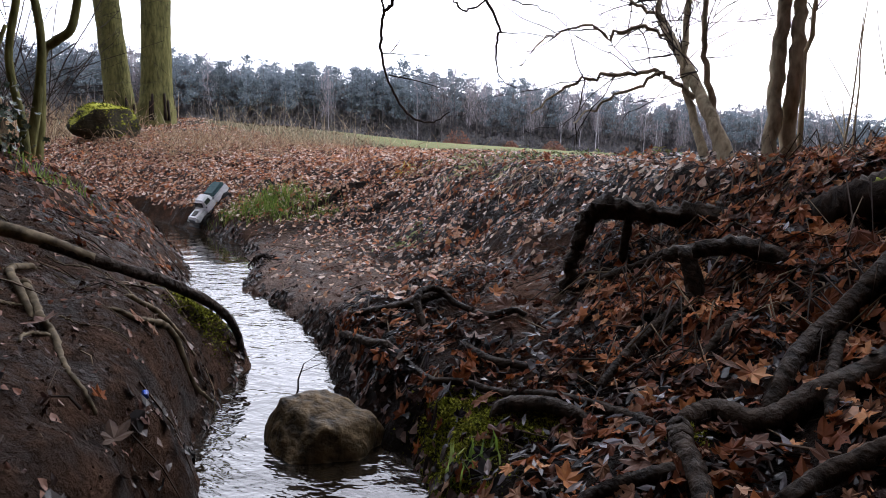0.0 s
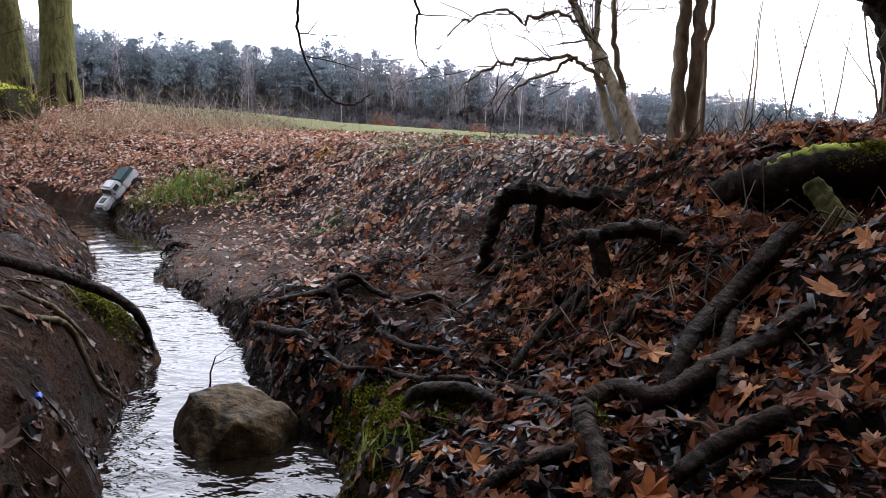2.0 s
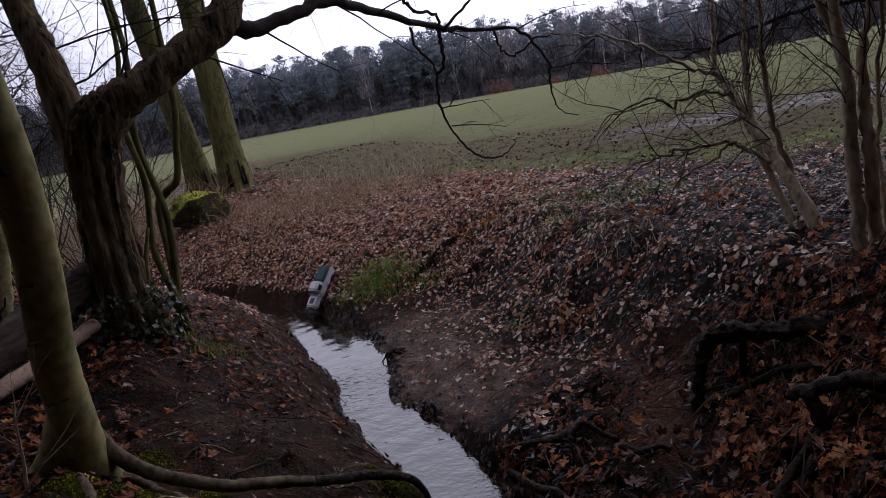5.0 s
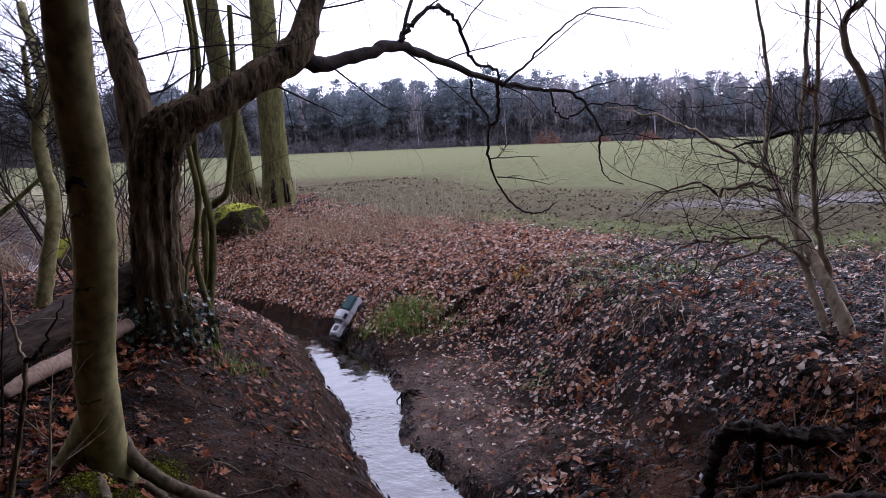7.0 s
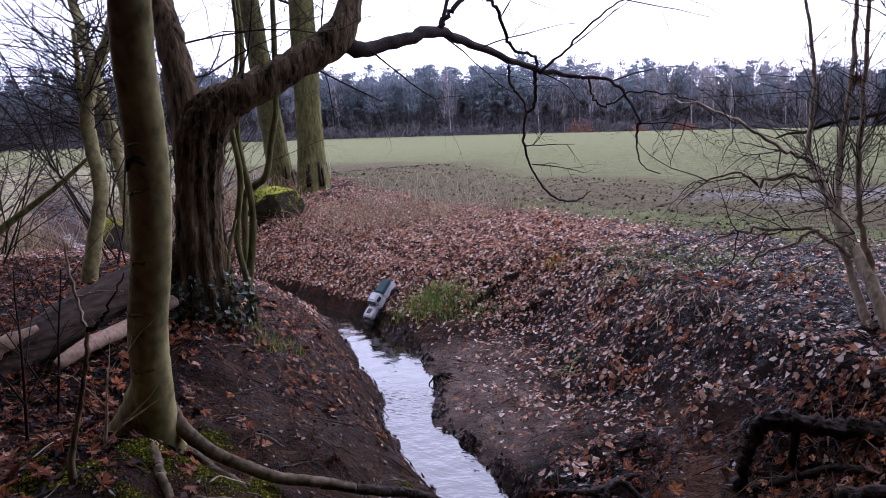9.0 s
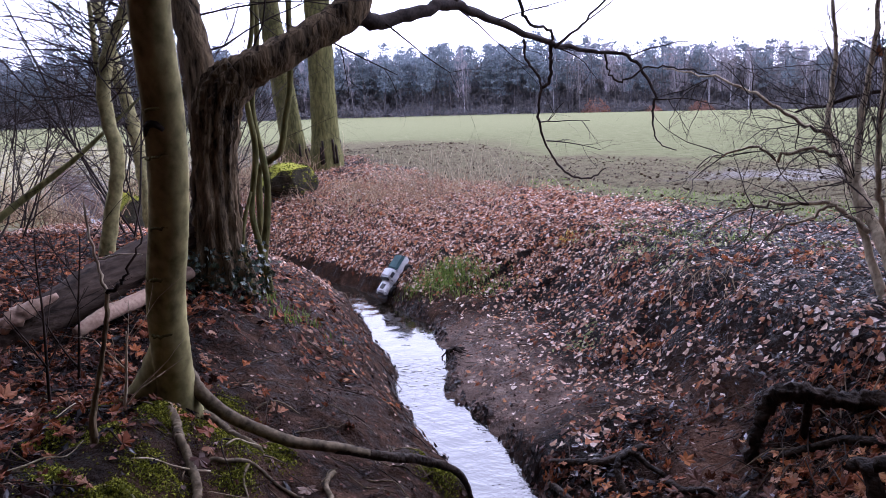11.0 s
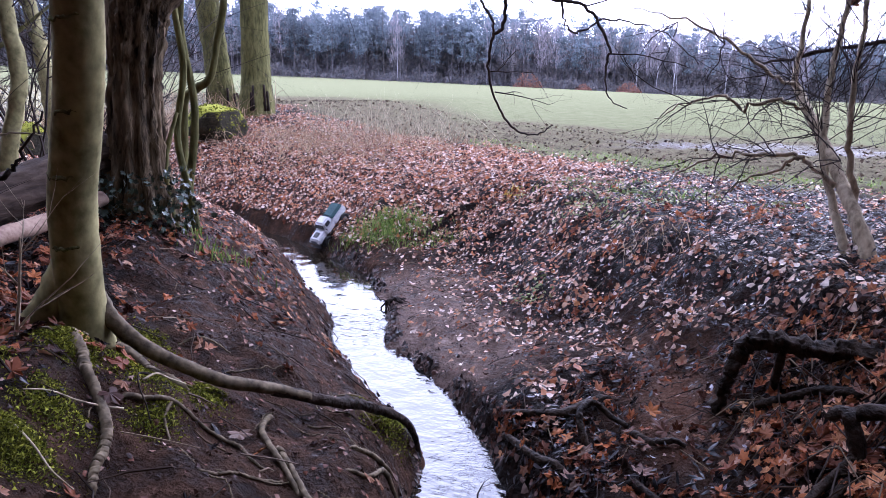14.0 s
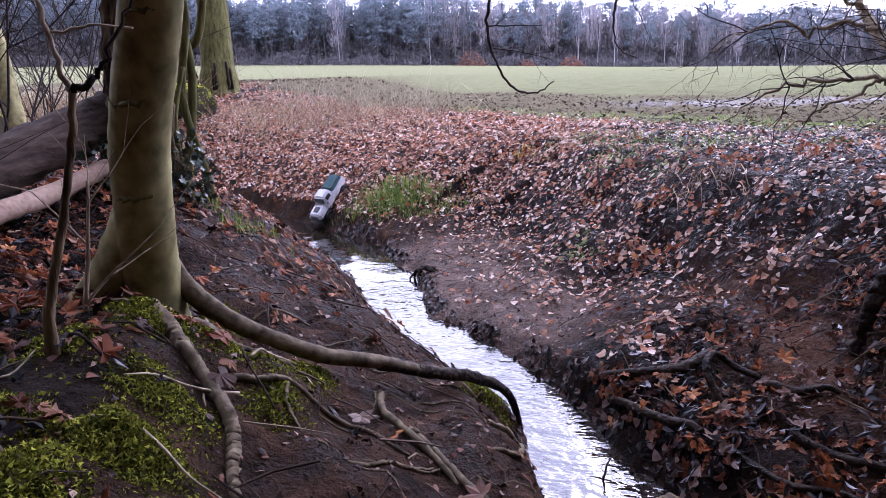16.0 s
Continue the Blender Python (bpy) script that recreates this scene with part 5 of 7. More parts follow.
def build_hazels():
    rng = np.random.default_rng(81)
    t = thing("hazel_shrub", (1.55, 1.27, 0.74), "many-stemmed leafless shrub with grey bark on the bank", "shrub")
    stems = [
        [(1.53, 1.2, 0.6, 0.03), (1.5, 1.24, 0.76, 0.026), (1.45, 1.4, 1.0, 0.02), (1.42, 1.58, 1.25, 0.018), (1.45, 1.72, 1.6, 0.016), (1.5, 1.8, 2.0, 0.013), (1.52, 1.85, 2.6, 0.01), (1.5, 2.0, 3.4, 0.006)],
        [(1.6, 1.18, 0.6, 0.05), (1.56, 1.2, 0.83, 0.038), (1.49, 1.38, 1.06, 0.031), (1.42, 1.65, 1.3, 0.027), (1.37, 1.9, 1.48, 0.026), (1.33, 1.95, 1.62, 0.016), (1.36, 2.0, 2.0, 0.012), (1.3, 2.1, 2.6, 0.008), (1.25, 2.2, 3.2, 0.005)],
        [(1.58, 1.3, 0.7, 0.02), (1.52, 1.35, 1.06, 0.016), (1.47, 1.36, 1.3, 0.014), (1.46, 1.38, 1.55, 0.013), (1.48, 1.42, 2.0, 0.011), (1.5, 1.5, 3.0, 0.006)],
    ]
    stems_and_twigs(t, stems, GREY_BARK, rng, 40, 0.8, 0.003, 0.05, rise=(0.1, 2.2))
    limb("low_branch", [(1.45, 1.4, 1.08, 0.015), (1.33, 1.48, 1.18, 0.013), (1.215, 1.54, 1.21, 0.012), (1.0, 1.62, 1.19, 0.009), (0.82, 1.68, 1.12, 0.007), (0.68, 1.72, 1.0, 0.004)], GREY_BARK, t, 8, 6, 0.1, seed=5, wiggle=0.008)
    limb("low_branch", [(1.3, 1.49, 1.19, 0.009), (1.18, 1.5, 1.13, 0.008), (1.02, 1.52, 1.04, 0.006), (0.9, 1.54, 0.95, 0.003)], GREY_BARK, t, 6, 6, 0.1, seed=6, wiggle=0.008)
    limb("low_branch", [(1.39, 1.8, 1.42, 0.012), (1.22, 1.82, 1.47, 0.011), (1.08, 1.84, 1.42, 0.01), (0.98, 1.86, 1.48, 0.008), (0.8, 1.9, 1.44, 0.006), (0.62, 1.95, 1.35, 0.003)], GREY_BARK, t, 6, 6, 0.1, seed=7, wiggle=0.01)
    limb("low_branch", [(1.36, 1.92, 1.52, 0.011), (1.18, 1.88, 1.62, 0.01), (0.95, 1.9, 1.78, 0.008), (0.7, 1.95, 1.9, 0.006), (0.45, 2.0, 1.96, 0.003)], GREY_BARK, t, 6, 6, 0.1, seed=8, wiggle=0.01)
    lines = []
    for p in ((1.1, 1.58, 1.2), (0.95, 1.63, 1.17), (1.2, 1.53, 1.2), (1.22, 1.82, 1.46), (1.0, 1.86, 1.46), (1.36, 1.9, 1.5), (1.18, 1.88, 1.6), (0.95, 1.9, 1.76), (0.8, 1.9, 1.44), (1.42, 1.62, 1.3), (1.46, 1.4, 1.2), (0.7, 1.95, 1.88)):
        for _ in range(3):
            lines += twig_lines(rng, p, (rng.normal(-0.6, 0.5), rng.normal(0, 0.4), rng.normal(0.05, 0.5)), rng.uniform(0.25, 0.6), 0.0042, 2, 0.3, 0.9, 8, 0.6, (2, 3))
    tagged(tubes_object("twig_spray", lines, TWIG, t, sides=3), kind="stuff")
    t2 = thing("hazel_shrub", (1.6, 0.6, 0.76), "pale grey stems of a leafless shrub with peeling bark", "shrub")
    stems = [
        [(1.6, 0.6, 0.6, 0.034), (1.59, 0.65, 0.88, 0.027), (1.6, 0.7, 1.15, 0.025), (1.615, 0.75, 1.45, 0.023), (1.6, 0.8, 1.85, 0.018), (1.615, 0.85, 2.26, 0.014), (1.6, 0.9, 3.0, 0.008)],
        [(1.67, 0.68, 0.6, 0.04), (1.655, 0.68, 0.9, 0.029), (1.665, 0.7, 1.2, 0.026), (1.672, 0.75, 1.4, 0.022), (1.7, 0.8, 1.6, 0.018), (1.76, 0.85, 1.79, 0.014), (1.82, 0.9, 2.24, 0.01), (1.9, 1.0, 3.0, 0.006)],
        [(1.62, 0.76, 1.5, 0.018), (1.55, 0.85, 1.86, 0.016), (1.46, 0.9, 2.12, 0.015), (1.49, 0.93, 2.22, 0.013), (1.56, 0.95, 2.32, 0.011), (1.6, 1.0, 2.8, 0.006)],
        [(1.72, 0.72, 0.68, 0.012), (1.73, 0.8, 1.2, 0.009), (1.78, 0.84, 1.7, 0.008), (1.8, 0.84, 2.4, 0.005)],
    ]
    stems_and_twigs(t2, stems, GREY_BARK, rng, 24, 0.65, 0.0034, -0.1, 3, 0.45, rise=(0.8, 2.4))
    for base, tip in (((2.05, 1.2), (2.1, 1.3, 1.5)), ((2.1, 1.25), (2.2, 1.4, 1.7)), ((2.2, 1.1), (2.35, 1.2, 1.6)), ((2.6, 1.5), (2.7, 1.7, 1.5)), ((2.75, 1.3), (2.72, 1.35, 1.75)), ((2.5, 0.9), (2.6, 1.0, 1.9)), ((2.55, 0.85), (2.75, 0.9, 1.8)), ((2.45, 0.8), (2.45, 0.95, 1.7))):
        w = thing("sapling_whip", (*base, float(ground_z(*base))), "thin upright leafless sapling shoot in the leaf litter", "sapling", "whips on the east bank")
        z = float(ground_z(*base))
        whip(w, rng, base, tip, z, 0.0055, GREY_BARK)


build_hazels()


def build_slim_trees():
    rng = np.random.default_rng(91)
    t = thing("slim_tree", (-3.85, 1.7, 0.74), "slim crooked tree with olive bark among bushes", "tree", "slim trees on the west bank")
    stems = [[(-3.9, 1.68, 0.55, 0.085), (-3.84, 1.7, 0.78, 0.068), (-3.75, 1.75, 1.19, 0.06), (-3.69, 1.8, 1.55, 0.058), (-3.78, 1.85, 2.04, 0.055), (-3.71, 1.9, 2.42, 0.05), (-3.55, 2.0, 2.8, 0.045), (-3.4, 2.2, 3.8, 0.03)],
             [(-3.74, 1.84, 1.9, 0.03), (-3.86, 1.9, 2.2, 0.028), (-3.95, 2.0, 2.8, 0.02)]]
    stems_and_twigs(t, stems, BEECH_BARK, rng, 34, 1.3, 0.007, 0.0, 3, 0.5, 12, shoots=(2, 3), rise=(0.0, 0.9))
    t = thing("slim_tree", (-4.9, 3.3, 0.62), "slim leaning tree with olive bark among bushes", "tree", "slim trees on the west bank")
    stems = [[(-4.85, 3.3, 0.4, 0.1), (-4.92, 3.35, 0.8, 0.085), (-4.99, 3.4, 1.23, 0.08), (-5.07, 3.45, 1.67, 0.078), (-5.19, 3.5, 2.1, 0.072), (-5.28, 3.5, 2.47, 0.07), (-5.6, 3.6, 3.6, 0.05)]]
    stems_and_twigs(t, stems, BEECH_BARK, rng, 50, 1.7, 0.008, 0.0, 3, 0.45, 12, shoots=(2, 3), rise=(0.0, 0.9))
    t = thing("slim_tree", (-3.0, 2.6, 0.55), "thin moss-green stem bending up beside the old tree", "tree", "slim trees on the west bank")
    limb("stem", [(-2.92, 2.45, 0.5, 0.03), (-2.9, 2.5, 0.9, 0.03), (-2.86, 2.5, 1.35, 0.03), (-2.75, 2.5, 1.46, 0.032), (-2.62, 2.5, 1.55, 0.03), (-2.54, 2.5, 1.83, 0.028), (-2.46, 2.5, 2.15, 0.026), (-2.4, 2.5, 3.0, 0.02)], OAK_BARK, t, 10, 6, 0.05, seed=93)
    t = thing("ivy_stem", (-2.0, 1.22, 0.75), "thin grey stem growing close to the old trunk", "sapling")
    limb("stem", [(-1.86, 1.1, 0.55, 0.028), (-1.95, 1.2, 0.85, 0.023), (-2.05, 1.25, 1.2, 0.02), (-2.01, 1.3, 1.6, 0.021), (-2.08, 1.36, 2.0, 0.018), (-2.03, 1.45, 2.5, 0.016), (-2.15, 1.55, 3.2, 0.012)], OAK_BARK, t, 10, 6, 0.05, seed=94)
    limb("stem", [(-1.9, 1.02, 0.6, 0.024), (-1.95, 1.0, 0.85, 0.02), (-1.99, 1.05, 1.1, 0.016), (-1.97, 1.15, 1.35, 0.01)], OAK_BARK, t, 8, 6, 0.05, seed=95)
    t = thing("slim_tree", (-2.3, 1.5, 0.8), "thin upright stem behind the old tree", "tree", "slim trees on the west bank")
    limb("stem", [(-2.4, 1.75, 0.6, 0.032), (-2.3, 1.8, 1.3, 0.026), (-2.36, 1.8, 1.9, 0.022), (-2.28, 1.85, 2.5, 0.02), (-2.4, 1.95, 3.4, 0.014)], OAK_BARK, t, 10, 5, 0.05, seed=96)
    # bushes that close the view along the brook
    for k, (x, y, n, h, lab) in enumerate(((-4.6, 1.0, 2, 1.7, "leafless bush leaning over the bank"), (-5.6, 2.2, 2, 2.2, "leafless thorny bush beside the brook"), (-7.2, 6.6, 8, 2.6, "leafless bush on the far brook bank"), (-8.6, 4.4, 5, 3.0, "tall leafless bush beyond the brook"), (-6.9, 3.2, 4, 3.0, "tangled leafless bush on the west bank"), (-10.5, 9.5, 8, 3.2, "leafless bush along the meadow brook"), (-5.9, 4.9, 7, 4.3, "tall leafless bush with fine high twigs"), (-7.6, 8.2, 8, 5.0, "tall thin leafless bush by the meadow"), (-4.3, 2.5, 5, 3.6, "thin leafless bush on the west bank"), (-8.2, 6.0, 8, 4.6, "tall leafless thicket beyond the brook"))):
        b = thing("bush", (x, y, float(ground_z(x, y))), lab, "bush", "bushes along the brook")
        z = float(ground_z(x, y))
        lines = []
        for _ in range(n):
            a = rng.uniform(0, 6.28)
            lines += twig_lines(rng, (x + rng.normal(0, 0.12), y + rng.normal(0, 0.12), z - 0.05), (0.5 * np.cos(a), 0.5 * np.sin(a), 1), h * rng.uniform(0.6, 1), 0.012, 3, 0.15, 0.7, 7, 0.25, (4, 5))
        tubes_object("branch_spray", lines, TWIG, b, sides=3)
        b["kind"] = "stuff"
    t = thing("slanting_branch", (-4.6, 1.1, 0.95), "bare branch slanting up from the west bank", "branch")
    limb("stem", [(-4.75, 0.9, 0.78, 0.035), (-4.51, 1.2, 1.07, 0.03), (-4.32, 1.5, 1.32, 0.026), (-4.11, 1.8, 1.58, 0.02), (-3.93, 2.1, 1.87, 0.014), (-3.7, 2.4, 2.2, 0.008)], OAK_BARK, t, 8, 6, 0.06, seed=97)
    # leafless saplings on the near west bank
    z = float(ground_z(-1.05, -1.0))
    w = thing("sapling", (-1.05, -1.0, z), "dark leafless sapling with a forked top on the mossy bank", "sapling")
    limb("stem", [(-1.05, -1.0, z - 0.03, 0.014), (-1.035, -1.0, z + 0.09, 0.0105), (-0.985, -0.985, z + 0.26, 0.0075), (-0.955, -0.975, z + 0.38, 0.007), (-0.94, -0.966, z + 0.47, 0.0065)], OLD_BARK, w, 8, 6, 0.06, seed=111, wiggle=0.001)
    limb("branch", [(-0.94, -0.966, z + 0.465, 0.006), (-0.965, -0.96, z + 0.5, 0.0055), (-0.985, -0.95, z + 0.58, 0.0045), (-1.02, -0.93, z + 0.72, 0.003)], GREY_BARK, w, 6, 6, 0.1, seed=112, wiggle=0.003)
    limb("branch", [(-0.94, -0.966, z + 0.465, 0.0075), (-0.915, -0.95, z + 0.485, 0.006), (-0.89, -0.93, z + 0.53, 0.004), (-0.85, -0.9, z + 0.62, 0.0025)], DARK_BARK, w, 6, 6, 0.1, seed=113, wiggle=0.003)
    limb("branch", [(-0.98, -0.95, z + 0.56, 0.0032), (-0.93, -0.93, z + 0.57, 0.0025), (-0.86, -0.9, z + 0.565, 0.0016)], GREY_BARK, w, 5, 5, 0.1, seed=114, wiggle=0.003)
    for base, tip, bark in (((-1.55, -0.75), (-1.5, -0.72, 1.45), DARK_BARK), ((-1.14, -0.8), (-1.06, -0.8, 1.16), GREY_BARK), ((-1.75, -0.45), (-1.62, -0.46, 1.4), DARK_BARK)):
        z = float(ground_z(*base))
        w = thing("sapling_whip", (*base, z), "thin dead sapling shoot on the mossy bank", "sapling", "whips on the west bank")
        whip(w, rng, base, tip, z, 0.007, bark)
    # dead twigs lying on the moss
    for k in range(16):
        x, y, a = rng.uniform(-1.5, -0.75), rng.uniform(-1.35, -0.6), rng.uniform(0, 6.28)
        run = [(x, y, 0.012, 0.004)]
        for _ in range(4):
            a += rng.normal(0, 0.35)
            x, y = x + 0.055 * math.cos(a), y + 0.055 * math.sin(a)
            run.append((x, y, rng.uniform(0.006, 0.03), run[-1][3] * 0.8))
        tw = thing("fallen_twig", (run[0][0], run[0][1], float(ground_z(run[0][0], run[0][1]))), "dead grey twig lying on the mossy bank", "twig", "twigs on the mossy bank")
        limb("stem", on_ground(run), GREY_BARK if k % 3 else DARK_BARK, tw, 5, 4, 0.1, seed=500 + k)


build_slim_trees()


def build_logs():
    t = thing("fallen_log", (-2.35, 0.3, 0.75), "thick barkless fallen log with a splintered pale end", "log")
    limb("trunk", [(-2.5, -0.27, 0.77, 0.065), (-2.44, -0.12, 0.83, 0.1), (-2.38, 0.2, 0.94, 0.104), (-2.36, 0.5, 1.01, 0.106), (-2.3, 0.85, 1.1, 0.108), (-2.2, 1.05, 1.18, 0.1)], surface("weathered_log", (0.014, 0.01, 0.008), (0.1, 0.072, 0.054), 7, 0.75, 0.9, 40, (1, 0.18, 1), spec=0.08, bump_dist=0.02), t, 26, 9, 0.05, 9, 0.1, seed=101)
    limb("splintered_end", [(-2.5, -0.24, 0.84, 0.02), (-2.42, -0.2, 0.9, 0.045), (-2.36, -0.12, 0.95, 0.03), (-2.32, -0.02, 0.98, 0.012)], PALE_WOOD, t, 10, 5, 0.2, seed=102, label="pale splintered wood")
    u = thing("broken_branch", (-2.2, 0.35, 0.82), "pinkish barkless branch lying under the log", "branch")
    limb("stem", [(-2.2, -0.05, 0.8, 0.03), (-2.19, 0.1, 0.84, 0.04), (-2.2, 0.4, 0.86, 0.042), (-2.17, 0.75, 0.92, 0.04)], PALE_WOOD, u, 12, 6, 0.06, seed=103)


build_logs()


# ---- stones and stumps ----
def rock_mesh(radii, seed, cuts=7, detail=4, lump=0.1, faces=()):
    """A broken boulder: a ball cut by planes, then roughened."""
    bm = bmesh.new()
    bmesh.ops.create_icosphere(bm, subdivisions=detail, radius=1.0)
    rng = np.random.default_rng(seed)
    planes = [(Vector(rng.normal(0, 1, 3)).normalized(), rng.uniform(0.62, 0.85)) for _ in range(cuts)]
    planes += [(Vector(f).normalized(), dist) for f, dist in faces]
    for v in bm.verts:
        for nrm, dist in planes:
            over = v.co.dot(nrm) - dist
            if over > 0:
                v.co -= nrm * over * 0.92
        v.co += v.co.normalized() * (noise.noise(v.co * 2.3 + Vector((seed, 0, 0))) * lump + noise.noise(v.co * 7 + Vector((0, seed, 0))) * lump * 0.35)
        v.co = Vector((v.co.x * radii[0], v.co.y * radii[1], v.co.z * radii[2]))
    return bm


def moss_tufts(name, centre, spread, n, seed, parent=None, height=0.02, label="", surf=None, size=0.012):
    """A cushion of moss: many small upright sprigs."""
    rng = np.random.default_rng(seed)
    p = np.stack([rng.normal(centre[0], spread[0], n), rng.normal(centre[1], spread[1], n)], -1)
    z = surf(p[:, 0], p[:, 1]) if surf else ground_z(p[:, 0], p[:, 1])
    r = np.hypot((p[:, 0] - centre[0]) / spread[0], (p[:, 1] - centre[1]) / spread[1])
    c = np.stack([p[:, 0], p[:, 1], z + np.maximum(0, 1 - r / 2.2) * height * rng.uniform(0, 1, n)], -1)
    ob = mesh_object(name, random_triangles(rng, c, size), np.arange(3 * n).reshape(-1, 3), MOSS, smooth=False)
    return tagged(ob, label, "moss", kind="stuff")


def moss_on(ob, n, seed, size, up=0.35):
    """Sprigs of moss over the upper faces of a stone."""
    rng = np.random.default_rng(seed)
    m = ob.matrix_world
    places = [m @ f.center for f in ob.data.polygons if f.normal.z > up]
    c = np.array([places[int(k)] for k in rng.integers(0, len(places), n)]) + rng.normal(0, 0.012, (n, 3))
    coat = mesh_object("moss", random_triangles(rng, c, size), np.arange(3 * n).reshape(-1, 3), MOSS, smooth=False)
    coat.parent = ob
    coat.matrix_parent_inverse = m.inverted()
    return tagged(coat, "yellow-green moss coat", kind="stuff")


def build_stones():
    faces = [((0.15, -0.1, 1.0), 0.48), ((-0.9, -0.5, 0.35), 0.72), ((0.2, -1.0, 0.15), 0.7), ((0.95, -0.4, 0.1), 0.78), ((0.6, 0.6, 0.5), 0.75), ((-0.5, -0.7, 0.75), 0.66), ((-0.6, 0.8, 0.3), 0.75), ((0.55, -0.55, 0.8), 0.68)]
    ob = part("boulder", rock_mesh((0.175, 0.15, 0.2), 4, 0, 5, 0.07, faces), STONE, smooth=True)
    ob.matrix_world = pose(0.215, -0.33, 0.0, 0, 0, 12)
    tagged(ob, "angular brown boulder lying in the brook", "boulder")
    ob = part("mossy_boulder", rock_mesh((0.43, 0.32, 0.31), 9, 6, 4, 0.12, [((0.1, -0.15, 1.0), 0.7), ((0.85, -0.5, 0.1), 0.62), ((-0.1, -1.0, -0.1), 0.66), ((-0.7, -0.5, 0.6), 0.7)]), surface("mossy_stone", (0.018, 0.017, 0.012), (0.06, 0.052, 0.034), 6, 0.9, 0.7, 40, third=(0.25, 0.26, 0.036, -4.9), spec=0.06), smooth=True)
    ob.matrix_world = pose(-4.95, 6.12, 0.93, 0, 0, 20)
    tagged(ob, "boulder capped with bright yellow-green moss", "boulder")
    moss_on(ob, 2600, 601, 0.018, 0.05)
    ob = part("mossy_stump", rock_mesh((0.32, 0.3, 0.34), 13, 5, 4, 0.12), bpy.data.materials["mossy_stone"], smooth=True)
    ob.matrix_world = pose(-5.85, 4.05, 0.72, 0, 0, 50)
    tagged(ob, "dark mossy stump beside the brook", "stump")
    moss_on(ob, 900, 602, 0.016, 0.6)
    # the dark root clump at the water's edge
    t = thing("root_clump", (-1.03, 2.0, 0.02), "black wet root clump at the water's edge", "root")
    rng = np.random.default_rng(8)
    for k in range(9):
        a, r = rng.uniform(0, 6.28), rng.uniform(0.5, 1.0)
        c, e = r * np.cos(a), r * np.sin(a)
        limb("root", [(-1.03 + 0.1 * c, 2.0 + 0.1 * e, -0.04, 0.004), (-1.03 + 0.05 * c, 2.0 + 0.05 * e, 0.05, 0.007), (-1.0 - 0.03 * c, 2.02 + 0.03 * e, 0.08, 0.008), (-0.95 - 0.05 * c, 2.04 - 0.05 * e, 0.07, 0.007), (-0.88 - 0.04 * c, 2.08 - 0.09 * e, 0.04, 0.004)], DARK_BARK, t, 6, 4, 0.1, seed=k, wiggle=0.004)
    t = thing("water_stick", (0.02, 0.02, 0.0), "thin dead twig standing in the brook", "stick")
    tubes_object("stick", twig_lines(np.random.default_rng(3), (0.0, 0.0, -0.04), (0.12, 0.1, 0.9), 0.17, 0.005, 1, 0.0, 0.9, 5, 0.2, (2, 2)), DARK_BARK, t)


build_stones()

# ---- toy truck ----
def box_bm(size, centre, bevel=0.0, taper=None):
    bm = bmesh.new()
    bmesh.ops.create_cube(bm, size=1.0)
    for v in bm.verts:
        v.co = Vector((v.co.x * size[0], v.co.y * size[1], v.co.z * size[2]))
        if taper and v.co.z > 0:
            v.co.x, v.co.y = v.co.x * taper[0] + taper[2], v.co.y * taper[1]
        v.co += Vector(centre)
    if bevel:
        bmesh.ops.bevel(bm, geom=bm.edges[:], offset=bevel, segments=2, affect="EDGES")
    return bm


def cyl_bm(radius, depth, centre, axis="y", segments=20, bevel=0.0):
    bm = bmesh.new()
    bmesh.ops.create_cone(bm, cap_ends=True, segments=segments, radius1=radius, radius2=radius, depth=depth)
    if bevel:
        bmesh.ops.bevel(bm, geom=[e for e in bm.edges if len(e.link_faces) == 2 and any(len(f.verts) > 4 for f in e.link_faces)], offset=bevel, segments=2, affect="EDGES")
    if axis == "y":
        bmesh.ops.rotate(bm, verts=bm.verts[:], cent=(0, 0, 0), matrix=Matrix.Rotation(radians(90), 3, "X"))
    bmesh.ops.translate(bm, verts=bm.verts[:], vec=centre)
    return bm


def plain(name, colour, rough=0.5, metal=0.0, spec=0.4):
    m, n, l, p = node_mat(name)
    p.inputs["Base Color"].default_value = (*colour, 1)
    t, mr = n.new("ShaderNodeTexNoise"), n.new("ShaderNodeMapRange")
    t.inputs["Scale"].default_value = 30
    mr.inputs[3].default_value, mr.inputs[4].default_value = max(rough - 0.12, 0.05), min(rough + 0.12, 1)
    l.new(t.outputs[0], mr.inputs[0])
    l.new(mr.outputs[0], p.inputs["Roughness"])
    p.inputs["Metallic"].default_value, p.inputs["Specular IOR Level"].default_value = metal, spec
    return m


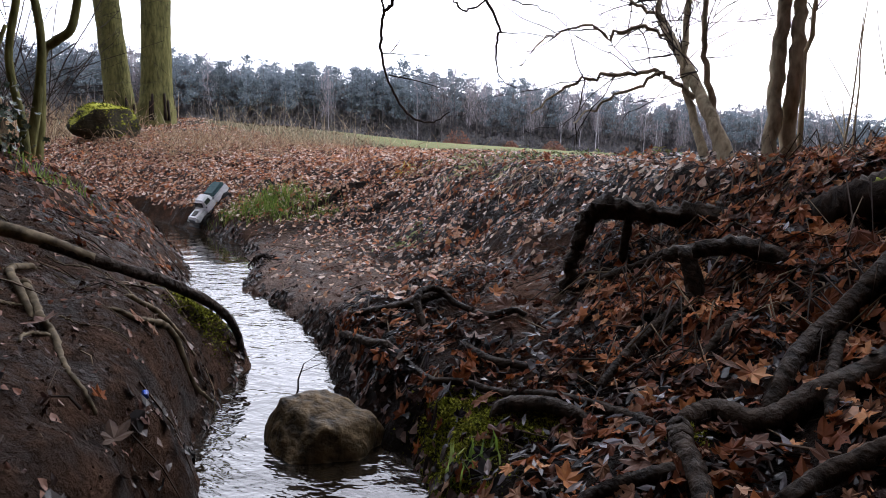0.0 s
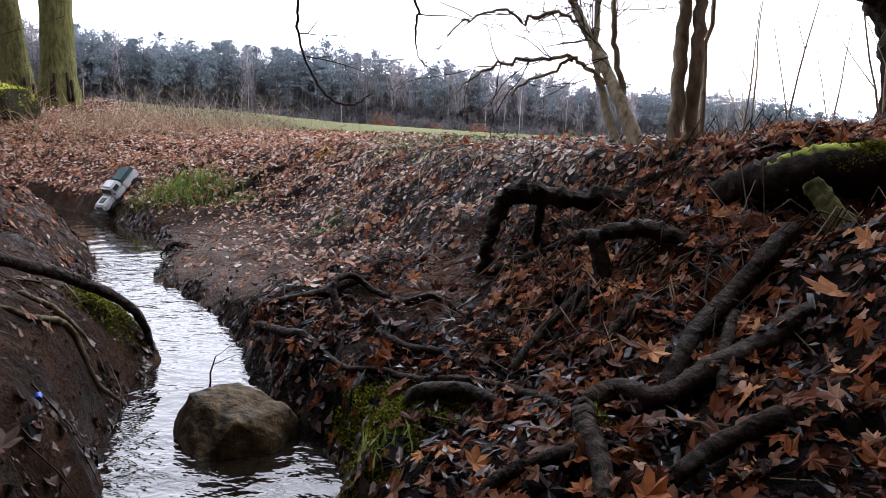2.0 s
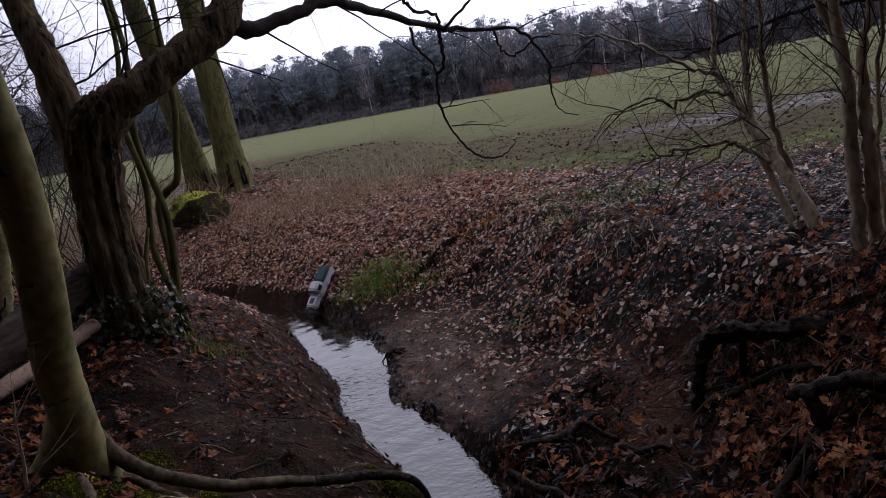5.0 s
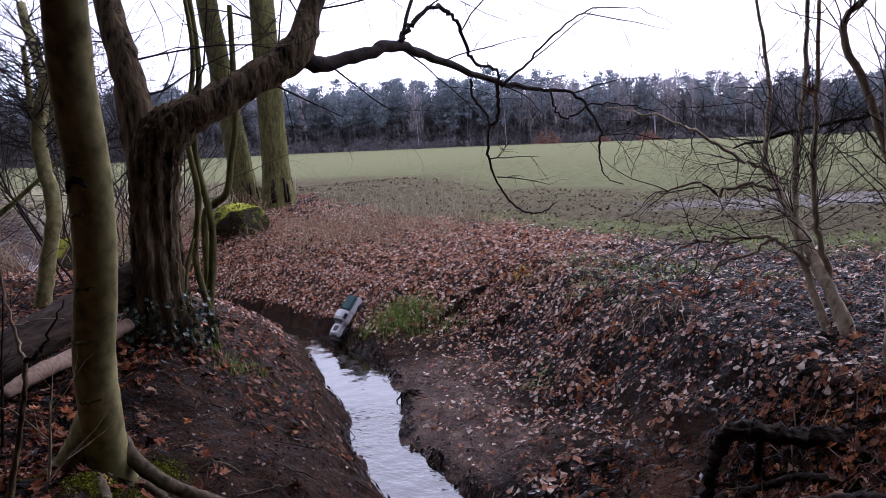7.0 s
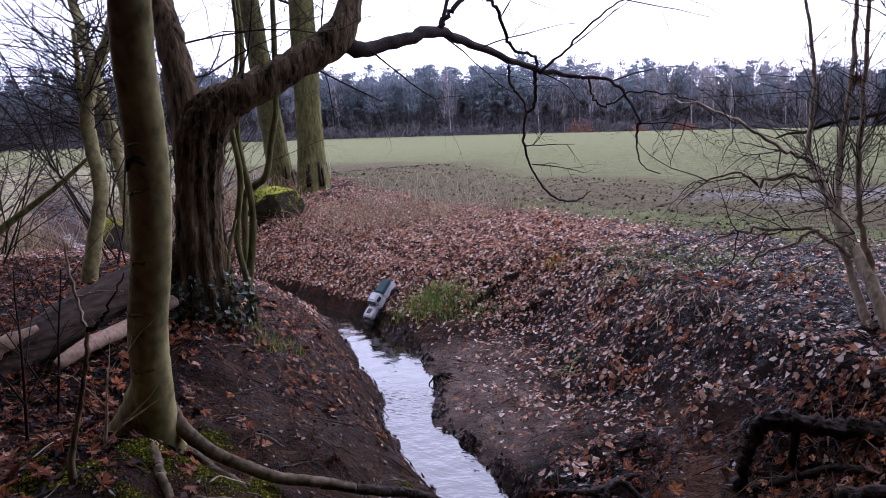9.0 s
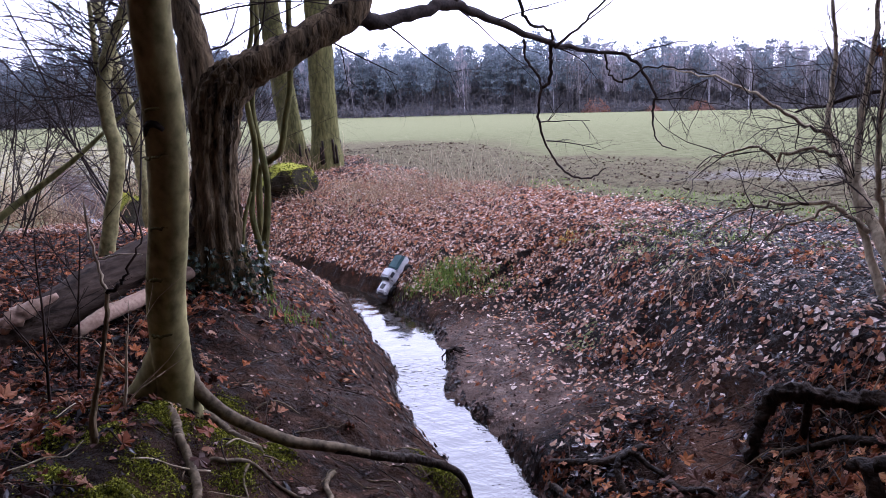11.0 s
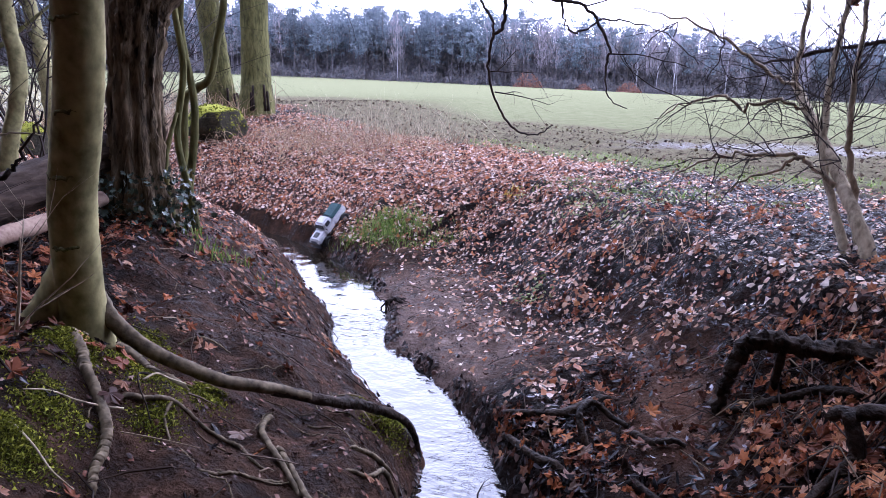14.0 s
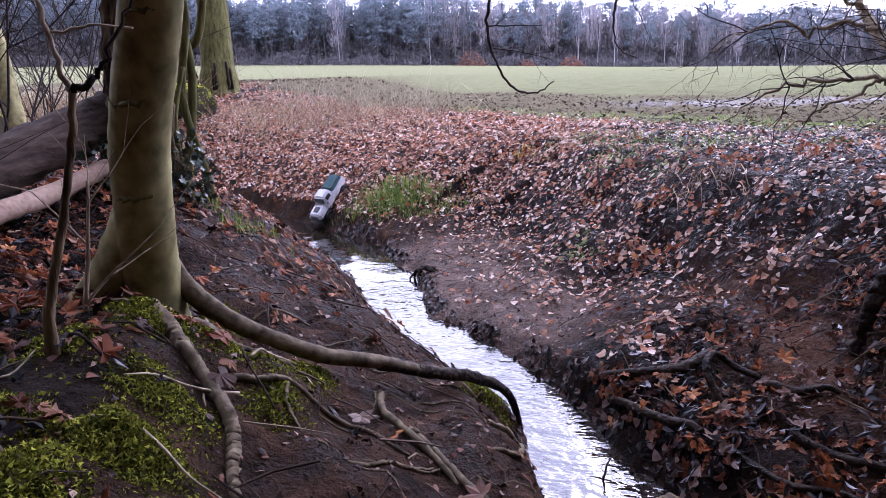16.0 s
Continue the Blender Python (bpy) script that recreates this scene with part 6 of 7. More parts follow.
def build_truck():
    white = surface("white_plastic_mud_splashed", (0.5, 0.5, 0.52), (0.72, 0.73, 0.76), 14, 0.35, 0.02, 60, spec=0.4)
    black, rubber, glass = plain("black_plastic", (0.02, 0.02, 0.022), 0.5), plain("tyre_rubber", (0.016, 0.015, 0.015), 0.8), plain("dark_window", (0.03, 0.035, 0.045), 0.08, 0, 0.6)
    tarp, steel = surface("green_tarp", (0.03, 0.07, 0.075), (0.06, 0.12, 0.125), 20, 0.7, 0.2, 90, spec=0.2), plain("grey_metal_plastic", (0.25, 0.25, 0.26), 0.35, 0.6)
    lamp = plain("clear_lamp", (0.6, 0.6, 0.58), 0.15)
    t = thing("toy_truck", (0, 0, 0), "white toy pickup truck with green cargo cover on muddy bank", "toy truck")
    part("chassis", box_bm((0.36, 0.07, 0.03), (0, 0, 0.062), 0.004), black, t)
    hood = part("hood", box_bm((0.11, 0.125, 0.05), (0.13, 0, 0.105), 0.01, (0.95, 0.9, -0.003)), white, t)
    part("hood_scoop", box_bm((0.05, 0.05, 0.008), (0.128, 0, 0.131), 0.003), black, hood)
    part("grille", box_bm((0.006, 0.08, 0.03), (0.186, 0, 0.102), 0.002), black, hood)
    for y in (-0.048, 0.048):
        part("headlight", cyl_bm(0.011, 0.006, (0, 0, 0), "z", 16), lamp, hood).matrix_world = pose(0.188, y, 0.106, 0, 90, 0)
    cab = part("cab", box_bm((0.12, 0.132, 0.045), (0.02, 0, 0.105), 0.008), white, t)
    part("roof", box_bm((0.115, 0.126, 0.055), (0.015, 0, 0.153), 0.012, (0.74, 0.84, -0.006)), white, cab)
    part("windscreen", box_bm((0.004, 0.098, 0.036), (0, 0, 0), 0.001), glass, cab).matrix_world = pose(0.0635, 0, 0.153, 0, -22, 0)
    part("rear_window", box_bm((0.004, 0.09, 0.03), (0, 0, 0), 0.001), glass, cab).matrix_world = pose(-0.038, 0, 0.155, 0, 10, 0)
    for y, a in ((-0.0595, -10), (0.0595, 10)):
        part("side_window", box_bm((0.05, 0.003, 0.03), (0, 0, 0), 0.001), glass, cab).matrix_world = pose(0.016, y, 0.153, a, 0, 0)
        part("door", box_bm((0.068, 0.004, 0.04), (0.018, y * 1.13, 0.105), 0.0015), white, cab)
        part("mirror", box_bm((0.006, 0.014, 0.016), (0.062, y * 1.28, 0.135), 0.003), black, cab)
        part("running_board", box_bm((0.11, 0.018, 0.006), (0.02, y * 1.1, 0.072), 0.002), black, t)
    bed = part("cargo_bed", box_bm((0.15, 0.132, 0.055), (-0.115, 0, 0.105), 0.006), white, t)
    part("cargo_cover", box_bm((0.148, 0.128, 0.03), (-0.116, 0, 0.144), 0.01, (0.94, 0.88, 0)), tarp, bed, "dark green cargo cover")
    part("tailgate", box_bm((0.004, 0.12, 0.045), (-0.192, 0, 0.106), 0.0015), white, bed)
    part("front_bumper", box_bm((0.016, 0.13, 0.018), (0.2, 0, 0.066), 0.004), black, t)
    part("rear_bumper", box_bm((0.012, 0.11, 0.014), (-0.2, 0, 0.07), 0.003), black, t)
    for x in (0.118, -0.118):
        for y in (-0.066, 0.066):
            w = part("wheel", cyl_bm(0.022, 0.03, (0, 0, 0), "y", 16, 0.002), steel, t)
            w.location = (x, y, 0.047)
            tyre = bmesh.new()
            n = 26
            ring = []
            for k in range(n):
                a = 2 * math.pi * k / n
                lug = 0.003 if k % 2 else 0.0
                row = [tyre.verts.new(((r + (lug if 0 < i < 5 else 0)) * math.cos(a), yy, (r + (lug if 0 < i < 5 else 0)) * math.sin(a))) for i, (r, yy) in enumerate(((0.023, -0.018), (0.041, -0.02), (0.045, -0.013), (0.045, 0.013), (0.041, 0.02), (0.023, 0.018)))]
                ring.append(row)
            for k in range(n):
                for i in range(5):
                    tyre.faces.new((ring[k][i], ring[k][i + 1], ring[(k + 1) % n][i + 1], ring[(k + 1) % n][i]))
            bmesh.ops.recalc_face_normals(tyre, faces=tyre.faces[:])
            part("tyre", tyre, rubber, w)
        part("axle", cyl_bm(0.006, 0.12, (x, 0, 0.047), "y", 10), black, t)
    front, rear = np.array([-2.17, 3.41]), np.array([-2.03, 3.7])
    zf, zr = float(ground_z(*front)), float(ground_z(*rear))
    mid = (front + rear) / 2
    yaw = math.degrees(math.atan2(front[1] - rear[1], front[0] - rear[0]))
    pitch = math.degrees(math.atan2(zr - zf, float(np.hypot(*(front - rear)))))
    t.matrix_world = Matrix.Translation((mid[0], mid[1], (zf + zr) / 2 + 0.0)) @ pose(0, 0, 0, 0, 0, yaw) @ pose(0, 0, 0, 0, pitch, 0) @ Matrix.Scale(1.14, 4)
    return t


build_truck()


PLANT = scatter_mat("low_winter_plants", [(0.16, 0.2, 0.07), (0.25, 0.28, 0.11), (0.11, 0.15, 0.045), (0.36, 0.36, 0.16)], 0.6, 0.25, 40)


# ---- grass, stalks, moss, scattered small things ----
def blades(name, places, heights, widths, lean, material, rng, label, category="grass", kind="stuff", base=None):
    """Bent blades of grass, two faces each, in one mesh."""
    n = len(places)
    a = rng.uniform(0, 6.28, n)
    out = np.stack([np.cos(a), np.sin(a), 0 * a], -1) * (lean * rng.uniform(0.2, 1.2, n) * heights)[:, None]
    side = np.stack([-np.sin(a), np.cos(a), 0 * a], -1) * widths[:, None]
    z = ground_z(places[:, 0], places[:, 1]) if base is None else base
    b = np.stack([places[:, 0], places[:, 1], z - 0.01], -1)
    up = np.stack([0 * a, 0 * a, heights], -1)
    m = b + up * 0.6 + out * 0.35
    tip = b + up + out
    v = np.stack([b - side, b + side, m + side * 0.8, m - side * 0.8, tip], 1).reshape(-1, 3)
    k = np.arange(n)[:, None] * 5
    f = np.concatenate([k + np.array([[0, 1, 2]]), k + np.array([[0, 2, 3]]), k + np.array([[3, 2, 4]])], 0)
    return tagged(mesh_object(name, v, f, material, smooth=False), label, category, kind=kind)


def build_small_growth():
    rng = np.random.default_rng(15)
    for x, y, r, n, h, lab in ((-1.62, 3.42, 0.12, 300, 0.1, "tuft of green grass on the muddy bank"), (-1.4, 3.36, 0.17, 560, 0.12, "bright green grass tuft on the bank"), (-1.15, 3.3, 0.17, 300, 0.085, "green grass tuft among wet leaves"), (-1.78, 3.24, 0.08, 180, 0.08, "green grass tuft beside the water"), (-1.5, 3.2, 0.1, 200, 0.09, "green grass tuft beside the water"), (0.64, -0.66, 0.035, 50, 0.075, "grass tuft hanging from the mossy ledge"),
                               (0.45, 3.3, 0.12, 120, 0.07, "small green plants among the leaves"), (0.9, 3.0, 0.12, 100, 0.07, "small green plants among the leaves"), (-0.1, 3.75, 0.12, 110, 0.06, "small green plants among the leaves"), (-1.72, 1.05, 0.12, 140, 0.08, "green plants at the foot of the old tree"), (0.75, 3.6, 0.16, 140, 0.06, "small green plants among the leaves")):
        p = np.stack([rng.normal(x, r, n), rng.normal(y, r * 0.7, n)], -1)
        ob = blades("grass_tuft", p, h * rng.uniform(0.4, 1.1, n), rng.uniform(0.002, 0.0045, n), 0.8, GRASS, rng, lab, "grass")
    # broad-leaved plants, orange leaf heaps and dead roots hanging from the hollow in the slope
    leaf = [(-0.4, 3.76), (0.05, 3.82), (0.36, 3.59), (0.1, 2.95), (0.53, 2.52), (0.98, 3.04), (1.14, 2.84), (1.43, 2.42), (0.2, 3.3), (0.75, 2.75), (0.62, 3.1), (-0.03, 1.94), (0.3, 2.9)]
    for x, y in leaf:
        n = int(rng.integers(40, 90))
        p = np.stack([rng.normal(x, 0.09, n), rng.normal(y, 0.08, n)], -1)
        scatter("small_plant", willow_shape(), p, rng.uniform(0.014, 0.03, n), PLANT, rng, 0.7, 0.05, "low grey-green winter plant among the leaves")["category"] = "plant"
    for x, y, n in ((0.34, 2.71, 26), (0.7, 2.51, 22), (0.07, 2.63, 24), (0.41, 2.12, 22), (0.65, 1.73, 20), (0.21, 1.7, 18), (0.41, 1.63, 18), (-0.44, 3.83, 26), (0.95, 2.35, 24), (1.3, 2.2, 30)):
        p = np.stack([rng.normal(x, 0.07, n), rng.normal(y, 0.06, n)], -1)
        scatter("orange_leaf_heap", maple_shape(), p, rng.uniform(0.02, 0.036, n), LEAF_ORANGE, rng, 0.7, 0.05, "small heap of orange maple leaves on the slope")
    lines = []
    px, py = rng.uniform(0.5, 0.9, 46), rng.uniform(1.95, 2.3, 46)
    for x, y, z in zip(px, py, ground_z(px, py)):
        lines += twig_lines(rng, (x, y, z + rng.uniform(0.03, 0.1)), (rng.normal(0, 0.6) - 0.3, rng.normal(0, 0.5) - 0.5, rng.normal(0, 0.4)), rng.uniform(0.1, 0.25), 0.003, 1, 0.9, 0.8, 5, 0.4, (0, 2))
    tagged(tubes_object("hanging_rootlets", lines, STRAW, sides=3), "pale dead rootlets hanging over the leaf slope", "roots", kind="stuff")
    p = np.stack([rng.normal(-0.45, 0.05, 40), rng.normal(3.81, 0.04, 40)], -1)
    scatter("yellow_leaf_clump", willow_shape(), p, rng.uniform(0.015, 0.03, 40), scatter_mat("yellow_leaves", [(0.55, 0.38, 0.05), (0.42, 0.27, 0.04), (0.6, 0.45, 0.1)], 0.5, 0.15, 40, 0.3), rng, 0.8, 0.05, "small clump of yellow leaves on the slope")["category"] = "leaves"
    # clods and stubble on the tilled edge of the field
    n = 16000
    x, y = rng.uniform(-7, 8, n), 3.0 + 12 * rng.uniform(0, 1, n)
    e = y - field_edge(x)
    keep = (e > 0.0) & (e < 6.5) & (rng.uniform(0, 1, n) < 0.25 + 0.75 * smooth01(waves(x, y, 0.7, 27) + 0.5 * np.sin(5.2 * e), -0.1, 0.5))
    p = np.stack([x, y], -1)[keep]
    scatter("field_clods", scrap_shape(), p, rng.uniform(0.012, 0.04, len(p)), scatter_mat("field_clods", [(0.06, 0.04, 0.026), (0.1, 0.07, 0.045), (0.035, 0.024, 0.017), (0.17, 0.13, 0.085)], 0.8, 0.1, 40), rng, 0.5, 0.02, "brown clods and stubble on the tilled field")["category"] = "soil"
    # winter crop at the near edge of the field
    n = 60000
    x, y = rng.uniform(-9, 9, n), 2.5 + 22 * rng.uniform(0, 1, n) ** 1.6
    e = y - field_edge(x) + 0.4 * waves(x, y, 1.4, 21)
    keep = (e > 0.1) & (e < 1.8) & (x > -1.8) & (rng.uniform(0, 1, n) < 0.2 + 0.8 * smooth01(waves(x, y, 1.6, 26) + 0.6 * smooth01(x, -0.5, 0.8) * smooth01(-e, -2.2, -1.0), -0.2, 0.5))
    p = np.stack([x, y], -1)[keep]
    h = rng.uniform(0.015, 0.045, len(p))
    blades("field_grass", p, h, rng.uniform(0.003, 0.007, len(p)) * (1 + p[:, 1] / 10), 0.9, GRASS, rng, "short green winter crop on the field")
    # dead weed stalks behind the north bank
    lines = []
    px, py = rng.normal(-3.3, 0.95, 1500), rng.normal(6.2, 0.7, 1500)
    for x, y, z in zip(px, py, ground_z(px, py)):
        lines += twig_lines(rng, (x, y, z), (rng.normal(0, 0.6), rng.normal(0, 0.6), 0.9), rng.uniform(0.1, 0.3), 0.0045, 1, 0.5, 0.6, 4, 0.3, (0, 2))
    weeds = []
    px, py = rng.normal(-3.0, 0.8, 90), rng.normal(7.0, 0.5, 90)
    for x, y, z in zip(px, py, ground_z(px, py)):
        weeds += twig_lines(rng, (x, y, z), (rng.normal(0, 0.25), rng.normal(0, 0.25), 1), rng.uniform(0.25, 0.6), 0.005, 1, 0.1, 0.7, 5, 0.25, (2, 4))
    tagged(tubes_object("dead_weeds", weeds, GREY_BARK, sides=3), "tall dead brown weed stems at the field's edge", "weeds", kind="stuff")
    tagged(tubes_object("dead_stalks", lines, STRAW, sides=3), "tangle of dead brown weed stalks", "weeds", kind="stuff")
    lines = []
    px, py = rng.uniform(-10, -5.5, 2300), rng.uniform(3.5, 9, 2300)
    for x, y, z, d in zip(px, py, ground_z(px, py), brook_distance(px, py)[0]):
        if d > 0.35:
            lines += twig_lines(rng, (x, y, z), (rng.normal(0, 0.4), rng.normal(0, 0.4), 1), rng.uniform(0.2, 0.65), 0.006, 0, 0.5, 0.6, 4, 0.3)
    tagged(tubes_object("dry_bank_grass", lines, STRAW, sides=3), "dry tan grass along the meadow brook", "grass", kind="stuff")
    # straws, twigs and crumbs on the banks
    lines = []
    for n, x0, x1, y0, y1, short, long, arch in ((1700, -2.6, 2.4, -1.4, 5.5, 0.04, 0.2, 0.0), (300, 0.9, 1.9, -0.4, 0.6, 0.08, 0.3, 0.1)):
        px, py = rng.uniform(x0, x1, n), rng.uniform(y0, y1, n)
        a, ln, up = rng.uniform(0, 6.28, n), rng.uniform(short, long, n), rng.uniform(0, 1, n) * arch
        qx, qy = px + ln * np.cos(a), py + ln * np.sin(a)
        mx, my = (px + qx) / 2 + rng.normal(0, 0.01, n), (py + qy) / 2 + rng.normal(0, 0.01, n)
        d, zp, zm, zq = brook_distance(px, py)[0], ground_z(px, py), ground_z(mx, my), ground_z(qx, qy)
        for k in np.nonzero(d > 0.03)[0]:
            lines.append((np.array([(px[k], py[k], zp[k] + 0.01), (mx[k], my[k], max(zm[k], (zp[k] + zq[k]) / 2) + up[k] + 0.016), (qx[k], qy[k], zq[k] + 0.012)]), np.array([0.0022, 0.002, 0.0012]) * rng.uniform(0.6, 1.8)))
    tagged(tubes_object("twig_litter", lines, scatter_mat("twig_litter", [(0.05, 0.035, 0.026), (0.08, 0.055, 0.038), (0.03, 0.022, 0.018), (0.15, 0.11, 0.07)], 0.7, 0.1), sides=3), "thin dead twigs lying on the ground", "twigs", kind="stuff")
    n = 60000
    p = np.stack([rng.uniform(-2.6, 2.2, n), rng.uniform(-1.6, 4.6, n)], -1)
    d, side, qx, qy = brook_distance(p[:, 0], p[:, 1])
    o, b, k = litter_weights(p[:, 0], p[:, 1])
    p = p[(d > 0.0) & (d < 1.5) & (rng.uniform(0, 1, n) > 0.9 * np.clip(o + b + k, 0, 1))]
    z = ground_z(p[:, 0], p[:, 1])
    sz = (0.002 + 0.005 * rng.uniform(0, 1, len(p)) ** 4) * np.where((brook_distance(p[:, 0], p[:, 1])[1] > 0), 0.65, 1.0)
    c = np.stack([p[:, 0], p[:, 1], z + sz * 0.2], -1)
    tet = np.array([[1, 0, -0.4], [-0.5, 0.87, -0.4], [-0.5, -0.87, -0.4], [0.1, 0.1, 0.8]])
    v = c[:, None] + (tet[None] + rng.normal(0, 0.3, (len(p), 4, 3))) * sz[:, None, None]
    f = (np.array([[0, 1, 3], [1, 2, 3], [2, 0, 3], [0, 2, 1]])[None] + (np.arange(len(p)) * 4)[:, None, None]).reshape(-1, 3)
    tagged(mesh_object("soil_crumbs", v.reshape(-1, 3), f, scatter_mat("soil_crumbs", [(0.05, 0.029, 0.019), (0.026, 0.015, 0.01), (0.1, 0.064, 0.044), (0.035, 0.02, 0.013), (0.16, 0.112, 0.082)], 0.7, 0.1), smooth=False), "crumbs of soil and leaf scraps on the bare banks", "soil", kind="stuff")
    n = 9000
    p = np.stack([rng.uniform(-2.4, 1.4, n), rng.uniform(-1.6, 4.4, n)], -1)
    d, side, qx, qy = brook_distance(p[:, 0], p[:, 1])
    p = p[(d > 0.02) & (d < 1.4)]
    scatter("leaf_scraps", scrap_shape(), p, rng.uniform(0.005, 0.015, len(p)), LEAF_SCRAP, rng, 0.5, 0.006, "torn scraps of brown leaves on the soil")

    # wet leaves washed up along the water's edge
    n = 90000
    p = np.stack([rng.uniform(-2.2, 1.1, n), rng.uniform(-1.6, 3.2, n)], -1)
    d, side, qx, qy = brook_distance(p[:, 0], p[:, 1])
    p = p[(d > -0.02) & (d < 0.03 + 0.05 * rng.uniform(0, 1, n)) & (rng.uniform(0, 1, n) < np.where(side > 0, 0.6, 0.35) * smooth01(waves(p[:, 0], p[:, 1], 0.4, 47), -0.5, 0.3))]
    scatter("washed_up_leaves", scrap_shape(), p, rng.uniform(0.01, 0.028, len(p)), LEAF_SHORE, rng, 0.5, 0.016, "black wet leaves washed up along the brook")


build_small_growth()


def build_moss():
    spots = (((0.66, -0.47), (0.07, 0.07), 9000, 0.03), ((0.56, -0.38), (0.06, 0.06), 5000, 0.025), ((0.6, -0.6), (0.06, 0.07), 6000, 0.025), ((0.78, -0.52), (0.06, 0.04), 2200, 0.015), ((1.075, -0.68), (0.025, 0.025), 1500, 0.06), ((0.62, -0.72), (0.04, 0.05), 1600, 0.015),
             ((-0.82, -1.13), (0.045, 0.04), 5000, 0.045), ((-0.88, -1.3), (0.05, 0.045), 4500, 0.04), ((-0.74, -1.38), (0.03, 0.025), 1500, 0.025), ((-1.0, -0.74), (0.04, 0.035), 2600, 0.03), ((-1.3, -0.9), (0.04, 0.03), 1000, 0.02), ((-1.08, -0.95), (0.035, 0.035), 1500, 0.03), ((-0.86, -0.97), (0.05, 0.04), 2200, 0.02), ((-0.84, -0.43), (0.04, 0.03), 1600, 0.015), ((-0.9, -0.6), (0.04, 0.03), 1500, 0.015), ((-0.74, -0.76), (0.03, 0.05), 1500, 0.015), ((-1.0, -1.17), (0.05, 0.03), 1600, 0.02), ((-1.04, -0.7), (0.045, 0.04), 3000, 0.035), ((-0.78, -0.51), (0.04, 0.04), 2000, 0.02), ((-1.1, -0.34), (0.05, 0.04), 1800, 0.012), ((-1.2, -1.05), (0.04, 0.04), 1000, 0.02), ((-0.85, -0.62), (0.05, 0.05), 1400, 0.01),
             ((-0.38, 0.12), (0.045, 0.07), 2600, 0.02), ((-0.45, 0.2), (0.04, 0.04), 1400, 0.02), ((-1.4, -0.75), (0.1, 0.08), 1600, 0.015))
    for k, (c, s, n, h) in enumerate(spots):
        moss_tufts("moss_cushion", c, s, n, 400 + k, None, h, "yellow-green moss cushion on the bank", size=0.0065)
    # the moss coat of the thick root
    def root_top(x, y):
        return np.interp(x, [1.7, 1.8, 1.92, 2.01, 2.25], [0.77, 0.825, 0.838, 0.836, 0.88]) - 0.5 * (y + np.interp(x, [1.7, 1.8, 1.92, 2.25], [-0.05, 0.01, 0.05, 0.06])) ** 2 / 0.066

    moss_tufts("moss_cushion", (1.98, -0.06), (0.08, 0.022), 5000, 460, None, 0.012, "bright green moss coat on the thick root", surf=root_top, size=0.007)
    # ivy at the foot of the old tree
    rng = np.random.default_rng(61)
    n = 420
    a = rng.uniform(-2.6, 0.6, n)
    r = 0.24 + rng.normal(0, 0.05, n)
    z = 0.72 + rng.uniform(0, 0.4, n) ** 1.2
    c = np.stack([-2.1 + r * np.cos(a), 0.98 + r * np.sin(a), z], -1)
    leaf, f = maple_shape()
    sz = rng.uniform(0.015, 0.03, n)
    v = leaf[None] * sz[:, None, None]
    R = rng.normal(0, 1, (n, 3, 3))
    q = np.linalg.qr(R)[0]
    v = np.einsum("nij,nkj->nki", q, v) + c[:, None]
    faces = (f[None] + (np.arange(n) * len(leaf))[:, None, None]).reshape(-1, 3)
    tagged(mesh_object("ivy", v.reshape(-1, 3), faces, scatter_mat("ivy_leaves", [(0.02, 0.035, 0.018), (0.04, 0.06, 0.035), (0.07, 0.1, 0.075), (0.015, 0.025, 0.014)], 0.35, 0.3), smooth=False), "dark green ivy climbing the old trunk's foot", "ivy", kind="stuff")


build_moss()


def single_leaf(place, size, colour, rot, label):
    """One large fallen maple leaf with a stalk."""
    v, f = maple_shape()
    v = v * size * np.array([1, 1, 1.4])
    me = bpy.data.meshes.new("maple_leaf")
    me.from_pydata(v.tolist(), [], f.tolist())
    me.materials.append(colour)
    ob = new("maple_leaf", me)
    ob.matrix_world = pose(*place, *rot)
    return tagged(ob, label, "leaf", "large maple leaves on the root bank")


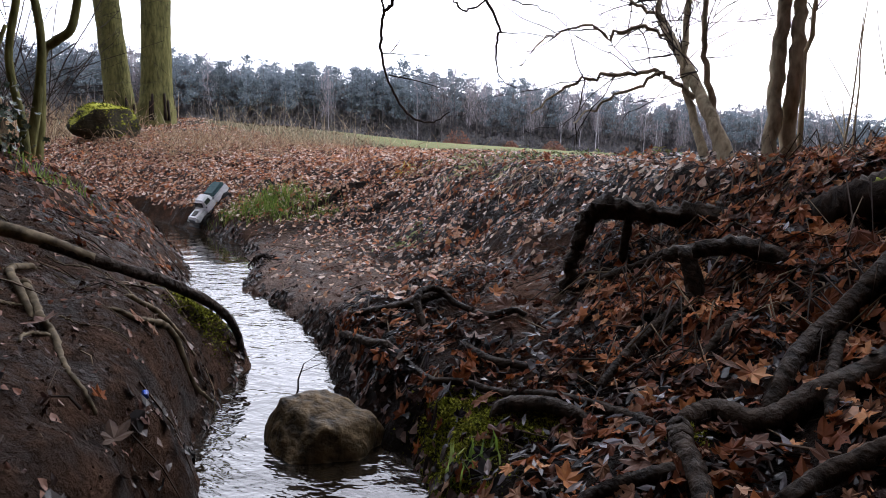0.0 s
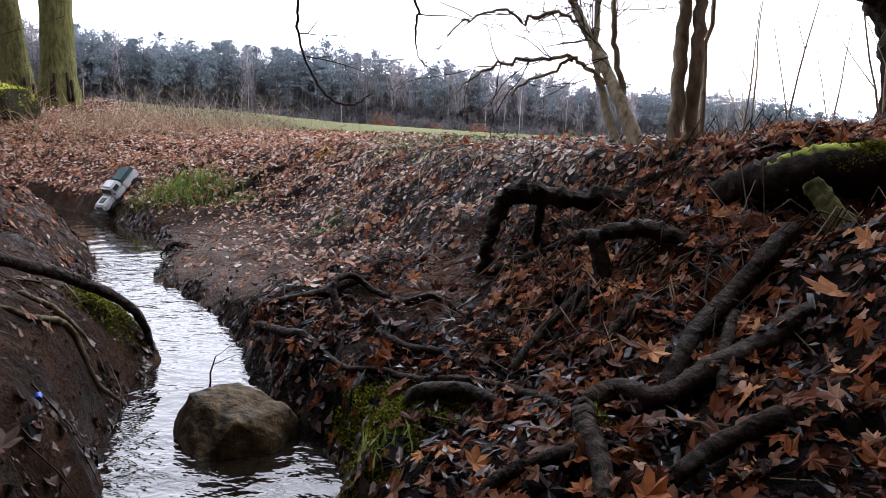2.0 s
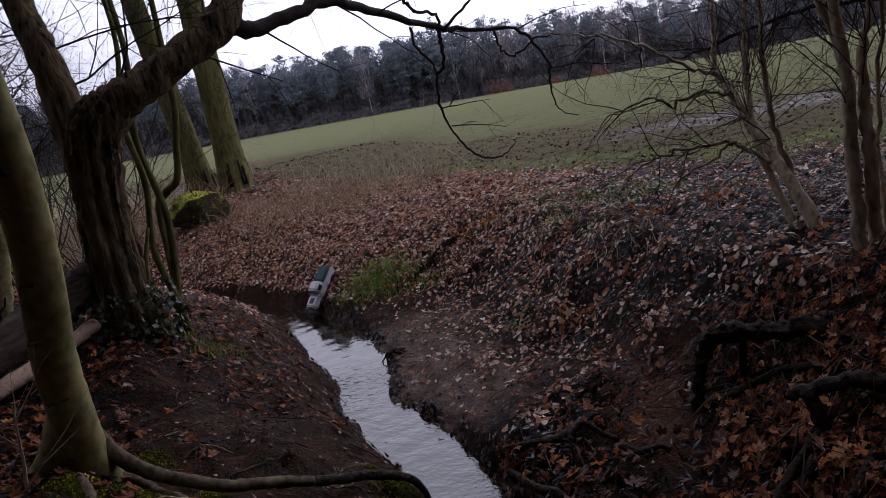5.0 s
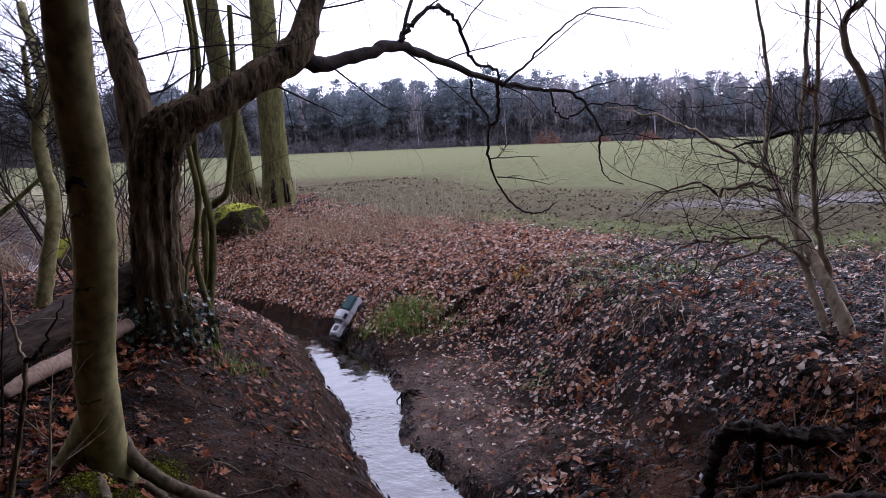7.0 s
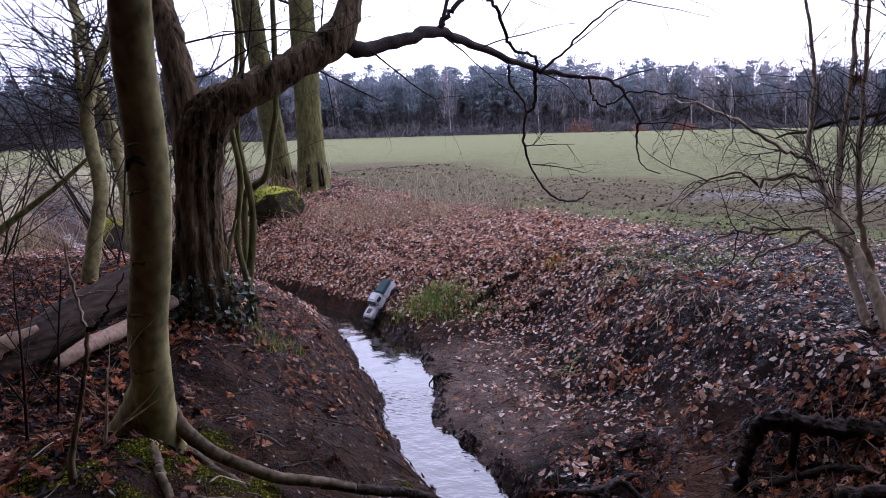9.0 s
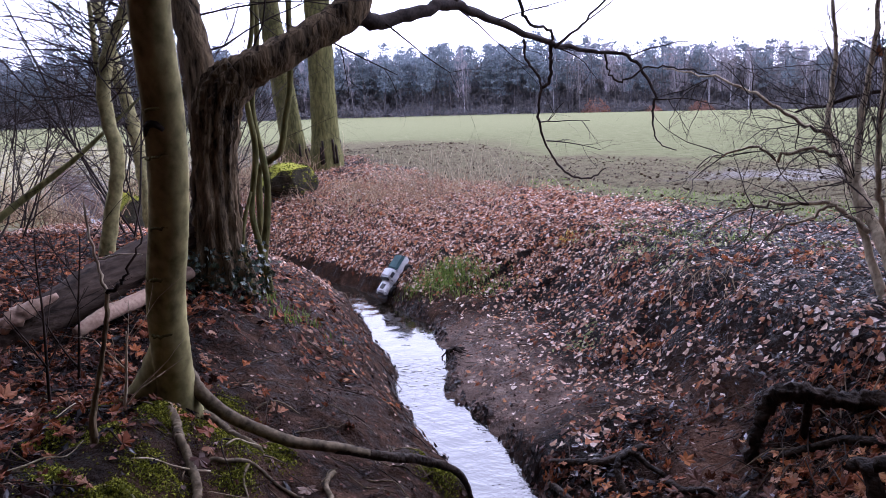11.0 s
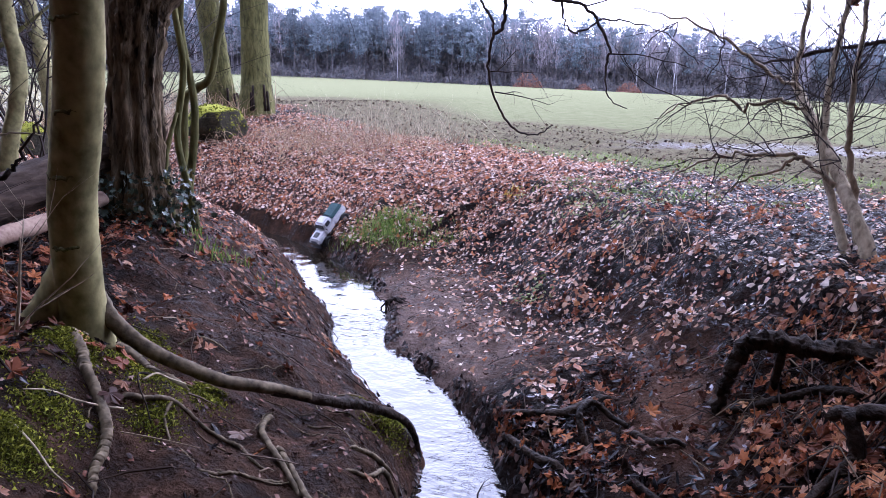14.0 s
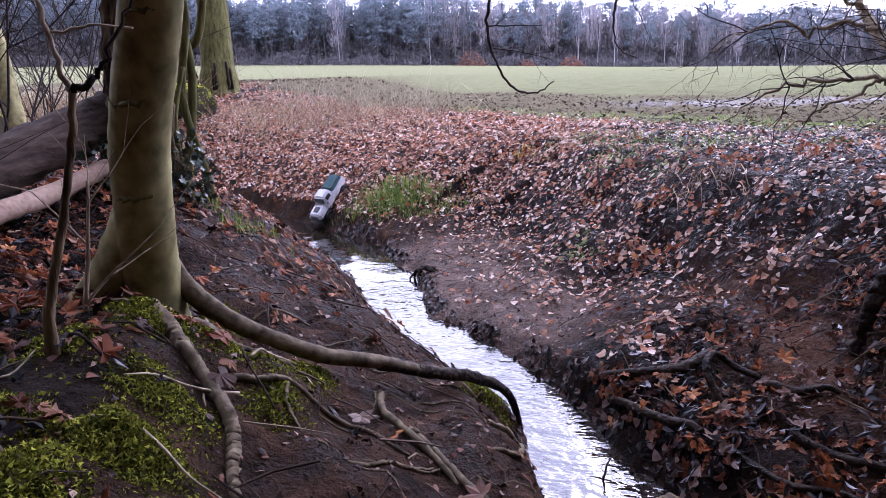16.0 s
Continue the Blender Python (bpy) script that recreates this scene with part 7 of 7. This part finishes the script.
def build_leaves():
    rng = np.random.default_rng(33)
    mats = [surface("orange_maple_leaf", (0.16, 0.05, 0.014), (0.36, 0.135, 0.036), 12, 0.5, 0.3, 60, spec=0.15, vary=0.5), surface("brown_maple_leaf", (0.06, 0.026, 0.016), (0.15, 0.07, 0.044), 12, 0.5, 0.3, 60, spec=0.15, vary=0.5), surface("pale_maple_leaf", (0.07, 0.042, 0.028), (0.15, 0.095, 0.066), 12, 0.45, 0.3, 60, spec=0.15, vary=0.4)]
    names = ["large orange fallen maple leaf among the roots", "large brown fallen maple leaf on the bank", "pale curled fallen leaf on the bank"]
    spots = [(1.5, -0.5), (1.63, -0.52), (1.22, -0.42), (1.1, -0.5), (1.37, -0.75), (1.24, -0.78), (1.0, -0.72), (0.85, -0.78)]
    spots += [(rng.uniform(0.9, 1.9), rng.uniform(-0.9, 0.4)) for _ in range(38)] + [(rng.uniform(0.3, 0.7), rng.uniform(-0.1, 0.5)) for _ in range(16)] + [(-0.62, -0.55), (-0.3, -0.72), (-0.5, -0.62), (-1.5, 0.6), (-1.6, 1.2), (-1.35, 0.9), (-1.75, 1.5), (-1.55, 1.62)]
    for k, (x, y) in enumerate(spots):
        d, side, qx, qy = brook_distance(np.array(x), np.array(y))
        if d < 0.05:
            continue
        i = 0 if k < 2 else int(rng.choice([0, 0, 1, 1, 1, 2]))
        size = rng.uniform(0.035, 0.056) if k > 1 else 0.075
        single_leaf((x, y, float(ground_z(x, y)) + 0.025), size, mats[i], (rng.normal(0, 22), rng.normal(0, 22), rng.uniform(0, 360)), names[i])
    single_leaf((1.52, 1.8, 1.95), 0.05, mats[0], (80, 10, 20), "dry orange leaf caught in the shrub's twigs")["group"] = ""
    single_leaf((-0.006, -0.911, float(ground_z(-0.006, -0.911)) + 0.02), 0.05, mats[2], (12, -8, 40), "pale withered leaf at the edge of the bare bank")
    single_leaf((-0.0, -0.85, float(ground_z(0.0, -0.85)) + 0.025), 0.042, mats[2], (25, 10, 150), "pale withered leaf at the edge of the bare bank")
    # a blue bottle cap on the bare bank
    t = thing("blue_cap", (-0.09, -0.682, float(ground_z(-0.09, -0.682))), "small blue plastic cap lying on the soil", "bottle cap")
    cap = part("cap", cyl_bm(0.008, 0.022, (0, 0, 0.008), "y", 14, 0.0015), plain("blue_plastic", (0.01, 0.06, 0.4), 0.35), t)
    cap.rotation_euler = (0.2, 0.3, 0.6)


build_leaves()
